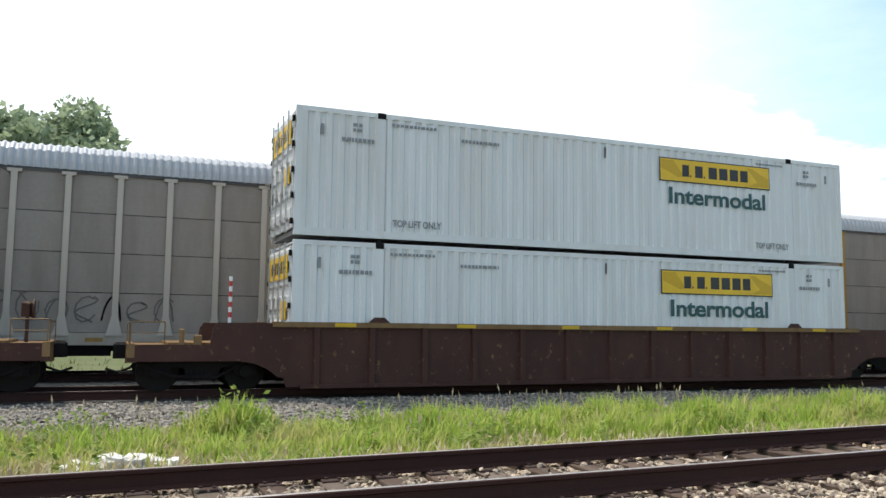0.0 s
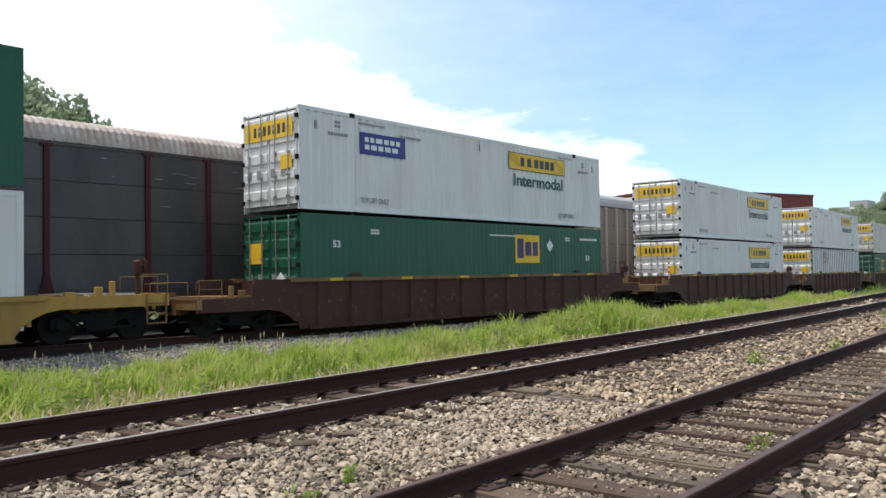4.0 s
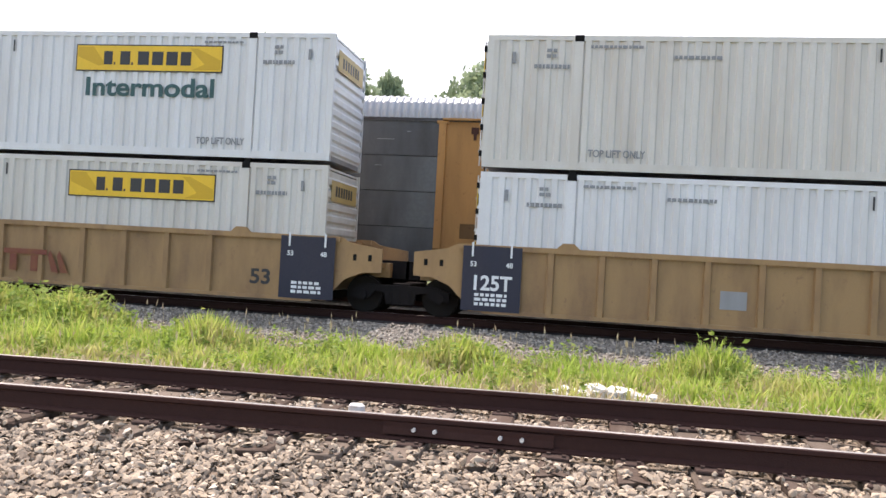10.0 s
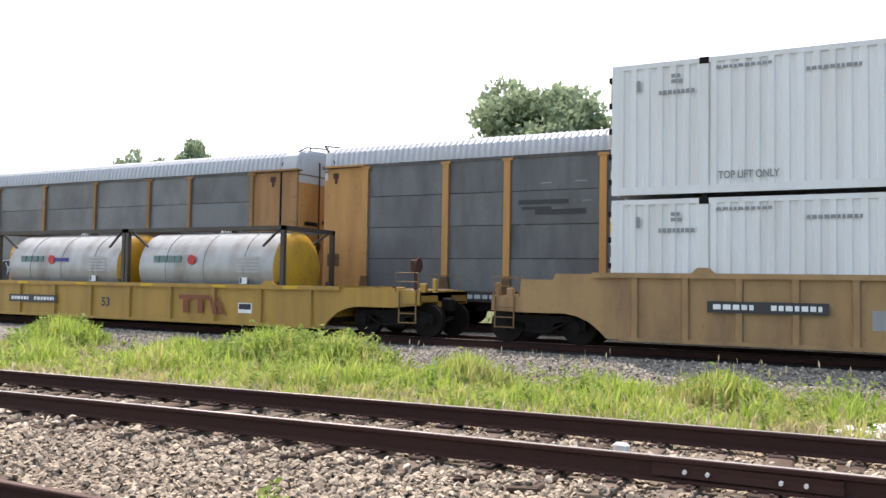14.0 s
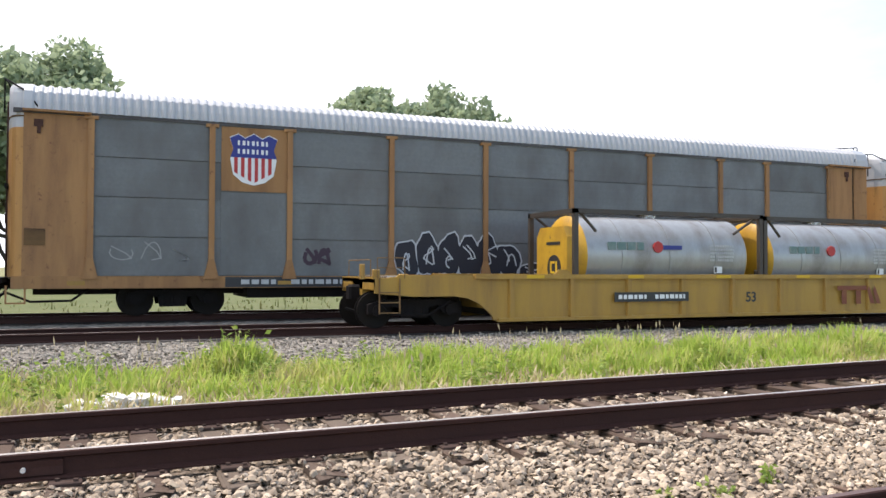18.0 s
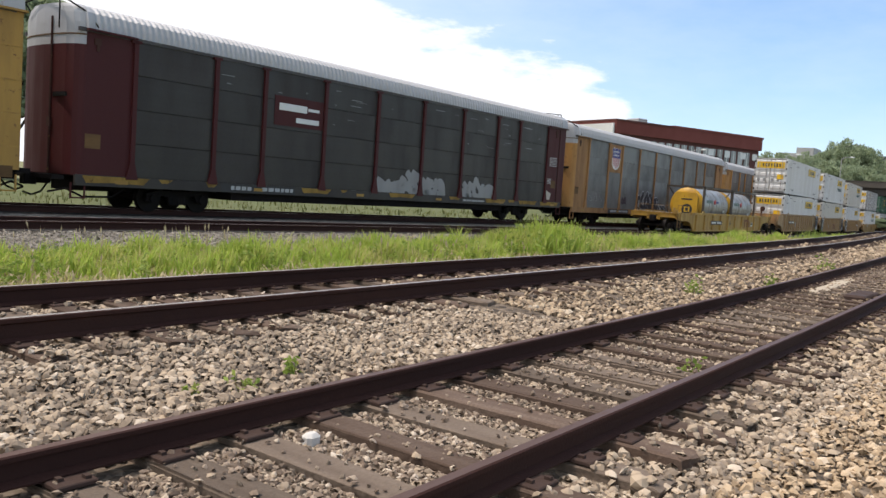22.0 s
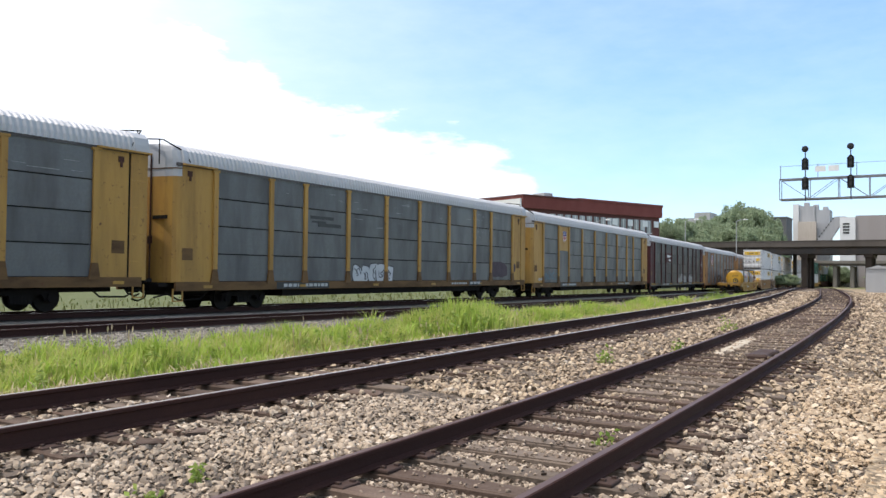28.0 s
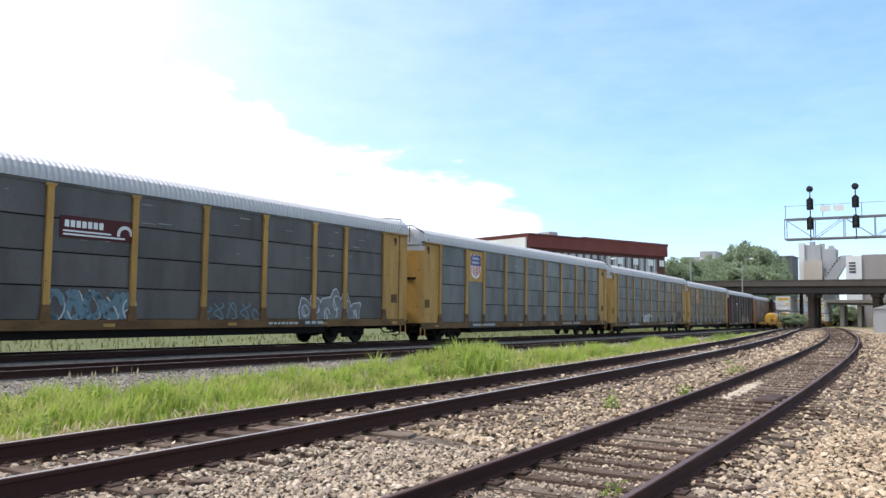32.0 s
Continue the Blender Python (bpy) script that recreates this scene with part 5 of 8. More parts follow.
# ---- trucks with their wheels ----
def wheel_shape(x):
    s = Shape()
    for sy in (-1, 1):
        s.rod((x, sy * 0.69, 0.42), (x, sy * 0.80, 0.42), 0.42, 20)
        s.rod((x, sy * 0.665, 0.42), (x, sy * 0.69, 0.42), 0.45, 20)
    s.rod((x, -0.95, 0.42), (x, 0.95, 0.42), 0.075, 8)
    return s


SIDE_FRAME = Shape()
for _sy in (-1, 1):
    _y0, _y1 = (_sy * 0.90, _sy * 1.02)
    SIDE_FRAME.prism([(-1.12, 0.34), (-1.12, 0.56), (-0.78, 0.66), (0.78, 0.66), (1.12, 0.56), (1.12, 0.34), (0.72, 0.34), (0.60, 0.52), (0.36, 0.48), (0.32, 0.24), (-0.32, 0.24), (-0.36, 0.48), (-0.60, 0.52), (-0.72, 0.34)], "y", min(_y0, _y1), max(_y0, _y1))
    for _x in (-0.2, 0.0, 0.2):
        SIDE_FRAME.rod((_x, _sy * 0.96, 0.26), (_x, _sy * 0.96, 0.50), 0.075, 8)
    for _x in (-0.89, 0.89):
        SIDE_FRAME.rod((_x, _sy * 0.94, 0.42), (_x, _sy * 1.07, 0.42), 0.13, 10)
SIDE_FRAME.box(-0.2, -0.95, 0.44, 0.2, 0.95, 0.70)
SIDE_ME = SIDE_FRAME.mesh("side_frames", "black")
WHEELS = {k: wheel_shape(k).mesh("wheelset", "steel") for k in (-0.89, 0.89)}


def truck(parent, x):
    tr = part("truck", SIDE_ME, None, parent, "dark cast side frames with springs")
    tr.location.x = x
    for k in WHEELS:
        part("wheelset", WHEELS[k], None, tr)
    return tr


def coupler(parent, x, d):
    s = Shape().box(min(x, x - d * 0.5), -0.10, 0.70, max(x, x - d * 0.5), 0.10, 0.95)
    s.cbox(min(x - d * 0.1, x + d * 0.25), -0.17, 0.66, max(x - d * 0.1, x + d * 0.25), 0.17, 1.0, 0.05)
    part("coupler", s, "black", parent)
    hose = [(x - d * 0.3, -0.35, 0.75), (x - d * 0.1, -0.38, 0.48), (x + d * 0.15, -0.36, 0.38), (x + d * 0.38, -0.33, 0.46)]
    part("air_hose", Shape().path(hose, 0.028), "gap", parent)


def well_car(col, label, ztop=1.48, zbot=0.12, ribs=0, left=4.03, right=4.03, smooth=False, dark=(), mark=0, number=None, ladder=True, x53=5.15, board=2.3, base=0.38, foot=0.09, shoulder=(1.28, 0.14, 2.1), walk_z=1.10, arch_z=0.74, seed=0):
    """A well car, centred on its well. shoulder: how far the side runs on at full height, the drop after it, and how far that runs. left, right: from the container's end to the coupling; under 2 m the unit shares its truck."""
    t = thing("well_car", label, "railcar", "cars of the container train")
    rr = random.Random(seed)
    a, b = -CL / 2, CL / 2
    W = 1.36
    # brown cars: sun on the chord and end edges is put in as tan
    trim = "worn" if col == "brown" else col
    outline_top, outline_bot = [], []
    for d, end in ((-1, left), (1, right)):
        e = a if d < 0 else b
        shared = end < 2.5
        if shared:
            tip = e + d * (end - 0.35)
            top = [(e + d * 0.45, ztop), (e + d * 0.62, ztop - 0.10), (tip, ztop - 0.22)]
            arch = [(tip, 0.92), (e + d * 0.95, 0.90), (e + d * 0.55, 0.74), (e + d * 0.28, 0.46), (e + d * 0.12, zbot)]
        else:
            tip = e + d * (end - 0.75)
            lift = ztop - 0.02
            l1, drop, l2 = shoulder
            top = [(e + d * l1, lift), (e + d * (l1 + 0.05), lift - drop), (e + d * l2, lift - drop), (e + d * (l2 + 0.06), walk_z), (tip, walk_z)]
            if smooth:
                arch = [(tip, 0.72), (e + d * 1.7, 0.66), (e + d * 1.2, 0.56), (e + d * 0.6, 0.24), (e + d * 0.3, zbot)]
            else:
                arch = [(tip, max(arch_z, walk_z - 0.34))] + [(e + d * (foot + p), q) for p, q in ((2.05, arch_z), (1.0, arch_z), (0.68, arch_z - 0.05), (0.40, arch_z - 0.17), (0.18, arch_z - 0.34), (0.05, 0.28), (0.0, zbot))]
        if d < 0:
            outline_top, outline_bot = top[::-1], arch
        else:
            poly = outline_top + top + arch + outline_bot[::-1]
    for sy in (-1, 1):
        y0, y1 = sorted((sy * W, sy * (W - 0.07)))
        part("side_sill", Shape().prism(poly, "y", y0, y1), col, t, "deep side plate with arched ends")
        yc = sorted((sy * (W + 0.085), sy * (W - 0.10)))
        part("top_chord", Shape().box(a - 0.4, yc[0], ztop - 0.10, b + 0.4, yc[1], ztop + 0.012), trim, t)
        part("bottom_chord", Shape().box(a + 0.2, yc[0] + 0.01, zbot - 0.03, b - 0.2, yc[1] - 0.01, zbot + 0.05), col, t)
    if ribs:
        rib = Shape().prism([(-0.06, -W - 0.075), (0.06, -W - 0.075), (0.085, -W), (-0.085, -W)], "z", zbot + 0.05, ztop - 0.1).mesh("rib", col)
        for k in range(ribs):
            xr = a + 0.55 + k * (CL - 1.1) / (ribs - 1)
            if col != "brown" and x53 - 0.09 < xr < x53 + 0.59:
                continue
            r = part("rib", rib, None, t)
            r.location.x = xr
    part("well_floor", Shape().box(a + 0.1, -W + 0.1, base - 0.18, b - 0.1, W - 0.1, base), "black", t)
    for xl in (-6.095, 6.095):
        part("stacking_guide", Shape().prism([(xl - 0.28, ztop - 0.02), (xl - 0.12, ztop + 0.13), (xl + 0.12, ztop + 0.13), (xl + 0.28, ztop - 0.02)], "y", -W - 0.02, -W + 0.03), col, t)
    for d, end in ((-1, left), (1, right)):
        e = a if d < 0 else b
        shared = end < 2.5
        tip = e + d * (end - (0.35 if shared else 0.75))
        x0, x1 = sorted((e + d * 0.12, tip))
        part("end_wall", Shape().box(*sorted((e + d * 0.06, e + d * 0.16))[:1], -W + 0.08, 0.45, sorted((e + d * 0.06, e + d * 0.16))[1], W - 0.08, ztop - 0.05), col, t)
        if shared:
            part("end_platform", Shape().box(x0, -0.55, 0.80, x1, 0.55, 1.14).box(x0, -W + 0.05, 1.02, x1 - 0.1, W - 0.05, 1.14), col, t)
            part("connector", Shape().box(*sorted((tip - d * 0.3, tip + d * 0.40))[:1], -0.28, 0.78, sorted((tip - d * 0.3, tip + d * 0.40))[1], 0.28, 1.2), "black", t)
            if d < 0:
                truck(t, a - end)
            for xx in (e + d * 0.75, e + d * 1.1):
                part("pocket", Shape().box(xx - 0.04, -W - 0.006, ztop - 0.50, xx + 0.04, -W + 0.01, ztop - 0.36), "gap", t)
        else:
            deck_mat = "brown" if smooth else trim
            part("end_platform", Shape().box(x0, -W + 0.075, walk_z - 0.10, x1, W - 0.075, walk_z - 0.012).box(x0, -0.4, walk_z - 0.40, x1, 0.4, walk_z - 0.10), deck_mat, t)
            part("end_sill", Shape().box(*sorted((tip, tip - d * 0.14))[:1], -W - 0.004, walk_z - 0.26, sorted((tip, tip - d * 0.14))[1], W + 0.004, walk_z + 0.02), deck_mat, t)
            truck(t, e + d * 1.78)
            coupler(t, tip, d)
            for xx, w, h in ((l2 + 0.30, 0.16, 0.20), (l2 + 0.62, 0.10, 0.32), (l2 - 0.35, 0.22, 0.10)):
                part("bracket", Shape().cbox(e + d * xx - w / 2, -W + 0.02, walk_z - 0.02, e + d * xx + w / 2, -W + 0.16, walk_z + h, 0.015), trim, t)
            g = Shape()
            g.path([(tip - d * 0.05, -W - 0.02, walk_z), (tip - d * 0.05, -W - 0.02, walk_z + 0.46), (tip - d * 0.70, -W - 0.02, walk_z + 0.46), (tip - d * 0.70, -W - 0.02, walk_z)], 0.012)
            g.path([(tip - d * 0.05, -W - 0.02, walk_z + 0.24), (tip - d * 0.70, -W - 0.02, walk_z + 0.24)], 0.009)
            part("grab_rail", g, "worn", t)
            g = Shape().path([(tip - d * 0.04, -0.9, walk_z), (tip - d * 0.04, -0.9, walk_z + 0.42), (tip - d * 0.04, 0.9, walk_z + 0.42), (tip - d * 0.04, 0.9, walk_z)], 0.012)
            part("grab_rail", g, "worn", t)
            if ladder:
                st = Shape()
                xs = (tip - d * 0.10, tip - d * 0.58)
                for xx in xs:
                    st.box(xx - 0.012, -W - 0.05, 0.36, xx + 0.012, -W - 0.012, walk_z)
                for zz in (0.37, 0.60, 0.83):
                    st.box(min(xs), -W - 0.05, zz, max(xs), -W - 0.02, zz + 0.025)
                part("step", st, "worn", t, "hanging step irons")
            if d > 0:
                part("hand_brake", Shape().box(tip - 0.50, -0.80, walk_z, tip - 0.44, -0.70, walk_z + 0.72).cbox(tip - 0.58, -0.90, walk_z + 0.50, tip - 0.38, -0.66, walk_z + 0.82, 0.05), "brown", t, "hand brake housing on its post")
                part("brake_wheel", Shape().rod((tip - 0.38, -0.80, walk_z + 0.66), (tip - 0.34, -0.80, walk_z + 0.66), 0.19, 14), "brown", t)
            rig = Shape().path([(e + d * 0.9, -1.1, 0.62), (e + d * 1.5, -1.15, 0.30), (e + d * 2.4, -1.15, 0.34), (tip - d * 0.2, -1.05, 0.60)], 0.026)
            rig.path([(e + d * 2.5, -0.9, 0.70), (e + d * 2.75, -0.95, 0.42), (tip + d * 0.1, -0.7, 0.40)], 0.022)
            part("brake_rigging", rig, "black", t)
            part("cross_walk", Shape().box(*sorted((e + d * 1.3, e + d * 2.5))[:1], -1.2, walk_z, sorted((e + d * 1.3, e + d * 2.5))[1], 1.2, walk_z + 0.04), "bare" if lift - drop < walk_z + 0.2 else trim, t)
    yf = -W - 0.004
    for xx in ((-6.9, -4.0, -1.2, 1.6, 4.4, 6.9) if col != "ttx_old" else ()):
        part("reflector", Shape().box(xx - 0.24, -W - 0.091, ztop - 0.085, xx + 0.24, -W - 0.084, ztop - 0.005), "logo_shade", t, "yellow reflector strip")
    for xx in dark:
        p = part("data_panel", Shape().box(xx - 0.64, -W - 0.094, zbot + 0.02, xx + 0.64, -W - 0.086, ztop - 0.02), "navy", t, "dark blue data panel")
        bars("data_lettering", xx - 0.35, xx + 0.35, zbot + 0.12, zbot + 0.42, 3, -W - 0.093, "mark_w", p, seed, 5)
        if xx < 0:
            write("125T", xx - 0.45, -W - 0.097, zbot + 0.48, 0.32, "mark_w", p, 0.90)
        write("53", xx - 0.48, -W - 0.097, zbot + 0.98, 0.11, "mark_w", p)
        write("48", xx + 0.3, -W - 0.097, zbot + 0.98, 0.11, "mark_w", p)
        for q in (-0.43, 0.41):
            part("post_iron", Shape().box(xx + q - 0.02, -W - 0.12, ztop - 0.25, xx + q + 0.02, -W - 0.09, ztop + 0.06), "mark_w", p)
    zn, yn = (0.90, yf) if smooth else (0.86 if ztop > 1.5 else 0.56, -W - 0.076)
    if number is not None:
        p = part("number_board", Shape().box(number, yn - 0.006, zn, number + board, yn, zn + 0.24), "logo_k", t, "black number board")
        bars("number_lettering", number + 0.12, number + board * 0.42, zn + 0.04, zn + 0.2, 1, yn - 0.005, "mark_w", p, seed, 5)
        bars("number_lettering", number + board * 0.54, number + board - 0.12, zn + 0.04, zn + 0.2, 1, yn - 0.005, "mark_w", p, seed + 1, 6)
    if mark:
        s = Shape()
        ym = yf if smooth else -W - 0.076
        zm = (ztop - 0.82) if smooth else zbot + 0.25
        s.box(mark, ym - 0.006, zm + 0.40, mark + 1.15, ym, zm + 0.52)
        for q in (0.17, 0.73):
            s.box(mark + q, ym - 0.006, zm, mark + q + 0.19, ym, zm + 0.39)
        for q in (1.0, 1.24):
            s.prism([(mark + q + 0.30, zm), (mark + q + 0.48, zm), (mark + q + 0.24, zm + 0.52), (mark + q + 0.18, zm + 0.39)], "y", ym - 0.006, ym)
        tagged(part("owner_emblem", s, "faded_red", t), "faded red emblem of upright and slanted bars", kind="stuff")
    if col.startswith("ttx"):
        write("53", x53, yf - 0.002, 0.52, *((0.34, "logo_k", t, 0.50) if ztop > 1.2 and not smooth and base < 0.4 else (0.27, "logo_k", t, 0.36)))
        part("data_sticker", Shape().box(*((7.72, yf - 0.005, 0.5, 8.15, yf, 0.74) if smooth else (5.06, yf - 0.005, 0.46, 5.54, yf, 0.74))), "navy" if smooth else "mark_w", t) if not dark else None
        if not dark and not smooth:
            part("data_print", Shape().box(5.09, yf - 0.009, 0.56, 5.51, yf - 0.004, 0.715), "navy", t, "dark printed field of the data sticker")
        if dark and right > 2.5:
            ds = part("data_sticker", Shape().box(7.24, yf - 0.005, 0.48, 7.72, yf, 0.84), "post_grey", t, "pale framed data sticker")
            part("sticker_field", Shape().box(7.275, yf - 0.008, 0.515, 7.685, yf - 0.004, 0.805), "ttx_old", ds)
            part("sticker_print", Shape().box(7.33, yf - 0.011, 0.55, 7.63, yf - 0.007, 0.64), "navy", ds)
        part("pale_sticker", Shape().box(-2.95, yf - 0.005, 0.60, -2.42, yf, 0.98), "post_grey", t) if ribs and ztop > 1.5 else None
    return t


def tank_container(label, seed, end_yellow):
    """A 20 foot tank in its lifting cage, standing on z = 0, centred."""
    t = thing("tank_container", label, "tank container", "tank containers on the last car")
    h, L, W = 2.44, 3.03, 1.22
    for x in (-L, L - 0.12):
        for y in (-W, W - 0.12):
            part("corner_post", Shape().box(x, y, 0, x + 0.12, y + 0.12, h), "tank_bar", t)
        part("end_frame", Shape().box(x, -W, h - 0.12, x + 0.12, W, h), "tank_bar", t)
        part("end_frame", Shape().box(x, -W, 0.02, x + 0.12, W, 0.16), "tank_bar", t)
        d = -1 if x < 0 else 1
        for sy in (-1, 1):
            s = Shape()
            s.rod((x + 0.06, sy * 0.9, 0.12), (x - d * 0.1, sy * (W - 0.06), 0.9), 0.045)
            part("brace", s, "tank_bar", t)
            s = Shape().rod((x + 0.06 - d * 0.1, sy * (W - 0.06), h - 0.06), (x - d * 0.75, sy * 1.02, h - 0.55), 0.04)
            part("brace", s, "tank_bar", t)
    for y in (-W, W - 0.1):
        part("side_rail", Shape().box(-L, y, h - 0.11, L, y + 0.1, h), "tank_bar", t)
        part("side_rail", Shape().box(-L, y, 0.04, L, y + 0.1, 0.14), "tank_bar", t)
    prof = [(-2.84, 0.0), (-2.81, 0.45), (-2.75, 0.78), (-2.66, 1.0), (-2.56, 1.09), (-1.5, 1.1), (1.5, 1.1), (2.56, 1.09), (2.66, 1.0), (2.75, 0.78), (2.81, 0.45), (2.84, 0.0)]

    def turned(prof, n=28):
        s = Shape()
        vs, fs = [], []
        for x, r in prof:
            vs += [(x, r * math.cos(6.28319 * i / n), 1.25 + r * math.sin(6.28319 * i / n)) for i in range(n)]
        for k in range(len(prof) - 1):
            fs += [(k * n + i, k * n + (i + 1) % n, (k + 1) * n + (i + 1) % n, (k + 1) * n + i) for i in range(n)]
        return s.add(vs, fs)
    part("tank_shell", turned(prof[4:8]), "tank", t, "dull silver insulated shell", True)
    part("tank_head", turned(prof[:5]), "tank_y", t, "yellow dished tank end", True)
    part("tank_head", turned(prof[7:]), "tank_y", t, "yellow dished tank end", True)
    for x in (-1.5, 0.0, 1.5):
        part("shell_band", turned([(x - 0.03, 1.1), (x - 0.03, 1.115), (x + 0.03, 1.115), (x + 0.03, 1.1)]), "tank", t)
    part("walkway", Shape().box(-2.6, -0.3, h - 0.04, 2.6, 0.3, h), "bare", t)
    part("manhole", Shape().rod((0, 0, h - 0.14), (0, 0, h - 0.02), 0.28, 14), "bare", t)
    for x in (-2.0, 2.0):
        part("saddle", Shape().box(x - 0.2, -0.95, 0.1, x + 0.2, 0.95, 0.55), "tank_bar", t)
    s = Shape()
    for k, (x0, x1) in enumerate(((-1.95, -1.72), (-1.66, -1.42), (-1.36, -1.12), (-1.04, -0.86))):
        s.box(x0, -1.105, 1.42, x1, -1.06, 1.62)
    part("owner_lettering", s, "faint_teal", t)
    part("emblem", Shape().rod((-0.42, -1.13, 1.50), (-0.42, -1.09, 1.50), 0.155, 8), "logo_r", t)
    if end_yellow:
        part("name_strip", Shape().box(-0.28, -1.115, 1.44, 0.35, -1.09, 1.55), "blue", t)
    bars("data_lettering", 1.30, 2.1, 1.12, 1.60, 5, -1.10, "stencil", t, seed, 10)
    p = part("class_label", Shape().box(1.42, -1.12, 0.82, 1.68, -1.09, 1.0), "mark_w", t, "small white label")
    part("label_print", Shape().box(1.44, -1.125, 0.84, 1.50, -1.118, 0.98), "logo_k", p)
    part("valve_box", Shape().box(-1.45, -1.18, 0.25, -0.95, -1.0, 0.55), "gap", t)
    part("document_tube", Shape().box(1.05, -1.18, 0.2, 1.75, -1.02, 0.5), "mark_w", t)
    if end_yellow:
        # a housing over the valves, with a round mark on its face
        arch = [(-0.78, 0.22), (0.78, 0.22), (0.78, 1.75), (0.60, 2.02), (-0.60, 2.02), (-0.78, 1.75)]
        box = part("end_housing", Shape().prism(arch, "x", -2.99, -2.62), "tank_y", t, "yellow housing over the valves")
        part("round_mark", Shape().rod((-3.005, -0.15, 0.95), (-2.985, -0.15, 0.95), 0.34, 20), "logo_k", box)
        part("mark_bar", Shape().box(-3.012, -0.32, 0.80, -3.003, -0.24, 1.12).box(-3.012, -0.20, 0.80, -3.003, 0.02, 0.86).box(-3.012, -0.20, 1.06, -3.003, 0.02, 1.12).box(-3.012, -0.04, 0.86, -3.003, 0.03, 1.06), "logo_y", box)
        part("name_bar", Shape().box(-3.0, -0.45, 1.55, -2.985, 0.25, 1.63), "logo_k", box)
    return t


# ---- car carriers ----
AL = 27.9
BAYS = [0, 1.70, 4.55, 6.55, 9.40, 12.30, 15.20, 18.10, 20.95, 22.95, 25.80, 27.5]
RIBBED = [0, 1.90] + [1.90 + 1.185 * k for k in range(1, 20)] + [25.6, 27.5]
ARCH = [(-1.54, 4.98), (-1.52, 5.20), (-1.45, 5.43), (-1.28, 5.58), (-0.95, 5.68), (0.0, 5.75), (0.95, 5.68), (1.28, 5.58), (1.45, 5.43), (1.52, 5.20), (1.54, 4.98)]


def rack_roof():
    s = Shape()
    n = len(ARCH)
    xs = np.arange(-AL / 2 + 0.55, AL / 2 - 0.54, 0.05)
    for i, x in enumerate(xs):
        k = 1.0 if i % 4 in (0, 1) else 0.955
        s.v += [(float(x), y * (1 if abs(y) < 0.3 else k ** 0.6), 4.98 + (z - 4.98) * k) for y, z in ARCH]
    for i in range(len(xs) - 1):
        s.f += [(i * n + j, i * n + j + 1, (i + 1) * n + j + 1, (i + 1) * n + j) for j in range(n - 1)]
    return s


def roof_cap(d):
    s = Shape()
    n = len(ARCH)
    back = 0.40 if d < 0 else 0.0
    for x, k in ((AL / 2 - 0.56, 1.0), (AL / 2 - back - 0.02, 1.0), (AL / 2 - back, 0.97)):
        s.v += [(d * x, y * k, 4.6 + (z - 4.6) * k) for y, z in ARCH]
    for i in range(2):
        s.f += [(i * n + j, i * n + j + 1, (i + 1) * n + j + 1, (i + 1) * n + j) for j in range(n - 1)]
    s.f.append(tuple(range(2 * n, 3 * n)))
    return s


ROOFS, CAPS, PANELS, POSTS = {}, {}, {}, {}


TIER = (4.92 - 1.02) / 4


def panel_shape(w, slot):
    """One tier of siding in one bay, of level-ribbed sheet; dark slots stay between the tiers."""
    s = Shape()
    for a, b in ((slot, TIER - slot),):
        n = 2
        pts = []
        for i in range(n):
            q = a + (b - a) * i / n
            p = (b - a) / n
            pts += [(-1.455, q), (-1.455, q + p * 0.42), (-1.4538, q + p * 0.5), (-1.4538, q + p * 0.92)]
        pts += [(-1.455, b), (-1.42, b), (-1.42, a)]
        s.prism(pts, "x", 0.0, w)
    return s


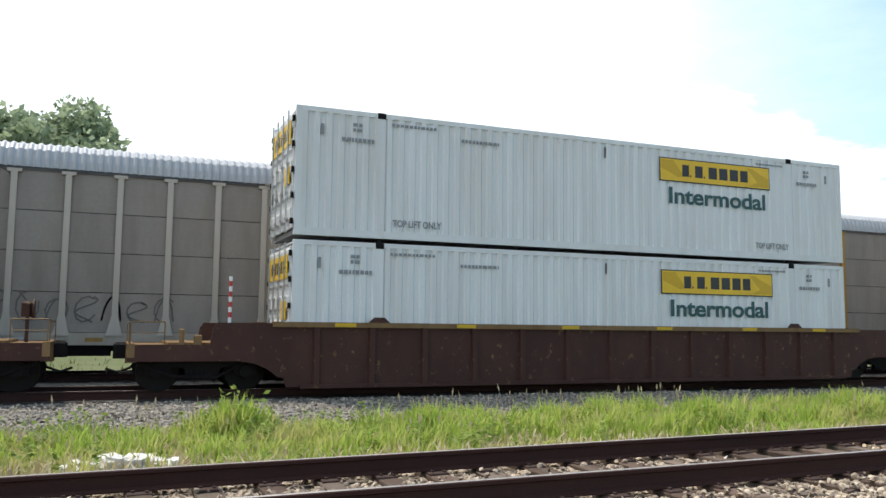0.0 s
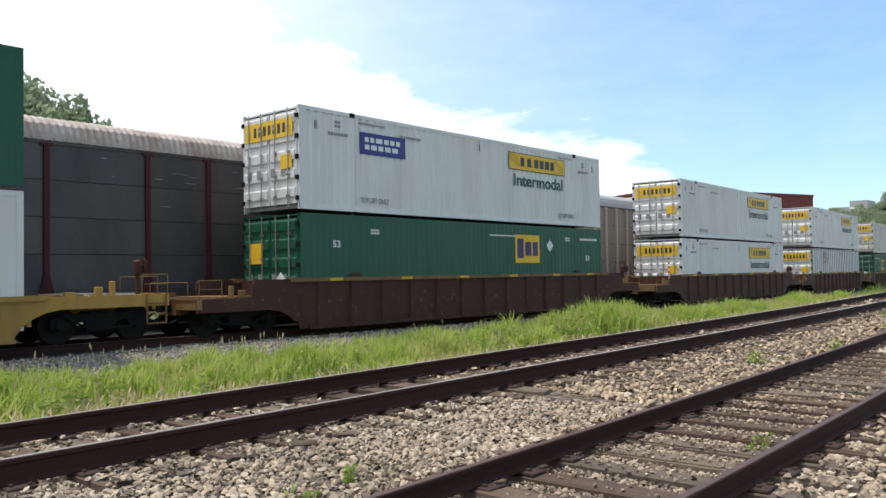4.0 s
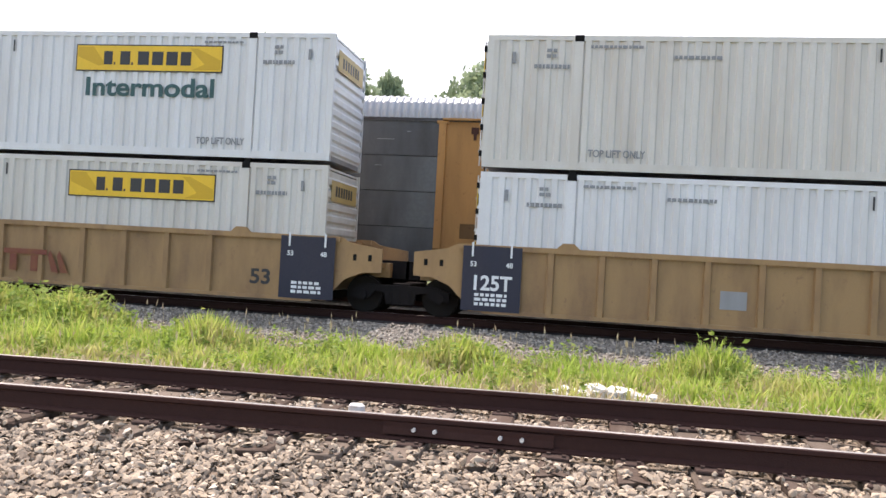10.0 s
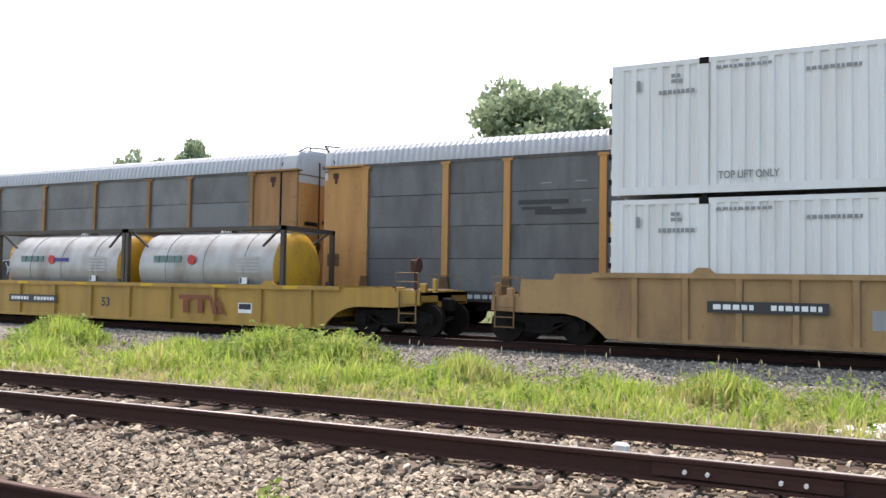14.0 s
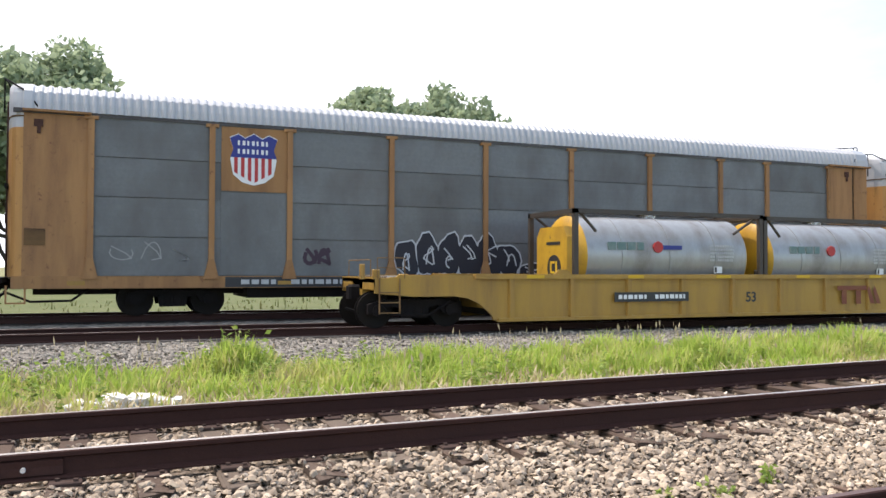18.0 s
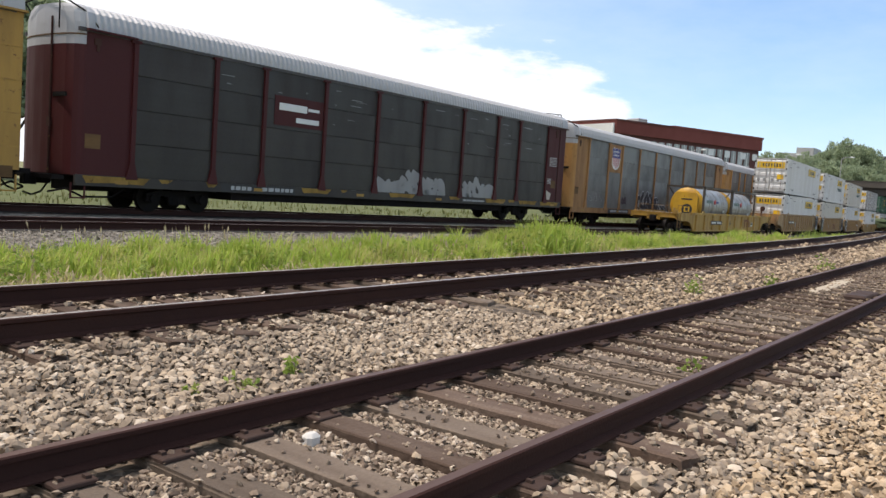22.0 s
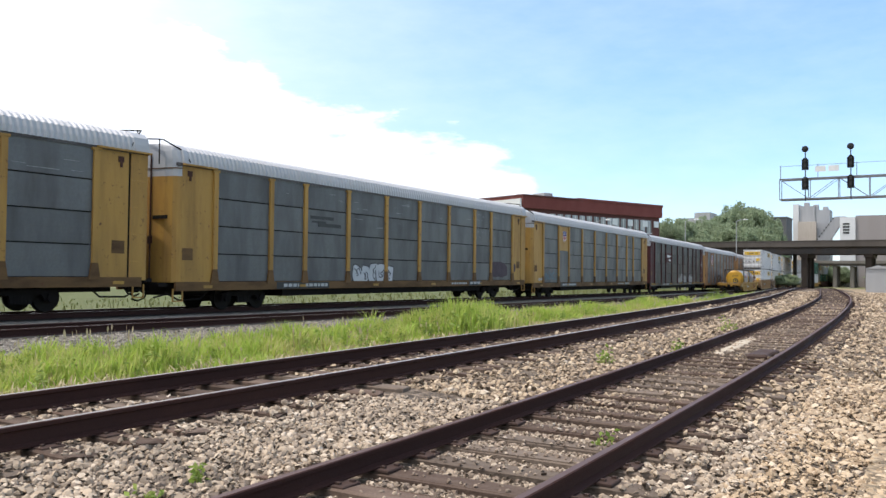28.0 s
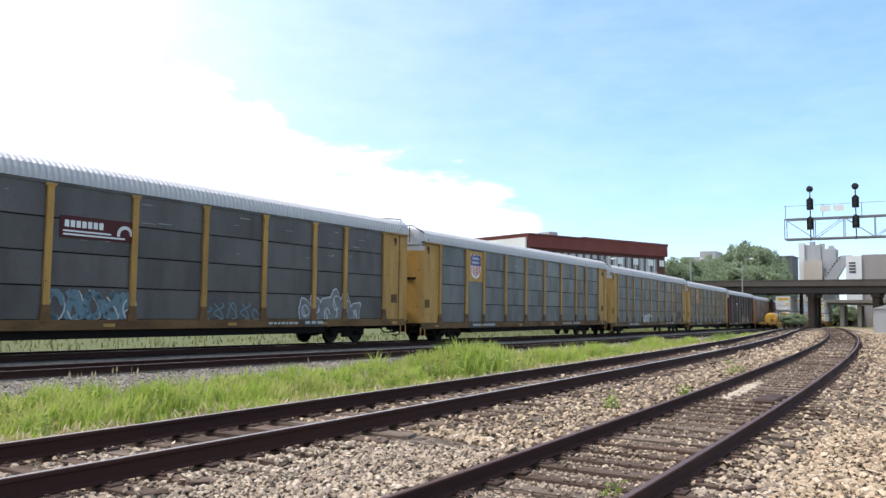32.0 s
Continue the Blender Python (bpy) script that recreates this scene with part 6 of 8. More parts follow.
def autorack(post, panel, end, roof, label, emblem=None, graffiti=0, sill=None, seed=0, BAYS=BAYS):
    """An enclosed car carrier, centred on x = 0; -x end first."""
    t = thing("autorack_car", label, "railcar", "cars of the car-carrier train")
    rr = random.Random(seed)
    x0 = -13.75
    if roof not in ROOFS:
        ROOFS[roof] = rack_roof().mesh("roof", roof)
        CAPS[roof] = {d: roof_cap(d).mesh("roof_end", "roof" if roof == "roof_rust" else roof) for d in (-1, 1)}
    part("roof", ROOFS[roof], None, t, "arched ribbed sheet roof")
    for d in (-1, 1):
        part("roof_end", CAPS[roof][d], None, t, "smooth white roof end")
    # added block inside the car; its colour gives the shade seen through the slots
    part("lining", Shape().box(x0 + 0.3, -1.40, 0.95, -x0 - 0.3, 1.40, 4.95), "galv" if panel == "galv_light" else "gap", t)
    sill = sill or ("sill" if end in ("yellow", "orange") else end)
    for sy in (-1, 1):
        ys = sorted((sy * 1.50, sy * 1.40))
        part("side_sill", Shape().box(x0, ys[0], 0.72, -x0, ys[1], 1.02), sill, t, "long side sill")
        ys = sorted((sy * 1.49, sy * 1.40))
        # dark panel colour paints in the shadow line under the roof overhang
        part("top_rail", Shape().box(x0, ys[0], 4.90, -x0, ys[1], 5.0), "galv_dark", t)
        if sy > 0:
            part("far_side", Shape().box(x0 + BAYS[1], 1.42, 1.02, -x0 - BAYS[1], 1.455, 4.92), panel, t)
        for i in range(1, len(BAYS) - 2):
            a, b = x0 + BAYS[i], x0 + BAYS[i + 1]
            key = (round(b - a, 3), panel, 0.021 if end == "yellow" else 0.009)
            if key not in PANELS:
                PANELS[key] = panel_shape(key[0], key[2]).mesh("side_panel", panel)
            for k in range(4 if sy < 0 else 0):
                part("side_panel", PANELS[key], None, t).location = (a, rr.uniform(-0.004, 0.004), 1.02 + k * TIER)
        for i in range(1, len(BAYS) - 1):
            half = 0.10 if post in ("yellow", "orange") else 0.07
            key = (post, sy, end)
            if key not in POSTS:
                ya, yb = sorted((sy * 1.535, sy * 1.44))
                sh = Shape().box(-half, ya, 1.45, half, yb, 4.86).box(-0.16, ya, 4.84, 0.16, yb, 4.92)
                foot = Shape().prism([(-0.19, 0.95), (0.19, 0.95), (half, 1.45), (-half, 1.45)], "y", ya - 0.001 * (sy < 0), yb)
                POSTS[key] = sh.mesh("side_post", post), foot.mesh("post_foot", "sill" if half == 0.10 else post)
            o = part("side_post", POSTS[key][0], None, t)
            o.location.x = x0 + BAYS[i]
            o = part("post_foot", POSTS[key][1], None, t)
            o.location.x = x0 + BAYS[i]
        for d in (-1, 1):
            # the -x end is closed by the curved door alone, the +x end has a jamb beside it
            inner, outer = AL / 2 - BAYS[1] - 0.2, AL / 2 - (0.42 if d < 0 else 0.70)
            ys = sorted((sy * 1.46, sy * 1.38))
            xa, xb = sorted((d * inner, d * outer))
            flat = part("end_panel", Shape().box(xa, ys[0], 0.95, xb - 0.03 * (d > 0), ys[1], 4.95), end, t, "flat end panel")
            if sy < 0:
                xl = d * (outer - 0.32)
                part("latch", Shape().box(xl - 0.10, -1.485, 4.58, xl + 0.10, -1.459, 4.76).box(xl - 0.03, -1.49, 4.42, xl + 0.05, -1.459, 4.60), "brown", flat, "rusty door latch")
                part("data_plate", Shape().box(xl - 0.28, -1.468, 1.75, xl + 0.18, -1.459, 2.15), "sill", flat, "small grimy data plate")
            if d > 0:
                part("panel_seam", Shape().box(outer - 0.035, ys[0] + 0.02, 0.95, outer + 0.055, ys[1] - 0.02, 4.95), "gap", t)
                ye = sorted((sy * 1.475, sy * 1.36))
                jamb = part("door_jamb", Shape().cbox(outer + 0.05, ye[0], 0.92, AL / 2 - 0.005, ye[1], 4.95, 0.03), end, t, "upright door jamb with hinge straps")
                for zz in ((1.5, 2.35, 3.2, 4.05) if sy < 0 else ()):
                    part("hinge_strap", Shape().box(outer + 0.07, ye[0] - 0.012, zz, AL / 2 - 0.03, ye[0] + 0.01, zz + 0.035), end, jamb)
            xa, xb = sorted((d * inner, d * (AL / 2 - (0.40 if d < 0 else -0.05))))
            part("end_ledge", Shape().box(xa, min(ys) - 0.13, 4.93, xb, max(ys) + 0.13, 4.985), end, t)
    for d in (-1, 1):
        e = d * AL / 2
        foot_x, out = (e + 0.45, 0.45) if d < 0 else (e - 0.06, 0.20)
        curve = [(-1.46, 0.0), (-1.45, 0.20), (-1.40, 0.42), (-1.28, 0.62), (-1.0, 0.80), (-0.5, 0.95), (0.0, 1.0), (0.5, 0.95), (1.0, 0.80), (1.28, 0.62), (1.40, 0.42), (1.45, 0.20), (1.46, 0.0)]
        if d > 0:
            curve = [(p * 0.94, q) for p, q in curve]
        poly = [(foot_x + d * out * q, p) for p, q in curve]
        # rusted orange cars take the paler orange: sunlight on the door, painted in
        part("end_door", Shape().prism(poly, "z", 1.0, 4.55), "orange" if end == "orange_rust" else end, t, "curved radial end door")
        n = len(poly)
        dome = [(4.55, 0.995), (5.15, 0.99), (5.40, 0.95), (5.56, 0.86), (5.66, 0.70)]
        sh = Shape().add([(p, q * k, z) for z, k in dome for p, q in poly], [(i * n + j, i * n + (j + 1) % n, (i + 1) * n + (j + 1) % n, (i + 1) * n + j) for i in range(4) for j in range(n)] + [tuple(range(4 * n, 5 * n))])
        part("door_top", sh, "roof", t, "white painted top of the end door")
        part("door_band", Shape().prism([(p + d * 0.012, q * 1.004) for p, q in poly], "z", 4.80, 4.835), "sill", t, "thin dark band on the door top")
        part("end_platform", Shape().box(min(e, e + d * 0.35), -1.3, 0.86, max(e, e + d * 0.35), 1.3, 0.98), "black", t)
        lad = Shape()
        xh = e + d * 0.04
        lad.path([(e - d * 0.75, -1.50, 5.02), (e - d * 0.45, -1.42, 5.42), (xh, -1.02, 5.76), (xh, 0.0, 5.86), (xh, 1.02, 5.76), (e - d * 0.45, 1.42, 5.42), (e - d * 0.75, 1.50, 5.02)], 0.024)
        lad.rod((xh, -0.85, 4.95), (xh, -0.85, 5.77), 0.022, 5)
        part("end_hoop", lad, "gap", t, "dark pipe hoop over the end of the roof")
        sx = foot_x + d * out * 0.86
        part("door_slot", Shape().box(min(sx, sx + d * 0.05), -1.18, 3.12, max(sx, sx + d * 0.05), -0.52, 3.24), "gap", t)
        rod_x = foot_x + d * out
        part("lock_rod", Shape().rod((rod_x, -0.42, 1.0), (rod_x, -0.42, 5.3), 0.03, 6).box(rod_x - 0.04, -0.50, 2.3, rod_x + 0.04, -0.34, 2.55), "brown", t, "upright lock rod on the end door")
        truck(t, d * (AL / 2 - 3.86))
        coupler(t, e + d * 0.25, d)
        hang = Shape().path([(e - d * 1.9, -1.25, 0.72), (e - d * 1.5, -1.2, 0.42), (e - d * 0.6, -1.2, 0.40), (e - d * 0.1, -1.2, 0.62), (e + d * 0.3, -1.0, 0.5)], 0.03)
        part("brake_rigging", hang, "black", t)
        part("step", Shape().box(min(e - d * 0.1, e - d * 0.5), -1.48, 0.36, max(e - d * 0.1, e - d * 0.5), -1.42, 0.40).box(e - d * 0.1 - 0.02, -1.48, 0.36, e - d * 0.1 + 0.02, -1.44, 0.8).box(e - d * 0.5 - 0.02, -1.48, 0.36, e - d * 0.5 + 0.02, -1.44, 0.8), end, t)
    part("centre_sill", Shape().box(x0 + 0.4, -0.5, 0.55, -x0 - 0.4, 0.5, 0.95).box(x0 + 5.5, -1.25, 0.45, -x0 - 5.5, 1.25, 0.72), "black", t)
    yf = -1.462
    nb = part("number_board", Shape().box(x0 + 4.9, -1.504, 0.735, x0 + 8.1, -1.498, 1.0), "logo_k", t, "black number board")
    bars("number_lettering", x0 + 5.3, x0 + 6.2, 0.775, 0.96, 1, -1.504, "stencil", nb, seed, 4)
    bars("number_lettering", x0 + 6.6, x0 + 8.0, 0.775, 0.96, 1, -1.504, "stencil", nb, seed + 2, 6)
    bars("data_lettering", x0 + 18.4, x0 + 20.1, 0.80, 0.93, 1, -1.503, "stencil", t, seed + 1, 7)
    if end == "yellow":
        rb = part("owner_board", Shape().box(x0 + 20.3, -1.505, 0.74, x0 + 21.75, -1.498, 1.01), "logo_k", t, "black owner's board")
        bars("owner_lettering", x0 + 20.45, x0 + 21.6, 0.79, 0.97, 1, -1.505, "stencil", rb, seed + 4, 3)
    # pale dashes: scrapes, and light showing through the slots put in as colour
    if panel in ("galv", "galv_soot", "galv_dark"):
        for k in range(30):
            i = rr.choice((2, 3, 4, 4, 5, 6, 7, 8, 8, 9)) if len(BAYS) < 14 else rr.randrange(1, len(BAYS) - 2)
            wide = rr.uniform(0.08, 0.5) ** 1.3 * 1.6
            xs = x0 + rr.uniform(BAYS[i] + 0.2, max(BAYS[i] + 0.25, BAYS[i + 1] - 0.2 - wide))
            zs = 1.02 + TIER * rr.choice((2.45, 2.72, 3.2, 3.45, 3.7)) + rr.uniform(-0.06, 0.06)
            part("scuff_mark", Shape().box(xs, -1.4635, zs, xs + wide, -1.4595, zs + rr.uniform(0.008, 0.022)), "light_scuff", t, "pale dash painted for slot light and scrapes")
    if end == "red":
        bars("data_lettering", x0 + 27.5 - 1.55, x0 + 27.5 - 1.05, 1.95, 2.25, 4, -1.461, "stencil", t, seed + 5, 5)
        part("primer_patch", Shape().prism([(12.05, 1.10), (12.62, 1.14), (12.75, 1.46), (12.38, 1.55), (12.14, 1.70), (12.02, 1.38)], "y", -1.464, -1.459), "tan_light", t, "pale scraped primer patch")
    for k in range(6):
        part("reflector", Shape().box(x0 + 1.2 + k * 5.05, -1.508, 0.80, x0 + 1.6 + k * 5.05, -1.499, 0.90), "ttx", t)
    if emblem in ("shield", "small_shield"):
        a, b = x0 + 4.78, x0 + 6.62
        f = part("emblem_board", Shape().box(a, -1.475, 3.22, b, -1.458, 4.88), end, t, "yellow emblem board")
        k = 1.0 if emblem == "shield" else 0.55
        cx, cz = (a + b) / 2 - (0.10 if k == 1.0 else 0.0), 4.10 if k == 1.0 else 4.25
        sh = [(-0.60, -0.05), (-0.52, -0.45), (-0.30, -0.64), (0.0, -0.72), (0.30, -0.64), (0.52, -0.45), (0.60, -0.05), (0.52, 0.22), (0.62, 0.52), (0.40, 0.62), (0.22, 0.52), (0.0, 0.64), (-0.22, 0.52), (-0.40, 0.62), (-0.62, 0.52), (-0.52, 0.22)]
        part("shield_field", Shape().prism([(cx + p * k, cz + q * k) for p, q in sh], "y", -1.482, -1.474), "mark_w", f)
        s = Shape()
        for q in range(6):
            xx = -0.50 + q * 0.175
            s.prism([(cx + xx * k, cz + 0.0), (cx + (xx + 0.09) * k, cz + 0.0), (cx + (xx + 0.09) * k, cz - (0.66 - abs(xx + 0.09) * 0.55) * k), (cx + xx * k, cz - (0.66 - abs(xx) * 0.55) * k)], "y", -1.487, -1.481)
        part("shield_stripes", s, "logo_r", f)
        top = [(-0.60, 0.0), (0.60, 0.0), (0.52, 0.22), (0.61, 0.50), (0.40, 0.60), (0.22, 0.50), (0.0, 0.62), (-0.22, 0.50), (-0.40, 0.60), (-0.61, 0.50), (-0.52, 0.22)]
        part("shield_top", Shape().prism([(cx + p * k, cz + q * k) for p, q in top], "y", -1.487, -1.481), "blue", f)
        s = Shape()
        for row in (0.10, 0.32):
            for q in range(7):
                s.box(cx + (-0.41 + q * 0.12) * k, -1.491, cz + row * k, cx + (-0.41 + q * 0.12 + 0.05 + 0.02 * (q % 2)) * k, -1.486, cz + (row + 0.12) * k)
        tagged(part("name_lettering", s, "mark_w", f), kind="stuff")
        part("lower_board", Shape().box(a, -1.470, 1.05, b, -1.457, 3.18), panel, t)
    elif emblem == "red_board":
        a = x0 + 7.0
        f = part("emblem_board", Shape().box(a, -1.475, 3.1, a + 2.3, -1.458, 4.1), "red", t, "red emblem board with white bars")
        part("name_lettering", Shape().box(a + 0.2, -1.48, 3.62, a + 1.5, -1.474, 3.86).box(a + 1.0, -1.48, 3.25, a + 2.1, -1.474, 3.42).box(a + 1.55, -1.48, 3.7, a + 2.1, -1.474, 3.80), "mark_w", f)
    elif emblem == "brown_board":
        a = x0 + 9.75
        f = part("emblem_board", Shape().box(a, -1.475, 3.4, a + 2.6, -1.458, 4.05), "red", t, "dark red emblem board")
        s = Shape()
        for q in range(7):
            s.box(a + 0.14 + q * 0.19, -1.48, 3.72, a + 0.28 + q * 0.19, -1.474, 3.92)
        s.box(a + 0.1, -1.48, 3.58, a + 1.7, -1.474, 3.63).box(a + 0.1, -1.48, 3.48, a + 2.2, -1.474, 3.53)
        for q in range(10):
            an = math.pi * (0.05 + 0.95 * q / 9)
            ca, sa = math.cos(an), math.sin(an)
            s.box(a + 2.2 + 0.24 * ca - 0.05, -1.481, 3.62 + 0.24 * sa - 0.05, a + 2.2 + 0.24 * ca + 0.05, -1.474, 3.62 + 0.24 * sa + 0.05)
        tagged(part("name_lettering", s, "mark_w", f), kind="stuff")
    elif emblem == "dark_bars":
        a = x0 + 6.9
        part("name_lettering", Shape().box(a, -1.47, 3.55, a + 1.5, -1.457, 3.68).box(a + 0.5, -1.47, 3.25, a + 2.0, -1.457, 3.40).box(a + 0.1, -1.47, 3.40, a + 1.0, -1.457, 3.48), "logo_k", t, "faded dark emblem bars")
    if sill == "galv_soot":
        for a, b, h in ((0.2, 2.3, 0.20), (2.6, 3.1, 0.12), (4.3, 4.8, 0.16), (8.4, 9.9, 0.18), (10.4, 10.8, 0.10), (13.2, 14.9, 0.17), (17.3, 18.2, 0.14), (20.2, 22.0, 0.20), (22.2, 22.9, 0.13), (23.2, 25.0, 0.19), (25.3, 27.3, 0.20)):
            part("paint_remnant", Shape().prism([(x0 + a, 1.0), (x0 + a + 0.12, 1.0 - h), (x0 + (a + b) / 2, 1.0 - h * 0.85), (x0 + b - 0.2, 1.0 - h), (x0 + b, 1.0)], "y", -1.506, -1.499), "sill_worn", t, "worn patch of old yellow paint")
    if post == "red":
        part("data_sign", Shape().box(-x0 - 1.35, -1.48, 2.9, -x0 - 0.65, -1.465, 3.35), "mark_w", t)
        part("data_sign", Shape().box(-x0 - 1.325, -1.485, 2.925, -x0 - 0.675, -1.479, 3.325), "red", t)
        bars("sign_lettering", -x0 - 1.28, -x0 - 0.72, 2.98, 3.28, 4, -1.485, "stencil", t, seed + 8, 4)
    if graffiti:
        spray(t, x0, graffiti, seed)
    return t


def loops(rr, n):
    """A rounded line in the unit square that is no letter: an arc, a hook or a wave."""
    kind = rr.choice(("arc", "hook", "wave", "bow"))
    a0, turn = rr.uniform(0.2, 1.2), rr.choice((-1, 1)) * rr.uniform(3.6, 5.4)
    out = []
    for k in range(n):
        u = k / (n - 1)
        if kind == "arc":
            an = a0 + turn * u
            out.append((0.5 + 0.46 * math.cos(an), 0.5 + 0.48 * math.sin(an)))
        elif kind == "hook":
            out.append((0.15 + 0.75 * min(1, 1.4 * u) if u < 0.6 else 0.9 - 0.9 * (u - 0.6), 0.95 * (1 - u) if u < 0.6 else 0.38 * (1 - u) / 0.4 * 0.3 + 0.02))
        elif kind == "wave":
            out.append((0.5 + 0.42 * math.sin(6.6 * u + a0), 0.98 - 0.96 * u))
        else:
            out.append((0.1 + 0.8 * u, 0.1 + 0.85 * math.sin(math.pi * u) ** 0.6))
    return out


def stroke(s, pts, w, y0, y1):
    """A fat painted line through pts, in the x-z plane."""
    for k, (p, q) in enumerate(zip(pts, pts[1:])):
        dx, dz = q[0] - p[0], q[1] - p[1]
        n = math.hypot(dx, dz) or 1
        ux, uz = dx / n * w, dz / n * w
        s.prism([(p[0] - ux * 0.7 - uz, p[1] - uz * 0.7 + ux), (p[0] - ux - uz * 0.3, p[1] - uz + ux * 0.3), (p[0] - ux + uz * 0.3, p[1] - uz - ux * 0.3), (p[0] - ux * 0.7 + uz, p[1] - uz * 0.7 - ux),
                 (q[0] + ux * 0.7 + uz, q[1] + uz * 0.7 - ux), (q[0] + ux + uz * 0.3, q[1] + uz - ux * 0.3), (q[0] + ux - uz * 0.3, q[1] + uz + ux * 0.3), (q[0] + ux * 0.7 - uz, q[1] + uz * 0.7 + ux)], "y", y0 - 0.0002 * k, y1)


def balloon(rr, cx, cz, rx, rz):
    """A swollen rounded outline."""
    n, ph, tw = 18, rr.uniform(0, 6.28), rr.uniform(-0.25, 0.25)
    out = []
    for k in range(n):
        an = 6.28319 * k / n
        q = 1 + 0.10 * math.sin(3 * an + ph) + 0.07 * math.sin(5 * an + 2 * ph)
        ca, sa = math.cos(an), math.sin(an)
        x, z = rx * q * math.copysign(abs(ca) ** 0.75, ca), rz * q * math.copysign(abs(sa) ** 0.75, sa)
        out.append((cx + x + tw * z, cz + z))
    return out


def spray(t, x0, kind, seed):
    """Spray-painted shapes that cannot be read: balloon forms with a rim, fat strokes, or thin tags."""
    rr = random.Random(seed * 7 + kind)
    spots = {1: [(9.55, 13.4, 1.02, 2.42, "graf_w", "graf_k", "balloon"), (13.5, 14.8, 1.0, 1.5, "graf_w", "graf_k", "balloon"), (2.1, 4.1, 1.4, 1.95, None, "post_grey", 0.014), (6.9, 7.7, 1.3, 2.1, None, "graf_p", 0.05)],
             2: [(12.4, 17.0, 0.9, 2.15, None, "post_grey", 0.16), (18.2, 20.9, 0.9, 2.0, None, "post_grey", 0.14)],
             4: [(9.4, 12.5, 0.95, 2.2, None, "graf_b", 0.10), (9.4, 12.6, 0.95, 2.1, None, "graf_w", 0.022), (15.0, 18.1, 0.98, 1.75, None, "graf_b", 0.025), (20.2, 24.0, 0.8, 2.25, "graf_w", "graf_g", "balloon")],
             5: [(13.0, 23.5, 1.25, 2.15, None, "tan_mark", 0.020)], 6: [(2.0, 4.4, 1.2, 2.0, None, "graf_b", 0.03), (0.95, 1.6, 1.15, 1.4, None, "graf_w", 0.02)],
             7: [(9.8, 12.9, 0.95, 1.95, "graf_k", "graf_w", "balloon"), (22.6, 25.2, 1.1, 2.15, None, "graf_p", "blob"), (26.0, 26.3, 1.5, 2.0, None, "graf_p", "blob")]}[kind]
    y = -1.462
    for a, b, z0, z1, back, fore, wid in spots:
        if wid == "blob":
            s = Shape()
            for k in range(6):
                w, h = (b - a) * rr.uniform(0.22, 0.36), (z1 - z0) * rr.uniform(0.28, 0.42)
                s.prism(balloon(rr, x0 + rr.uniform(a + w, b - w), rr.uniform(z0 + h, z1 - h), w, h), "y", y - 0.003 - 0.0006 * k, y)
            tagged(part("graffiti", s, fore, t), "smeared maroon spray paint", kind="stuff")
            continue
        if isinstance(wid, str):
            n = max(2, round((b - a) / 0.62))
            w = (b - a) / n
            rim, body, lines = Shape(), Shape(), Shape()
            for k in range(n):
                hz = (z1 - z0) * rr.uniform(0.78, 1.0) * (1 - 0.22 * abs(2 * k / max(1, n - 1) - 1)) / 2
                cx, rx = x0 + a + w * (k + 0.5), w * rr.uniform(0.50, 0.62)
                state = rr.getstate()
                rim.prism(balloon(rr, cx, z0 + hz, rx + 0.045, hz + 0.045), "y", y - 0.003 - 0.0004 * k, y)
                rr.setstate(state)
                inner = balloon(rr, cx, z0 + hz, rx, hz)
                body.prism(inner, "y", y - 0.009 - 0.0006 * k, y - 0.004)
                for _ in range(2):
                    c = loops(rr, 7)
                    sx, sz = rr.uniform(0.35, 0.6), rr.uniform(0.3, 0.55)
                    ox, oz = rr.uniform(-0.25, 0.25) * rx, rr.uniform(-0.35, 0.35) * hz
                    stroke(lines, [(cx + ox + (p - 0.5) * 2 * rx * sx, z0 + hz + oz + (q - 0.5) * 2 * hz * sz) for p, q in c], 0.020, y - 0.013 - 0.0006 * k, y - 0.008)
            tagged(part("graffiti_rim", rim, back, t), "pale rim round the painted forms", kind="stuff")
            tagged(part("graffiti", body, fore, t), "spray-painted balloon shapes", kind="stuff")
            tagged(part("graffiti_outline", lines, back, t), "thin sprayed lines", kind="stuff")
            continue
        n = max(2, round((b - a) / (0.9 if wid > 0.1 else 0.62)))
        w = (b - a) / n
        s = Shape()
        for k in range(n):
            top = (z1 - z0) * rr.uniform(0.72, 1.0) * (1 - 0.2 * abs(2 * k / max(1, n - 1) - 1))
            sl = rr.uniform(-0.06, 0.12)
            for _ in range(1 if wid > 0.2 else 2):
                stroke(s, [(x0 + a + w * (k + 0.06 + 0.88 * p) + sl * q, z0 + wid + (top - 2 * wid) * q) for p, q in loops(rr, 9)], wid, y - 0.004 - k * 0.0003, y)
        tagged(part("graffiti", s, fore, t), "spray-painted graffiti strokes", kind="stuff")


# ---- buildings, bridge and signals in the distance ----
def polar(bearing, d):
    return d * math.sin(radians(bearing)), d * math.cos(radians(bearing))


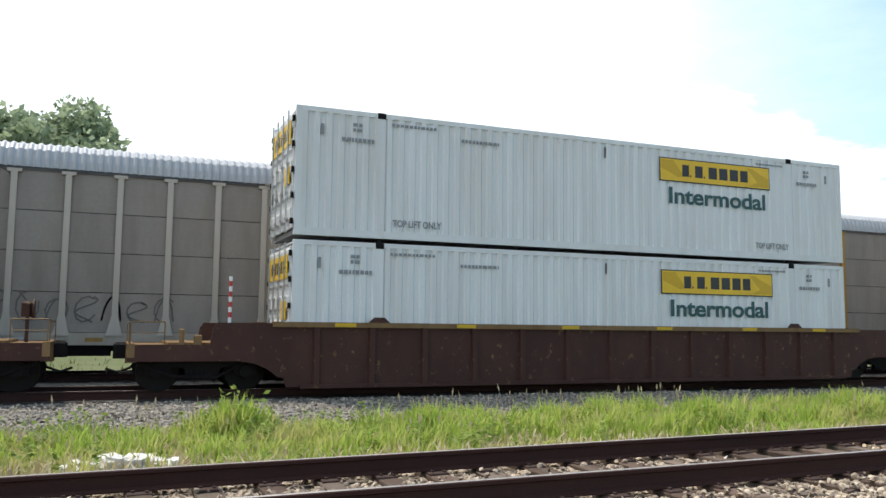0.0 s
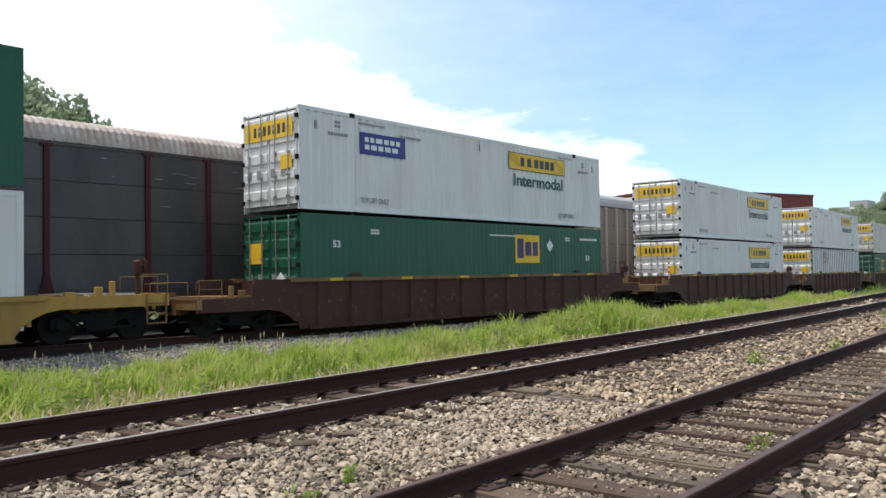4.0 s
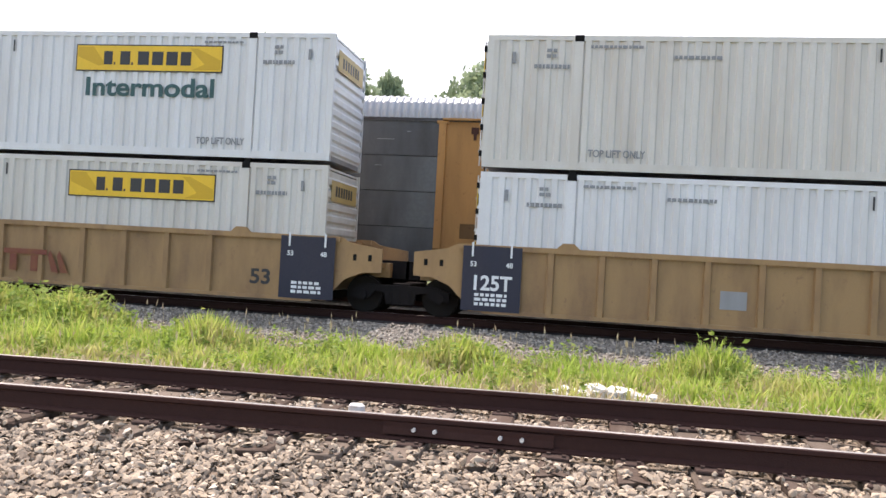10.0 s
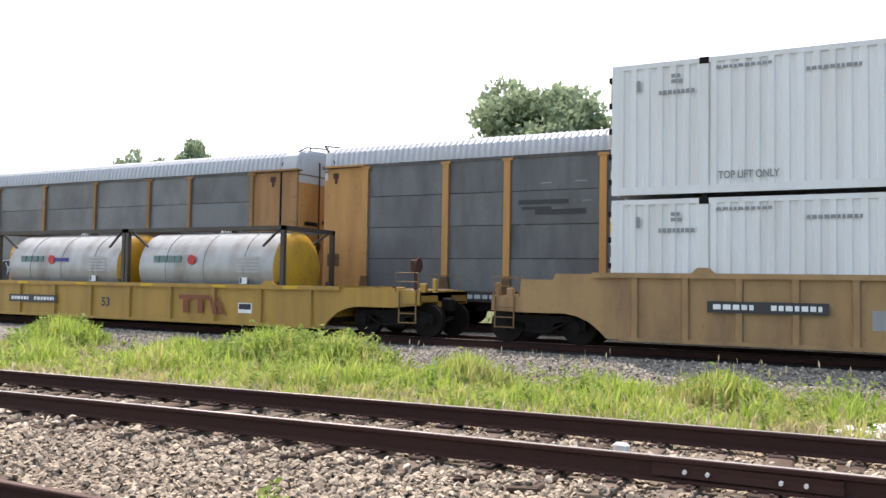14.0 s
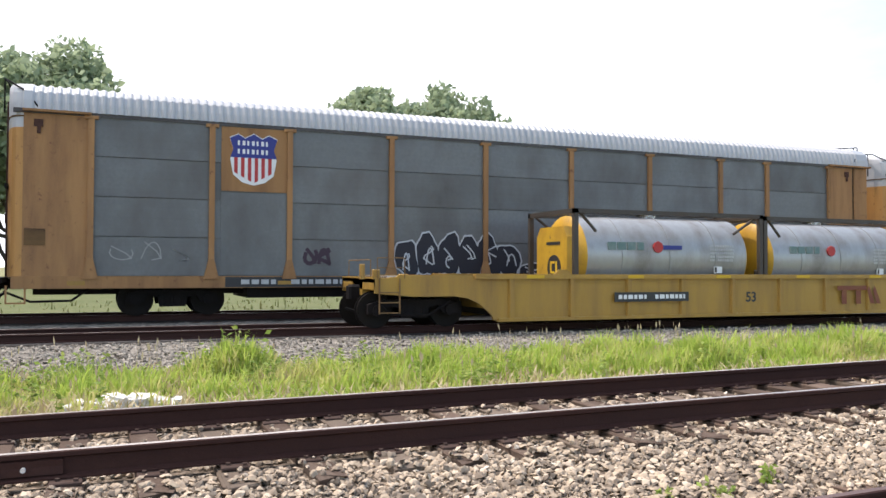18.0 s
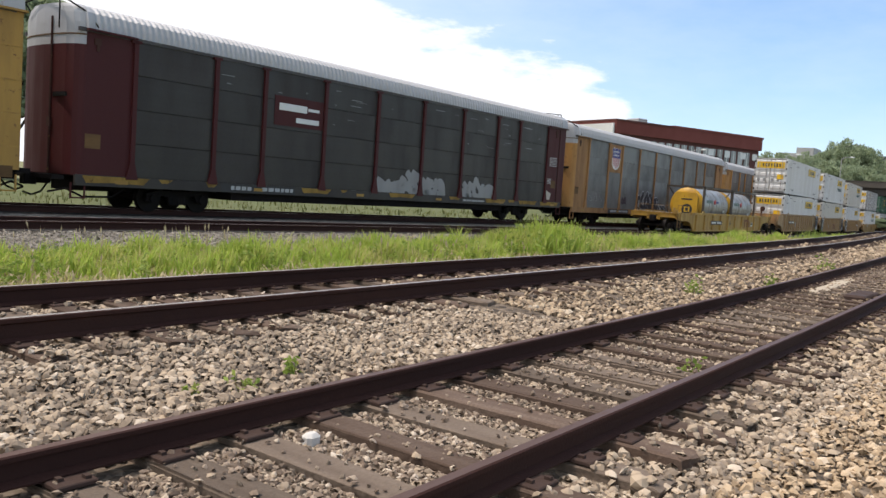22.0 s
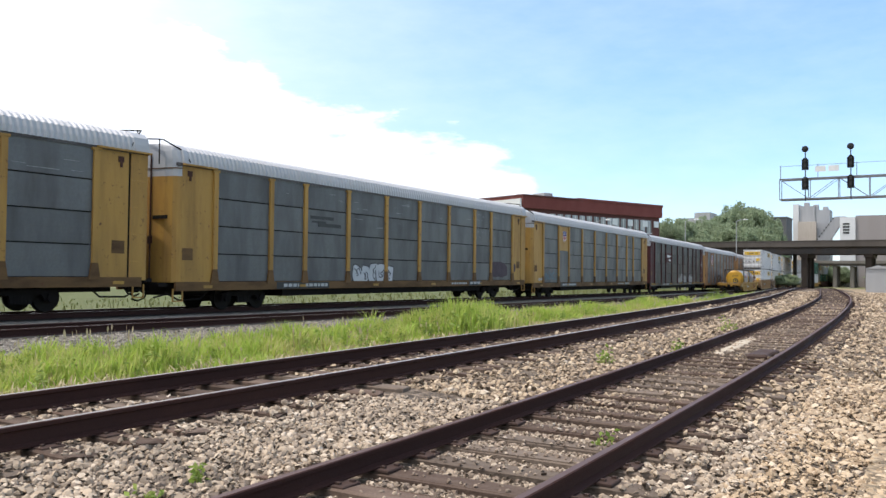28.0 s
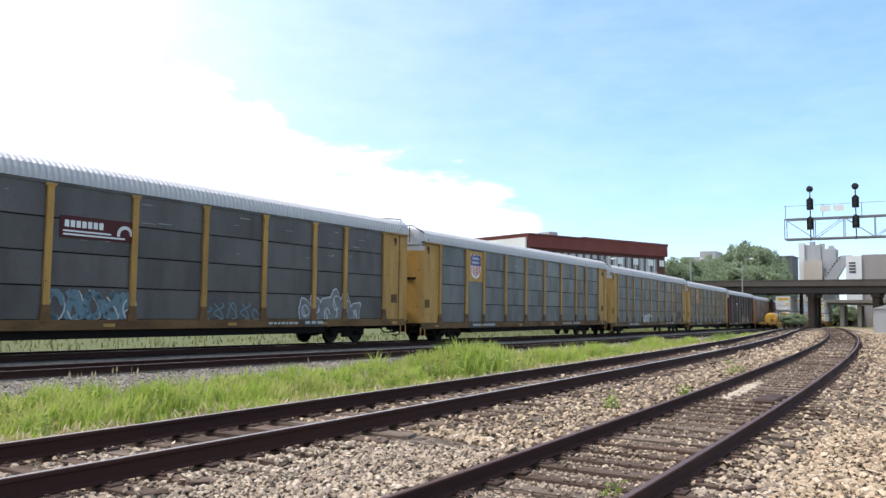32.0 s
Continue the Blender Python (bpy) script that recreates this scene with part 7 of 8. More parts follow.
def brick_building():
    (xa, ya), (xb, yb) = polar(63.95, 132), polar(73.2, 157)
    an = math.atan2(yb - ya, xb - xa)
    L = math.hypot(xb - xa, yb - ya)
    t = thing("brick_building", "red brick commercial building with a flat parapet and pale windows", "building", m=Matrix.Translation((xa, ya, -1.0)) @ Matrix.Rotation(an, 4, "Z"))
    H = 15.0
    part("side_wall", Shape().box(-0.7, -0.2, 0, -0.45, 22.6, H - 0.7), "pale", t, "pale rendered side wall")
    part("wall", Shape().box(0, 0, 0, L, 22, H - 2.2), "brick_d", t, "dark red brick wall")
    part("parapet", Shape().box(-0.3, -0.4, H - 2.2, L + 0.3, 22.3, H - 0.25).box(L * 0.36, -0.5, H - 0.25, L + 0.4, 22, H + 0.15), "brick", t, "bright red parapet band")
    part("coping", Shape().box(-0.4, -0.55, H - 0.25, L * 0.36, 22.4, H), "brick_d", t)
    for k in range(15):
        x = 6 + k * (L - 8) / 15
        for row in range(2):
            z = H - 5.1 - row * 4.2
            w = part("window", Shape().box(x, -0.12, z, x + 1.25, 0.02, z + 2.3), "glass", t, "pale window pane")
            part("window_frame", Shape().box(x - 0.1, -0.2, z - 0.14, x + 1.35, 0.0, z - 0.02).box(x + 0.57, -0.16, z, x + 0.67, -0.1, z + 2.3), "mark_w", w)
    for k in (0.62, 0.74, 0.86, 0.95):
        part("window_board", Shape().box(L * k, -0.14, H - 4.0, L * k + 1.3, -0.10, H - 2.9), "mark_w", t)
    part("roof_unit", Shape().cbox(L * 0.28, 5, H, L * 0.34, 8, H + 1.3, 0.1), "greyc", t)


brick_building()


def bridge():
    t = thing("road_bridge", "weathered road bridge of dark girders on dark piers over the tracks", "bridge", kind="structure")
    x0, x1 = 173.0, 184.0
    part("deck", Shape().box(x0 - 0.6, -60, 6.85, x1 + 0.6, 66, 7.2), "deck", t)
    for x in (x0, (x0 + x1) / 2, x1):
        part("girder", Shape().box(x - 0.2, -60, 5.75, x + 0.2, 64, 6.85).box(x - 0.4, -60, 5.62, x + 0.4, 64, 5.75), "girder", t, "dark steel girder")
    rib = Shape().box(-0.10, -0.05, 5.75, 0.0, 0.05, 6.85).mesh("stiffener", "girder")
    for k in range(42):
        part("stiffener", rib, None, t).location = (x0 - 0.2, -18 + k * 2.0, 0)
    part("parapet", Shape().box(x0 - 0.75, -60, 7.0, x0 - 0.5, 66, 8.1), "concrete_d", t, "grimy brown parapet")
    part("coping", Shape().box(x0 - 0.82, -60, 8.1, x0 - 0.42, 66, 8.22), "concrete_d", t)
    for y in (12.6, 23.8, 42.5):
        for x in (x0 + 0.8, (x0 + x1) / 2, x1 - 0.8):
            part("pier", Shape().cbox(x - 0.55, y - 0.55, -3, x + 0.55, y + 0.55, 5.0, 0.08), "deck", t, "pier with cut corners, darkened for the shade under the bridge")
        part("pier_cap", Shape().box(x0 - 0.2, y - 0.75, 4.95, x1 + 0.2, y + 0.75, 5.62), "deck", t)
    for y in (25.3, 26.9):
        part("pier", Shape().cbox(x1 - 1.4, y - 0.35, -3, x1 - 0.6, y + 0.35, 5.62, 0.06), "concrete", t, "slim pale concrete pier")
    part("abutment", Shape().box(x0 - 1, 48, -3, x1 + 1, 64, 6.85), "deck", t)
    part("abutment", Shape().box(x0 - 1, -40, -3, x1 + 1, -16, 6.85), "concrete", t)
    b = thing("road_bridge", "second lower bridge further down the line, pale and hazy", "bridge", kind="structure")
    part("deck", Shape().box(238, -60, 4.75, 248, 90, 5.5), "concrete", b)
    part("girder", Shape().box(238.4, -60, 4.1, 238.8, 90, 4.75), "concrete_d", b)
    for y in (17.0, 21.2, 25.3, 29.6, 33.5):
        for x in (239.5, 246.5):
            part("pier", Shape().cbox(x - 0.5, y - 0.5, -3, x + 0.5, y + 0.5, 4.1, 0.1), "concrete", b, "pale concrete pier")


bridge()


def signal_bridge():
    """Grey lattice arm over the near tracks with two tall black signal heads."""
    t = thing("signal_gantry", "grey lattice signal arm over the tracks with two black signal heads", "signal gantry")
    X, z0, z1 = 75.0, 7.75, 9.45
    ya, yb = -6.0, 12.15
    for x in (X - 0.55, X + 0.55):
        s = Shape()
        for z in (z0, z1):
            s.box(x - 0.055, ya, z - 0.055, x + 0.055, yb, z + 0.055)
        n = 8
        for k in range(n + 1):
            y = ya + (yb - ya) * k / n
            s.box(x - 0.03, y - 0.03, z0, x + 0.03, y + 0.03, z1)
            if k < n:
                y2 = ya + (yb - ya) * (k + 1) / n
                s.rod((x, y, z0 if k % 2 else z1), (x, y2, z1 if k % 2 else z0), 0.026, 5)
        part("truss", s, "gantry", t, "grey painted lattice truss")
    part("walkway", Shape().box(X - 0.6, ya, z0 - 0.07, X + 0.6, yb, z0 - 0.02), "gantry", t)
    s = Shape()
    for k in range(7):
        y = yb - 0.1 - k * 2.9
        s.box(X - 0.62, y - 0.025, z1, X - 0.57, y + 0.025, z1 + 1.15)
    s.box(X - 0.61, ya, z1 + 1.08, X - 0.585, yb, z1 + 1.11)
    part("hand_rail", s, "gantry", t)
    for y in (-5.6, -4.8):
        part("mast", Shape().rod((X, y, -1.0), (X, y, z1), 0.16, 10), "gantry", t)
    for y in (8.55, 7.55):
        part("number_board", Shape().box(X - 0.66, y, z1 + 0.5, X - 0.62, y + 0.8, z1 + 0.98), "mark_w", t, "pale sign board")
    for y in (10.11, 6.68):
        h = part("signal_head", Shape().cbox(X - 0.80, y - 0.26, z1 + 0.70, X - 0.62, y + 0.26, z1 + 1.72, 0.17), "lens", t, "tall black signal head")
        part("lower_signal_head", Shape().cbox(X - 0.80, y - 0.26, z1 - 0.98, X - 0.62, y + 0.26, z1 + 0.12, 0.17), "lens", t, "tall black signal head")
        part("target", Shape().rod((X - 0.75, y, z1 + 2.45), (X - 0.68, y, z1 + 2.45), 0.27, 16), "lens", h, "round black signal target")
        part("pole", Shape().rod((X - 0.60, y, z0 - 0.2), (X - 0.60, y, z1 + 2.45), 0.045, 8), "lens", h)
        for z in (z1 + 2.45, z1 + 1.45, z1 + 1.0, z1 - 0.2, z1 - 0.65):
            part("hood", Shape().rod((X - 0.98, y, z + 0.02), (X - 0.74, y, z), 0.11, 10), "lens", h)


signal_bridge()


def factory():
    t = thing("industrial_tower", "tall pale industrial tower with a sloping conveyor", "building")
    x = 266.0
    part("tower", Shape().box(x, 38.0, -2, x + 9, 39.6, 23.0), "pale", t, "white tower edge")
    part("tower", Shape().box(x + 0.6, 33.6, -2, x + 9, 38.0, 22.4).box(x + 1, 29.6, -2, x + 8, 33.6, 21.2), "greyc", t, "grey tower block")
    part("annex", Shape().box(x - 1.5, 33.0, -2, x + 0.5, 38.0, 17.6), "tan_light", t, "pale lower annex")
    for k in range(3):
        part("roof_unit", Shape().cbox(x + 2, 30.2 + k * 2.6, 21.2, x + 4, 31.6 + k * 2.6, 22.2 + 0.7 * k, 0.1), "greyc", t)
    part("conveyor", Shape().prism([(33.2, 11.0), (27.8, 18.7), (24.7, 18.7), (29.3, 11.0)], "x", 261.5, 263.5), "greyc", t, "sloping grey conveyor housing")
    s = Shape()
    for k in range(9):
        a = (33.1 - k * 0.6, 11.1 + k * 0.855)
        s.box(261.35, a[0] - 0.35, a[1], 261.5, a[0] - 0.05, a[1] + 0.4)
    tagged(part("conveyor_windows", s, "gap", t), kind="stuff")
    b = thing("industrial_building", "pale block of a works building with dark window slots", "building")
    part("block", Shape().box(259.0, 22.1, -2, 268, 26.1, 18.3), "pale", b, "white front")
    part("side_block", Shape().box(259.6, 4.0, -2, 270, 22.1, 18.7), "works", b, "brownish grey long side")
    for k in range(4):
        part("window", Shape().box(258.9, 23.6, 13.6 + k * 0.85, 259.0, 25.3, 14.0 + k * 0.85), "gap", b)
    c = thing("apartment_block", "dark flat-roofed block behind the trees", "building")
    part("block", Shape().box(246, 38.3, -2, 256, 43.2, 17.7), "works_d", c)
    part("parapet", Shape().box(245.8, 38.1, 17.7, 256.2, 43.4, 18.0), "works_d", c)
    c = thing("apartment_block", "dark flat roof standing above the tree crowns", "building")
    part("block", Shape().box(252, 48.6, -2, 262, 53.5, 21.4), "works_d", c)
    d = thing("apartment_block", "grey roof house above the tree line", "building")
    part("block", Shape().box(290, 69.8, -2, 300, 75.2, 23.2).box(291, 75.2, -2, 300, 82, 21.4), "greyc", d)
    k = thing("equipment_cabinet", "grey metal signal equipment cabinet beside the line", "cabinet")
    x6, y6 = polar(86.1, 92)
    part("body", Shape().cbox(x6, y6 - 1.5, -0.6, x6 + 2, y6 + 0.7, 2.05, 0.05), "greyc", k)
    part("roof", Shape().prism([(y6 - 1.6, 2.05), (y6 + 0.8, 2.05), (y6 - 0.4, 2.4)], "x", x6 - 0.1, x6 + 2.1), "greyc", k)
    for bearing, d2 in ((69.0, 118), (74.87, 130), (78.1, 160)):
        px, py = polar(bearing, d2)
        q = thing("street_lamp", "slim grey street lamp on a tall pole", "street lamp", "street lamps beyond the tracks")
        hz = 1.3 + d2 * 0.062
        part("pole", Shape().rod((px, py, -1), (px, py, hz), 0.09, 6, 0.06), "greyc", q)
        part("lamp_arm", Shape().path([(px, py, hz), (px + 0.5, py - 0.6, hz + 0.35), (px + 1.0, py - 1.3, hz + 0.4)], 0.05), "greyc", q)
        part("lamp_head", Shape().cbox(px + 0.7, py - 1.8, hz + 0.3, px + 1.2, py - 1.1, hz + 0.48, 0.05), "silver", q)


factory()


# ---- trees ----
def tree_meshes(seed, height, spread, leaves, leaf):
    """Trunk and limbs, and a crown of leaf sprays gathered in many uneven clumps."""
    r = random.Random(seed)
    wood = Shape()
    pts = [Vector((0, 0, -0.5))]
    for k in range(4):
        pts.append(pts[-1] + Vector((r.uniform(-0.3, 0.3), r.uniform(-0.3, 0.3), height * 0.17)))
    for k in range(4):
        wood.rod(pts[k], pts[k + 1], 0.028 * height * (1 - k * 0.2), 8, 0.028 * height * (0.8 - k * 0.2))
    tips, rads = [], []
    for k in range(130):
        an, el = r.uniform(0, 6.283), math.asin(r.uniform(-0.35, 1.0))
        q = r.uniform(0.35, 1.0) ** 0.5
        bulge = 0.93 + 0.07 * math.sin(3 * an + seed) * math.cos(2 * el)
        tip = Vector((math.cos(an) * math.cos(el) * spread * q * bulge, math.sin(an) * math.cos(el) * spread * q * bulge, height * 0.58 + math.sin(el) * height * 0.40 * q * bulge))
        tips.append(tip)
        rads.append(spread * r.uniform(0.20, 0.36) * (1.15 - 0.45 * q))
        if k % 3 == 0:
            b = pts[1].lerp(pts[4], r.random())
            mid = b.lerp(tip, 0.5) + Vector((0, 0, -0.06 * height))
            wood.rod(b, mid, 0.010 * height, 5, 0.006 * height)
            wood.rod(mid, tip, 0.006 * height, 5, 0.002 * height)
    r2 = np.random.default_rng(seed)
    tp, rad = np.array(tips), np.array(rads)
    ci = r2.choice(len(tp), leaves, p=rad ** 2 / (rad ** 2).sum())
    off = r2.normal(size=(leaves, 3))
    off /= np.linalg.norm(off, axis=1)[:, None]
    off *= (rad[ci] * r2.uniform(0.2, 1.0, leaves) ** 0.5 * r2.uniform(0.8, 1.2, leaves))[:, None] * np.array([1, 1, 0.8])
    c = tp[ci] + off
    u = r2.normal(size=(leaves, 3))
    u /= np.linalg.norm(u, axis=1)[:, None]
    w = np.cross(u, r2.normal(size=(leaves, 3)))
    w /= np.linalg.norm(w, axis=1)[:, None]
    s = leaf * r2.uniform(0.5, 1.3, leaves)[:, None]
    P = np.stack([c - u * s, c + w * s * 0.6, c + u * s, c - w * s * 0.6], 1).reshape(-1, 3)
    F = np.arange(leaves * 4).reshape(-1, 4)
    return wood.mesh("trunk", "bark"), array_mesh("crown", P, F, "leaf")


TREES = [tree_meshes(k, h, s, n, lf) for k, (h, s, n, lf) in enumerate(((17, 6.2, 30000, 0.25), (16, 5.0, 25000, 0.24), (14, 5.5, 25000, 0.24)))]


def tree(kind, bearing, d, top, width, label, turn=0.0, sink=0.2):
    x, y = polar(bearing, d)
    t = thing("tree", label, "tree", "trees beyond the tracks")
    wood, crown = TREES[kind]
    part("trunk", wood, None, t)
    c = part("crown", crown, None, t, "leafy green crown")
    pts = np.array([v.co for v in crown.vertices])
    hz, wx = np.percentile(pts[:, 2], 99.8), np.percentile(np.abs(pts[:, 0]), 94)
    width *= 1.12
    base = -0.6 - sink * top
    t.matrix_world = Matrix.Translation((x, y, base)) @ Matrix.Rotation(turn, 4, "Z") @ Matrix.Diagonal((width / wx, width / wx, (top - base) / hz, 1))
    return t


for i, (kind, b, d, el, w) in enumerate(((0, -20.6, 78, 13.6, 6.6), (1, -14.4, 92, 12.3, 2.4), (0, -4.6, 74, 13.6, 6.7), (2, -8.8, 80, 13.0, 3.4), (1, 17.2, 80, 12.15, 5.6), (2, 23.2, 84, 12.0, 5.6), (1, 22.2, 86, 12.1, 3.0),
                                       (1, -44.2, 105, 9.1, 3.0), (2, -48.5, 112, 8.1, 3.2), (1, -46.5, 118, 7.8, 2.2))):
    tree(kind, b, d, 1.2 + d * math.tan(radians(el)), w, "broadleaf tree in full green leaf standing beyond the tracks", i * 1.3)
for i, (b, d, el, w) in enumerate(((73.7, 200, 3.6, 4.5), (74.7, 205, 3.7, 4.5), (75.6, 212, 3.75, 4.5), (76.4, 216, 3.6, 4.5), (77.2, 220, 3.95, 4.5), (77.9, 225, 4.4, 5), (78.7, 228, 4.6, 5), (79.3, 230, 4.35, 4.5), (79.9, 232, 3.95, 3.8), (80.4, 235, 3.6, 2.4), (74.3, 202, 2.9, 4.5), (76.1, 206, 3.0, 5), (78.0, 210, 3.3, 5.5), (79.4, 214, 3.1, 4.5))):
    tree(i % 3, b, d, 1.2 + d * math.tan(radians(el)), w, "bushy green tree on the rise behind the bridge", i * 0.9, 0.45)

for i, (b, d, top, w) in enumerate(((81.2, 168, 1.6, 1.8), (83.0, 262, 4.4, 3), (83.6, 268, 4.9, 3), (84.2, 258, 4.2, 3), (80.6, 158, 1.3, 1.6), (87.6, 255, 4.4, 6), (88.6, 240, 4.8, 6))):
    tree(i % 3, b, d, top, w, "low green bush beside the line beyond the bridge", i * 1.1, 0.8)


# ---- the trains ----
C_CARS = [
    # centre of the well at 0 s, car, lower box, upper box
    (119.2 + 8.075, "b", ("jb", False), ("jb", False)),
    (95.7 + 8.075, "b", ("jb", True), ("cream", False)),
    (72.2 + 8.075, "b", ("emp", False), ("emp", False)),
    (48.8 + 8.075, "b", ("emp", False), ("cream", False)),
    (25.4 + 8.075, "b", ("post", False), ("jb", True)),
    (2.1 + 8.075, "b", ("jb", True), ("jb", True)),
    (-22.0 + 8.075, "b", ("emp", True), ("jb", True)),
    (-45.45 + 8.075, "y", ("plate", False), ("emp", False)),
    (-69.22 + 8.075, "s", ("jb", True), ("post", False)),
    (-93.0 + 8.075, "r1", ("jb", False), ("cream", True)),
    (-112.62 + 8.075, "r2", ("cream", False), ("jb", True)),
    (-132.0 + 8.075, "r3", ("jb", False), ("jb", False)),
]
BOX_LABEL = {"jb": "white corrugated container with a yellow name panel", "cream": "off-white corrugated container with a yellow name panel", "emp": "dark green container with a yellow square panel",
             "post": "white sheet-sided container with grey upright posts", "plate": "smooth white container with a yellow name panel"}
BOXES = {}


def boxed(style, word, pos, seed):
    lab = BOX_LABEL[style] + (", stacked on another" if pos else ", in a well car")
    if (style, word) not in BOXES:
        BOXES[style, word] = container(style, lab, word, seed=seed)
        return BOXES[style, word]
    return tagged(copy_thing(BOXES[style, word], Matrix()), lab)


RUNNERS_C, RUNNERS_D = [], []
CARS = {}
for i, (xc, kind, low, up) in enumerate(C_CARS):
    if kind == "b" and "b" in CARS:
        car = copy_thing(CARS["b"], Matrix())
    elif kind == "b":
        car = CARS["b"] = well_car("brown", "rust-brown well car with sunlit edges painted tan-yellow", 1.46, 0.08, ribs=13, shoulder=(1.55, 0.10, 1.62), walk_z=0.98, arch_z=0.64, ladder=False, seed=1)
    elif kind == "y":
        car = well_car("ttx", "yellow well car with a low sill and a black number board", 1.08, 0.16, ribs=10, mark=2.9, number=-5.0, x53=-0.8, foot=-0.24, shoulder=(1.2, 0.0, 1.3), walk_z=1.05, arch_z=0.78, seed=2)
    elif kind == "s":
        car = well_car("ttx_worn", "smooth yellow well car with sloping ends and a red emblem", 1.26, 0.15, ribs=0, smooth=True, mark=1.7, number=-5.6, x53=6.7, shoulder=(1.35, 0.2, 2.3), walk_z=0.98, seed=3)
    elif kind == "r1":
        car = well_car("ttx_old", "faded yellow ribbed well unit of an articulated car", 1.66, 0.22, ribs=15, left=1.72, right=4.03, dark=(-7.7,), number=3.5, board=1.8, x53=6.5, seed=4)
    elif kind == "r2":
        car = well_car("ttx_old", "faded yellow ribbed middle well unit with dark data panels", 1.66, 0.22, ribs=15, left=1.72, right=1.72, dark=(-7.7, 7.75), mark=0.1, x53=6.36, seed=5)
    else:
        car = well_car("ttx_old", "faded yellow ribbed end well unit with a dark data panel", 1.66, 0.22, ribs=15, left=3.6, right=1.72, dark=(7.75,), number=-6.0, x53=6.46, seed=6)
    if i == 5:
        pole = part("marker_pole", Shape().rod((-9.35, -1.15, 0.9), (-9.35, -1.15, 2.42), 0.035, 8), "mark_w", car, "red and white striped marker pole")
        for k in range(4):
            part("red_band", Shape().rod((-9.35, -1.15, 1.55 + 0.22 * k), (-9.35, -1.15, 1.66 + 0.22 * k), 0.039, 8), "logo_r", pole)
    RUNNERS_C.append((car, xc, 0.0))
    RUNNERS_C.append((boxed(*low, 0, i), xc, 0.38))
    upper = boxed(*up, 1, i + 20)
    RUNNERS_C.append((upper, xc, 3.38))
    for sx in (-6.095, 6.095):
        for sy in (-1.2, 1.2):
            part("stacking_cone", Shape().cbox(sx - 0.07, sy - 0.06, -0.108, sx + 0.07, sy + 0.06, 0.004, 0.01), "gap", upper)
    if i == 6:
        pan = part("blue_panel", Shape().box(-5.8, -HALF - 0.008, 1.75, -3.85, -HALF - 0.002, 2.40), "blue", upper, "blue name panel with white bars")
        bars("name_lettering", -5.6, -4.1, 1.85, 2.30, 2, -HALF - 0.008, "mark_w", pan, 3, 5)
tail = well_car("ttx", "bright yellow low-sided well car at the end of the train", 1.24, 0.16, ribs=10, left=3.6, right=3.5, mark=2.9, number=-4.65, x53=-0.38, base=0.45, foot=-0.1, shoulder=(2.3, 0.04, 2.5), walk_z=1.16, arch_z=0.74, seed=7)
RUNNERS_C.append((tail, -147.6, 0.0))
RUNNERS_C.append((tank_container("silver tank container with yellow ends in a dark steel cage", 1, True), -150.25, 0.45))
RUNNERS_C.append((tank_container("dull silver tank container in a dark steel cage", 2, False), -144.15, 0.45))

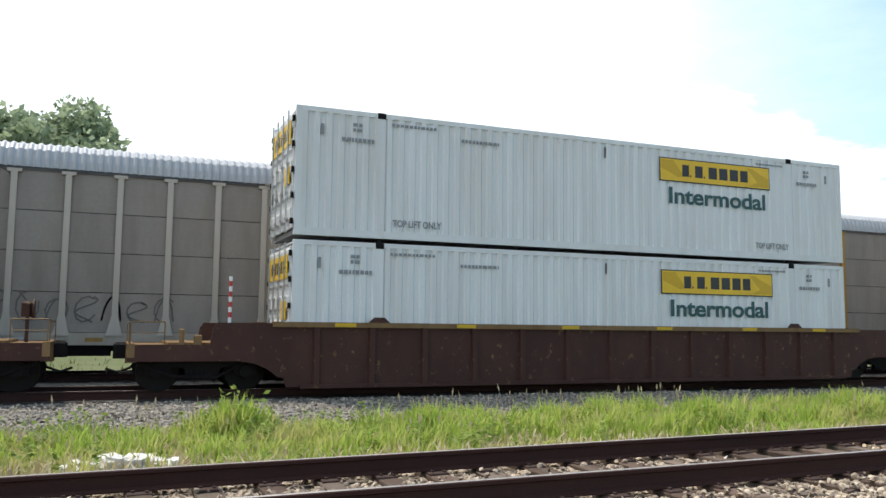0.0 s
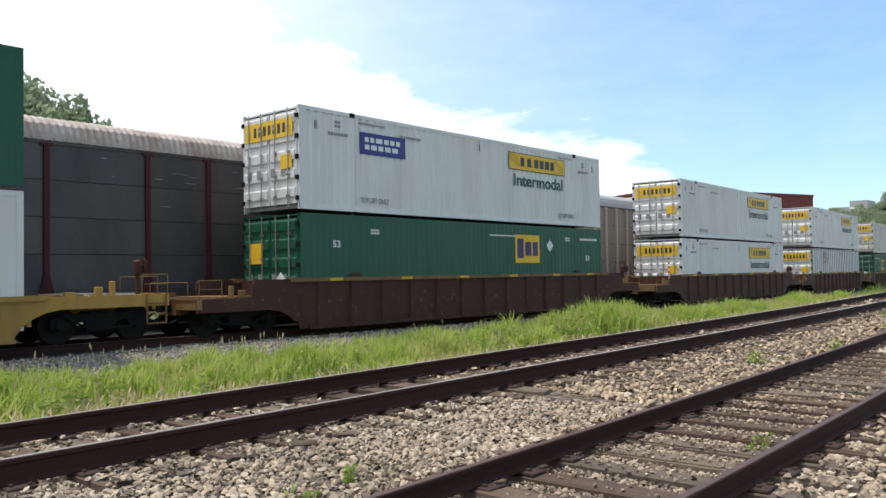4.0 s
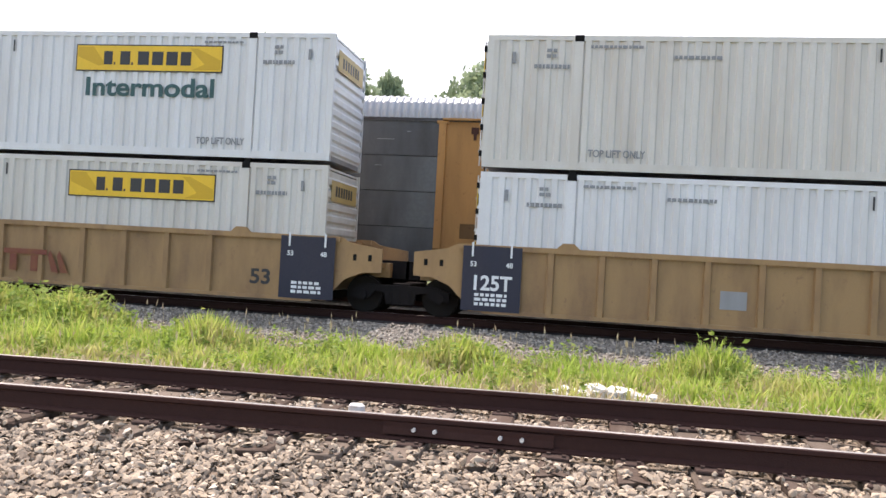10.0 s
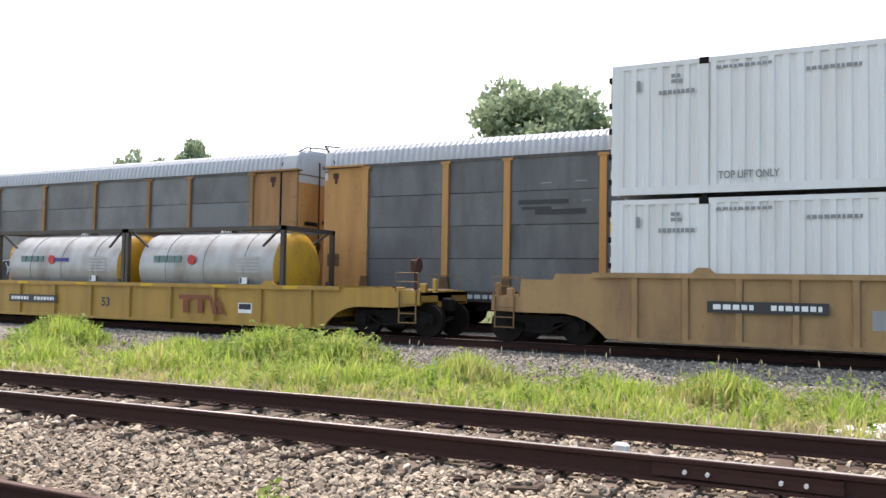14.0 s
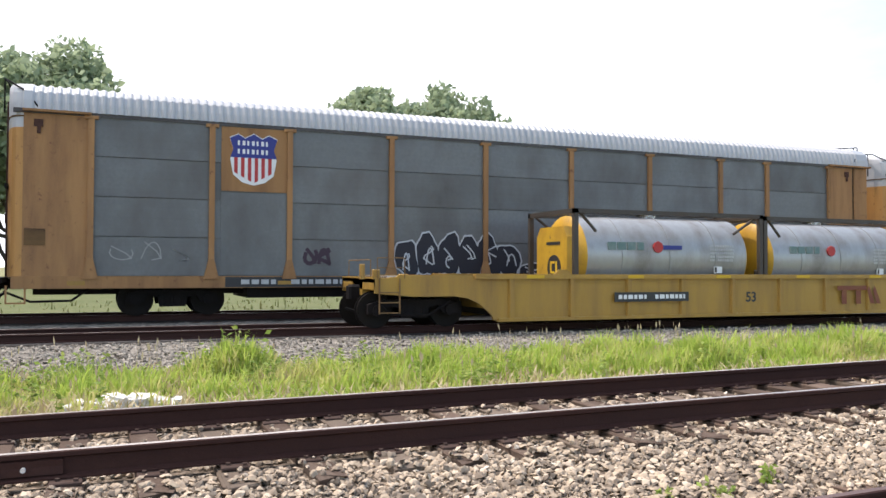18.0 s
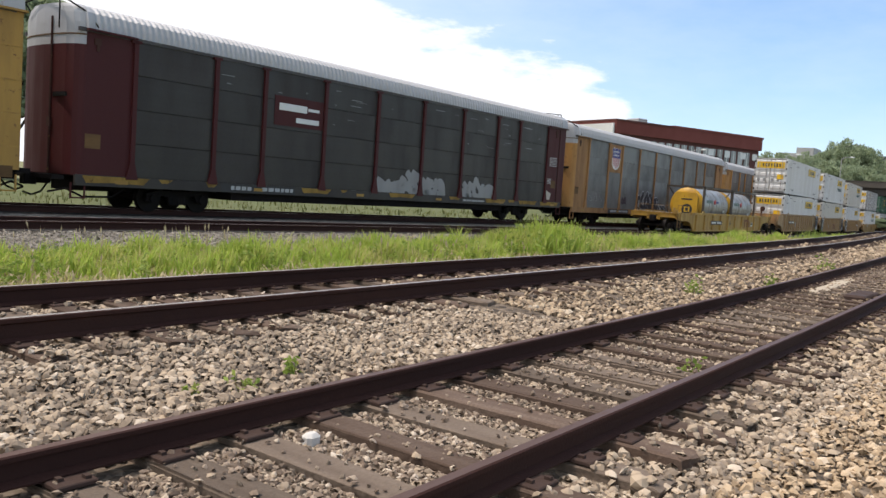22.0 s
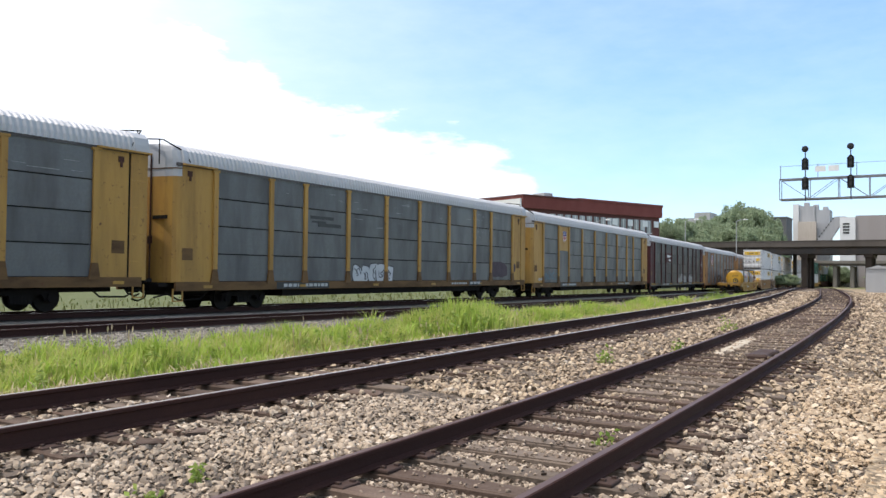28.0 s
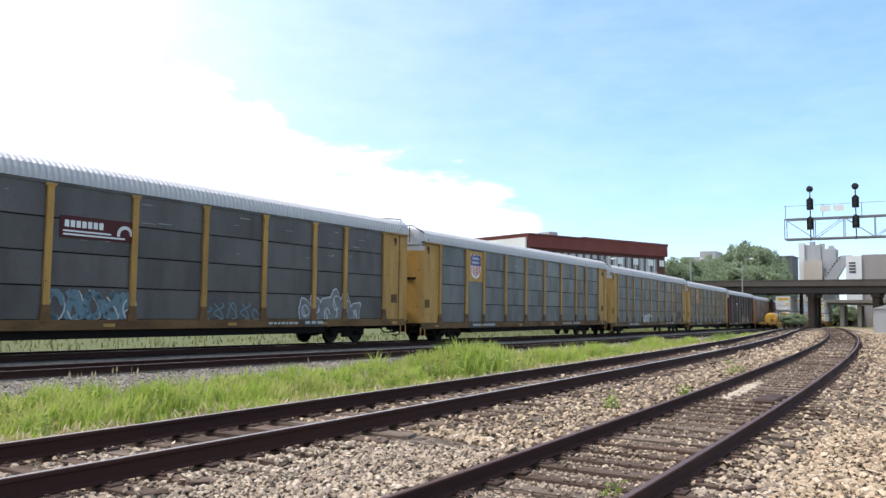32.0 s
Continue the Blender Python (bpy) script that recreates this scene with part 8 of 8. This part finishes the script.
RACKS = [
    # number ahead of the shield car, then colours
    (-9, "yellow", "galv", "orange", "roof", "grey car carrier with yellow posts", None, 0),
    (-8, "tan_light", "galv_tan", "tan", "roof", "tan weathered car carrier", None, 0),
    (-7, "yellow", "galv_tan", "orange", "roof", "weathered grey car carrier with yellow posts", None, 0),
    (-6, "tan_light", "galv_tan", "tan", "roof", "tan weathered car carrier with graffiti along its lower panels", None, 5),
    (-5, "red", "galv_dark", "red", "roof_rust", "dark grey car carrier with red posts and a rusted roof", None, 0),
    (-4, "yellow", "galv_dark", "yellow", "roof", "dark grey car carrier with yellow posts", None, 0),
    (-3, "red", "galv_mid", "red", "roof", "weathered grey car carrier with dark red posts", None, 0),
    (-2, "orange", "galv", "orange", "roof", "grey car carrier with orange end panels and rows of posts", None, 0),
    (-1, "orange", "galv", "orange", "roof", "grey car carrier with orange end panels and a faded emblem", "dark_bars", 0),
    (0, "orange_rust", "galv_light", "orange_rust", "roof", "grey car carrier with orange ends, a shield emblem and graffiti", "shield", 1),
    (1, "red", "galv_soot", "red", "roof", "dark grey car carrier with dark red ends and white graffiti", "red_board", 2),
    (2, "yellow", "galv", "yellow", "roof", "grey car carrier with golden yellow ends and a small shield emblem", "small_shield", 6),
    (3, "yellow", "galv", "yellow", "roof", "grey car carrier with golden yellow ends and a graffiti tag", "dark_bars", 7),
    (4, "yellow", "galv", "yellow", "roof", "grey car carrier with golden yellow ends and a shield emblem", "shield", 0),
    (5, "yellow", "galv_dark", "yellow", "roof", "dark grey car carrier with yellow posts, dark red emblem and graffiti", "brown_board", 4),
    (6, "yellow", "galv", "yellow", "roof", "grey car carrier with yellow posts and ends", None, 0),
]
RACK_X = [77.6, 48.8, 20.1, -8.15, -37.35, -65.5, -94.05, -122.2, -150.5, -179.2, -208.1, -237.2, -266.05, -294.85, -323.85, -352.7]
for k, post, panel, end, roof, label, emblem, graf in RACKS:
    sill = {"red": "galv_soot" if k == 1 else "galv_dark"}.get(end)
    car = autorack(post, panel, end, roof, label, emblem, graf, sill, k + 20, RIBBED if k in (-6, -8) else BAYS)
    RUNNERS_D.append((car, RACK_X[k + 9], 0.0))


SLACK = [(0, 1.55), (1, 1.62), (2, 1.5), (3, 0.85), (4, 0.3), (5, 0.03), (6, 0.0), (13.5, 0.0), (14.5, 0.4), (15.5, 0.75), (16, 0.68), (17, 1.05), (18, 1.15), (20, 0.95), (23, 0.3), (26, 0.05), (29, -0.8), (32, -2.6)]


def run_c(t):
    late = max(0.0, t - 18.0)
    return 9.05 * t + 0.9 * late + 0.02 * late ** 2 + float(np.interp(t, [p[0] for p in SLACK], [p[1] for p in SLACK]))


def run_d(t):
    return 10.6 * t + 0.011 * max(0.0, t - 16) ** 2


def on_track(x, yc, zr, lift):
    return Matrix.Translation((x, yc + bend(x, yc), zr(x) + lift)) @ Matrix.Rotation(math.atan(heading(x, yc)), 4, "Z")


def motions():
    """Both trains roll to the right along their tracks."""
    for ob, x, lift in RUNNERS_C:
        walk(ob, [(t, on_track(x + run_c(t), 19.05, z_c, lift)) for t in range(0, 33)])
    for ob, x, lift in RUNNERS_D:
        walk(ob, [(t, on_track(x + run_d(t), 23.30, z_d, lift)) for t in range(0, 33, 2)])


motions()
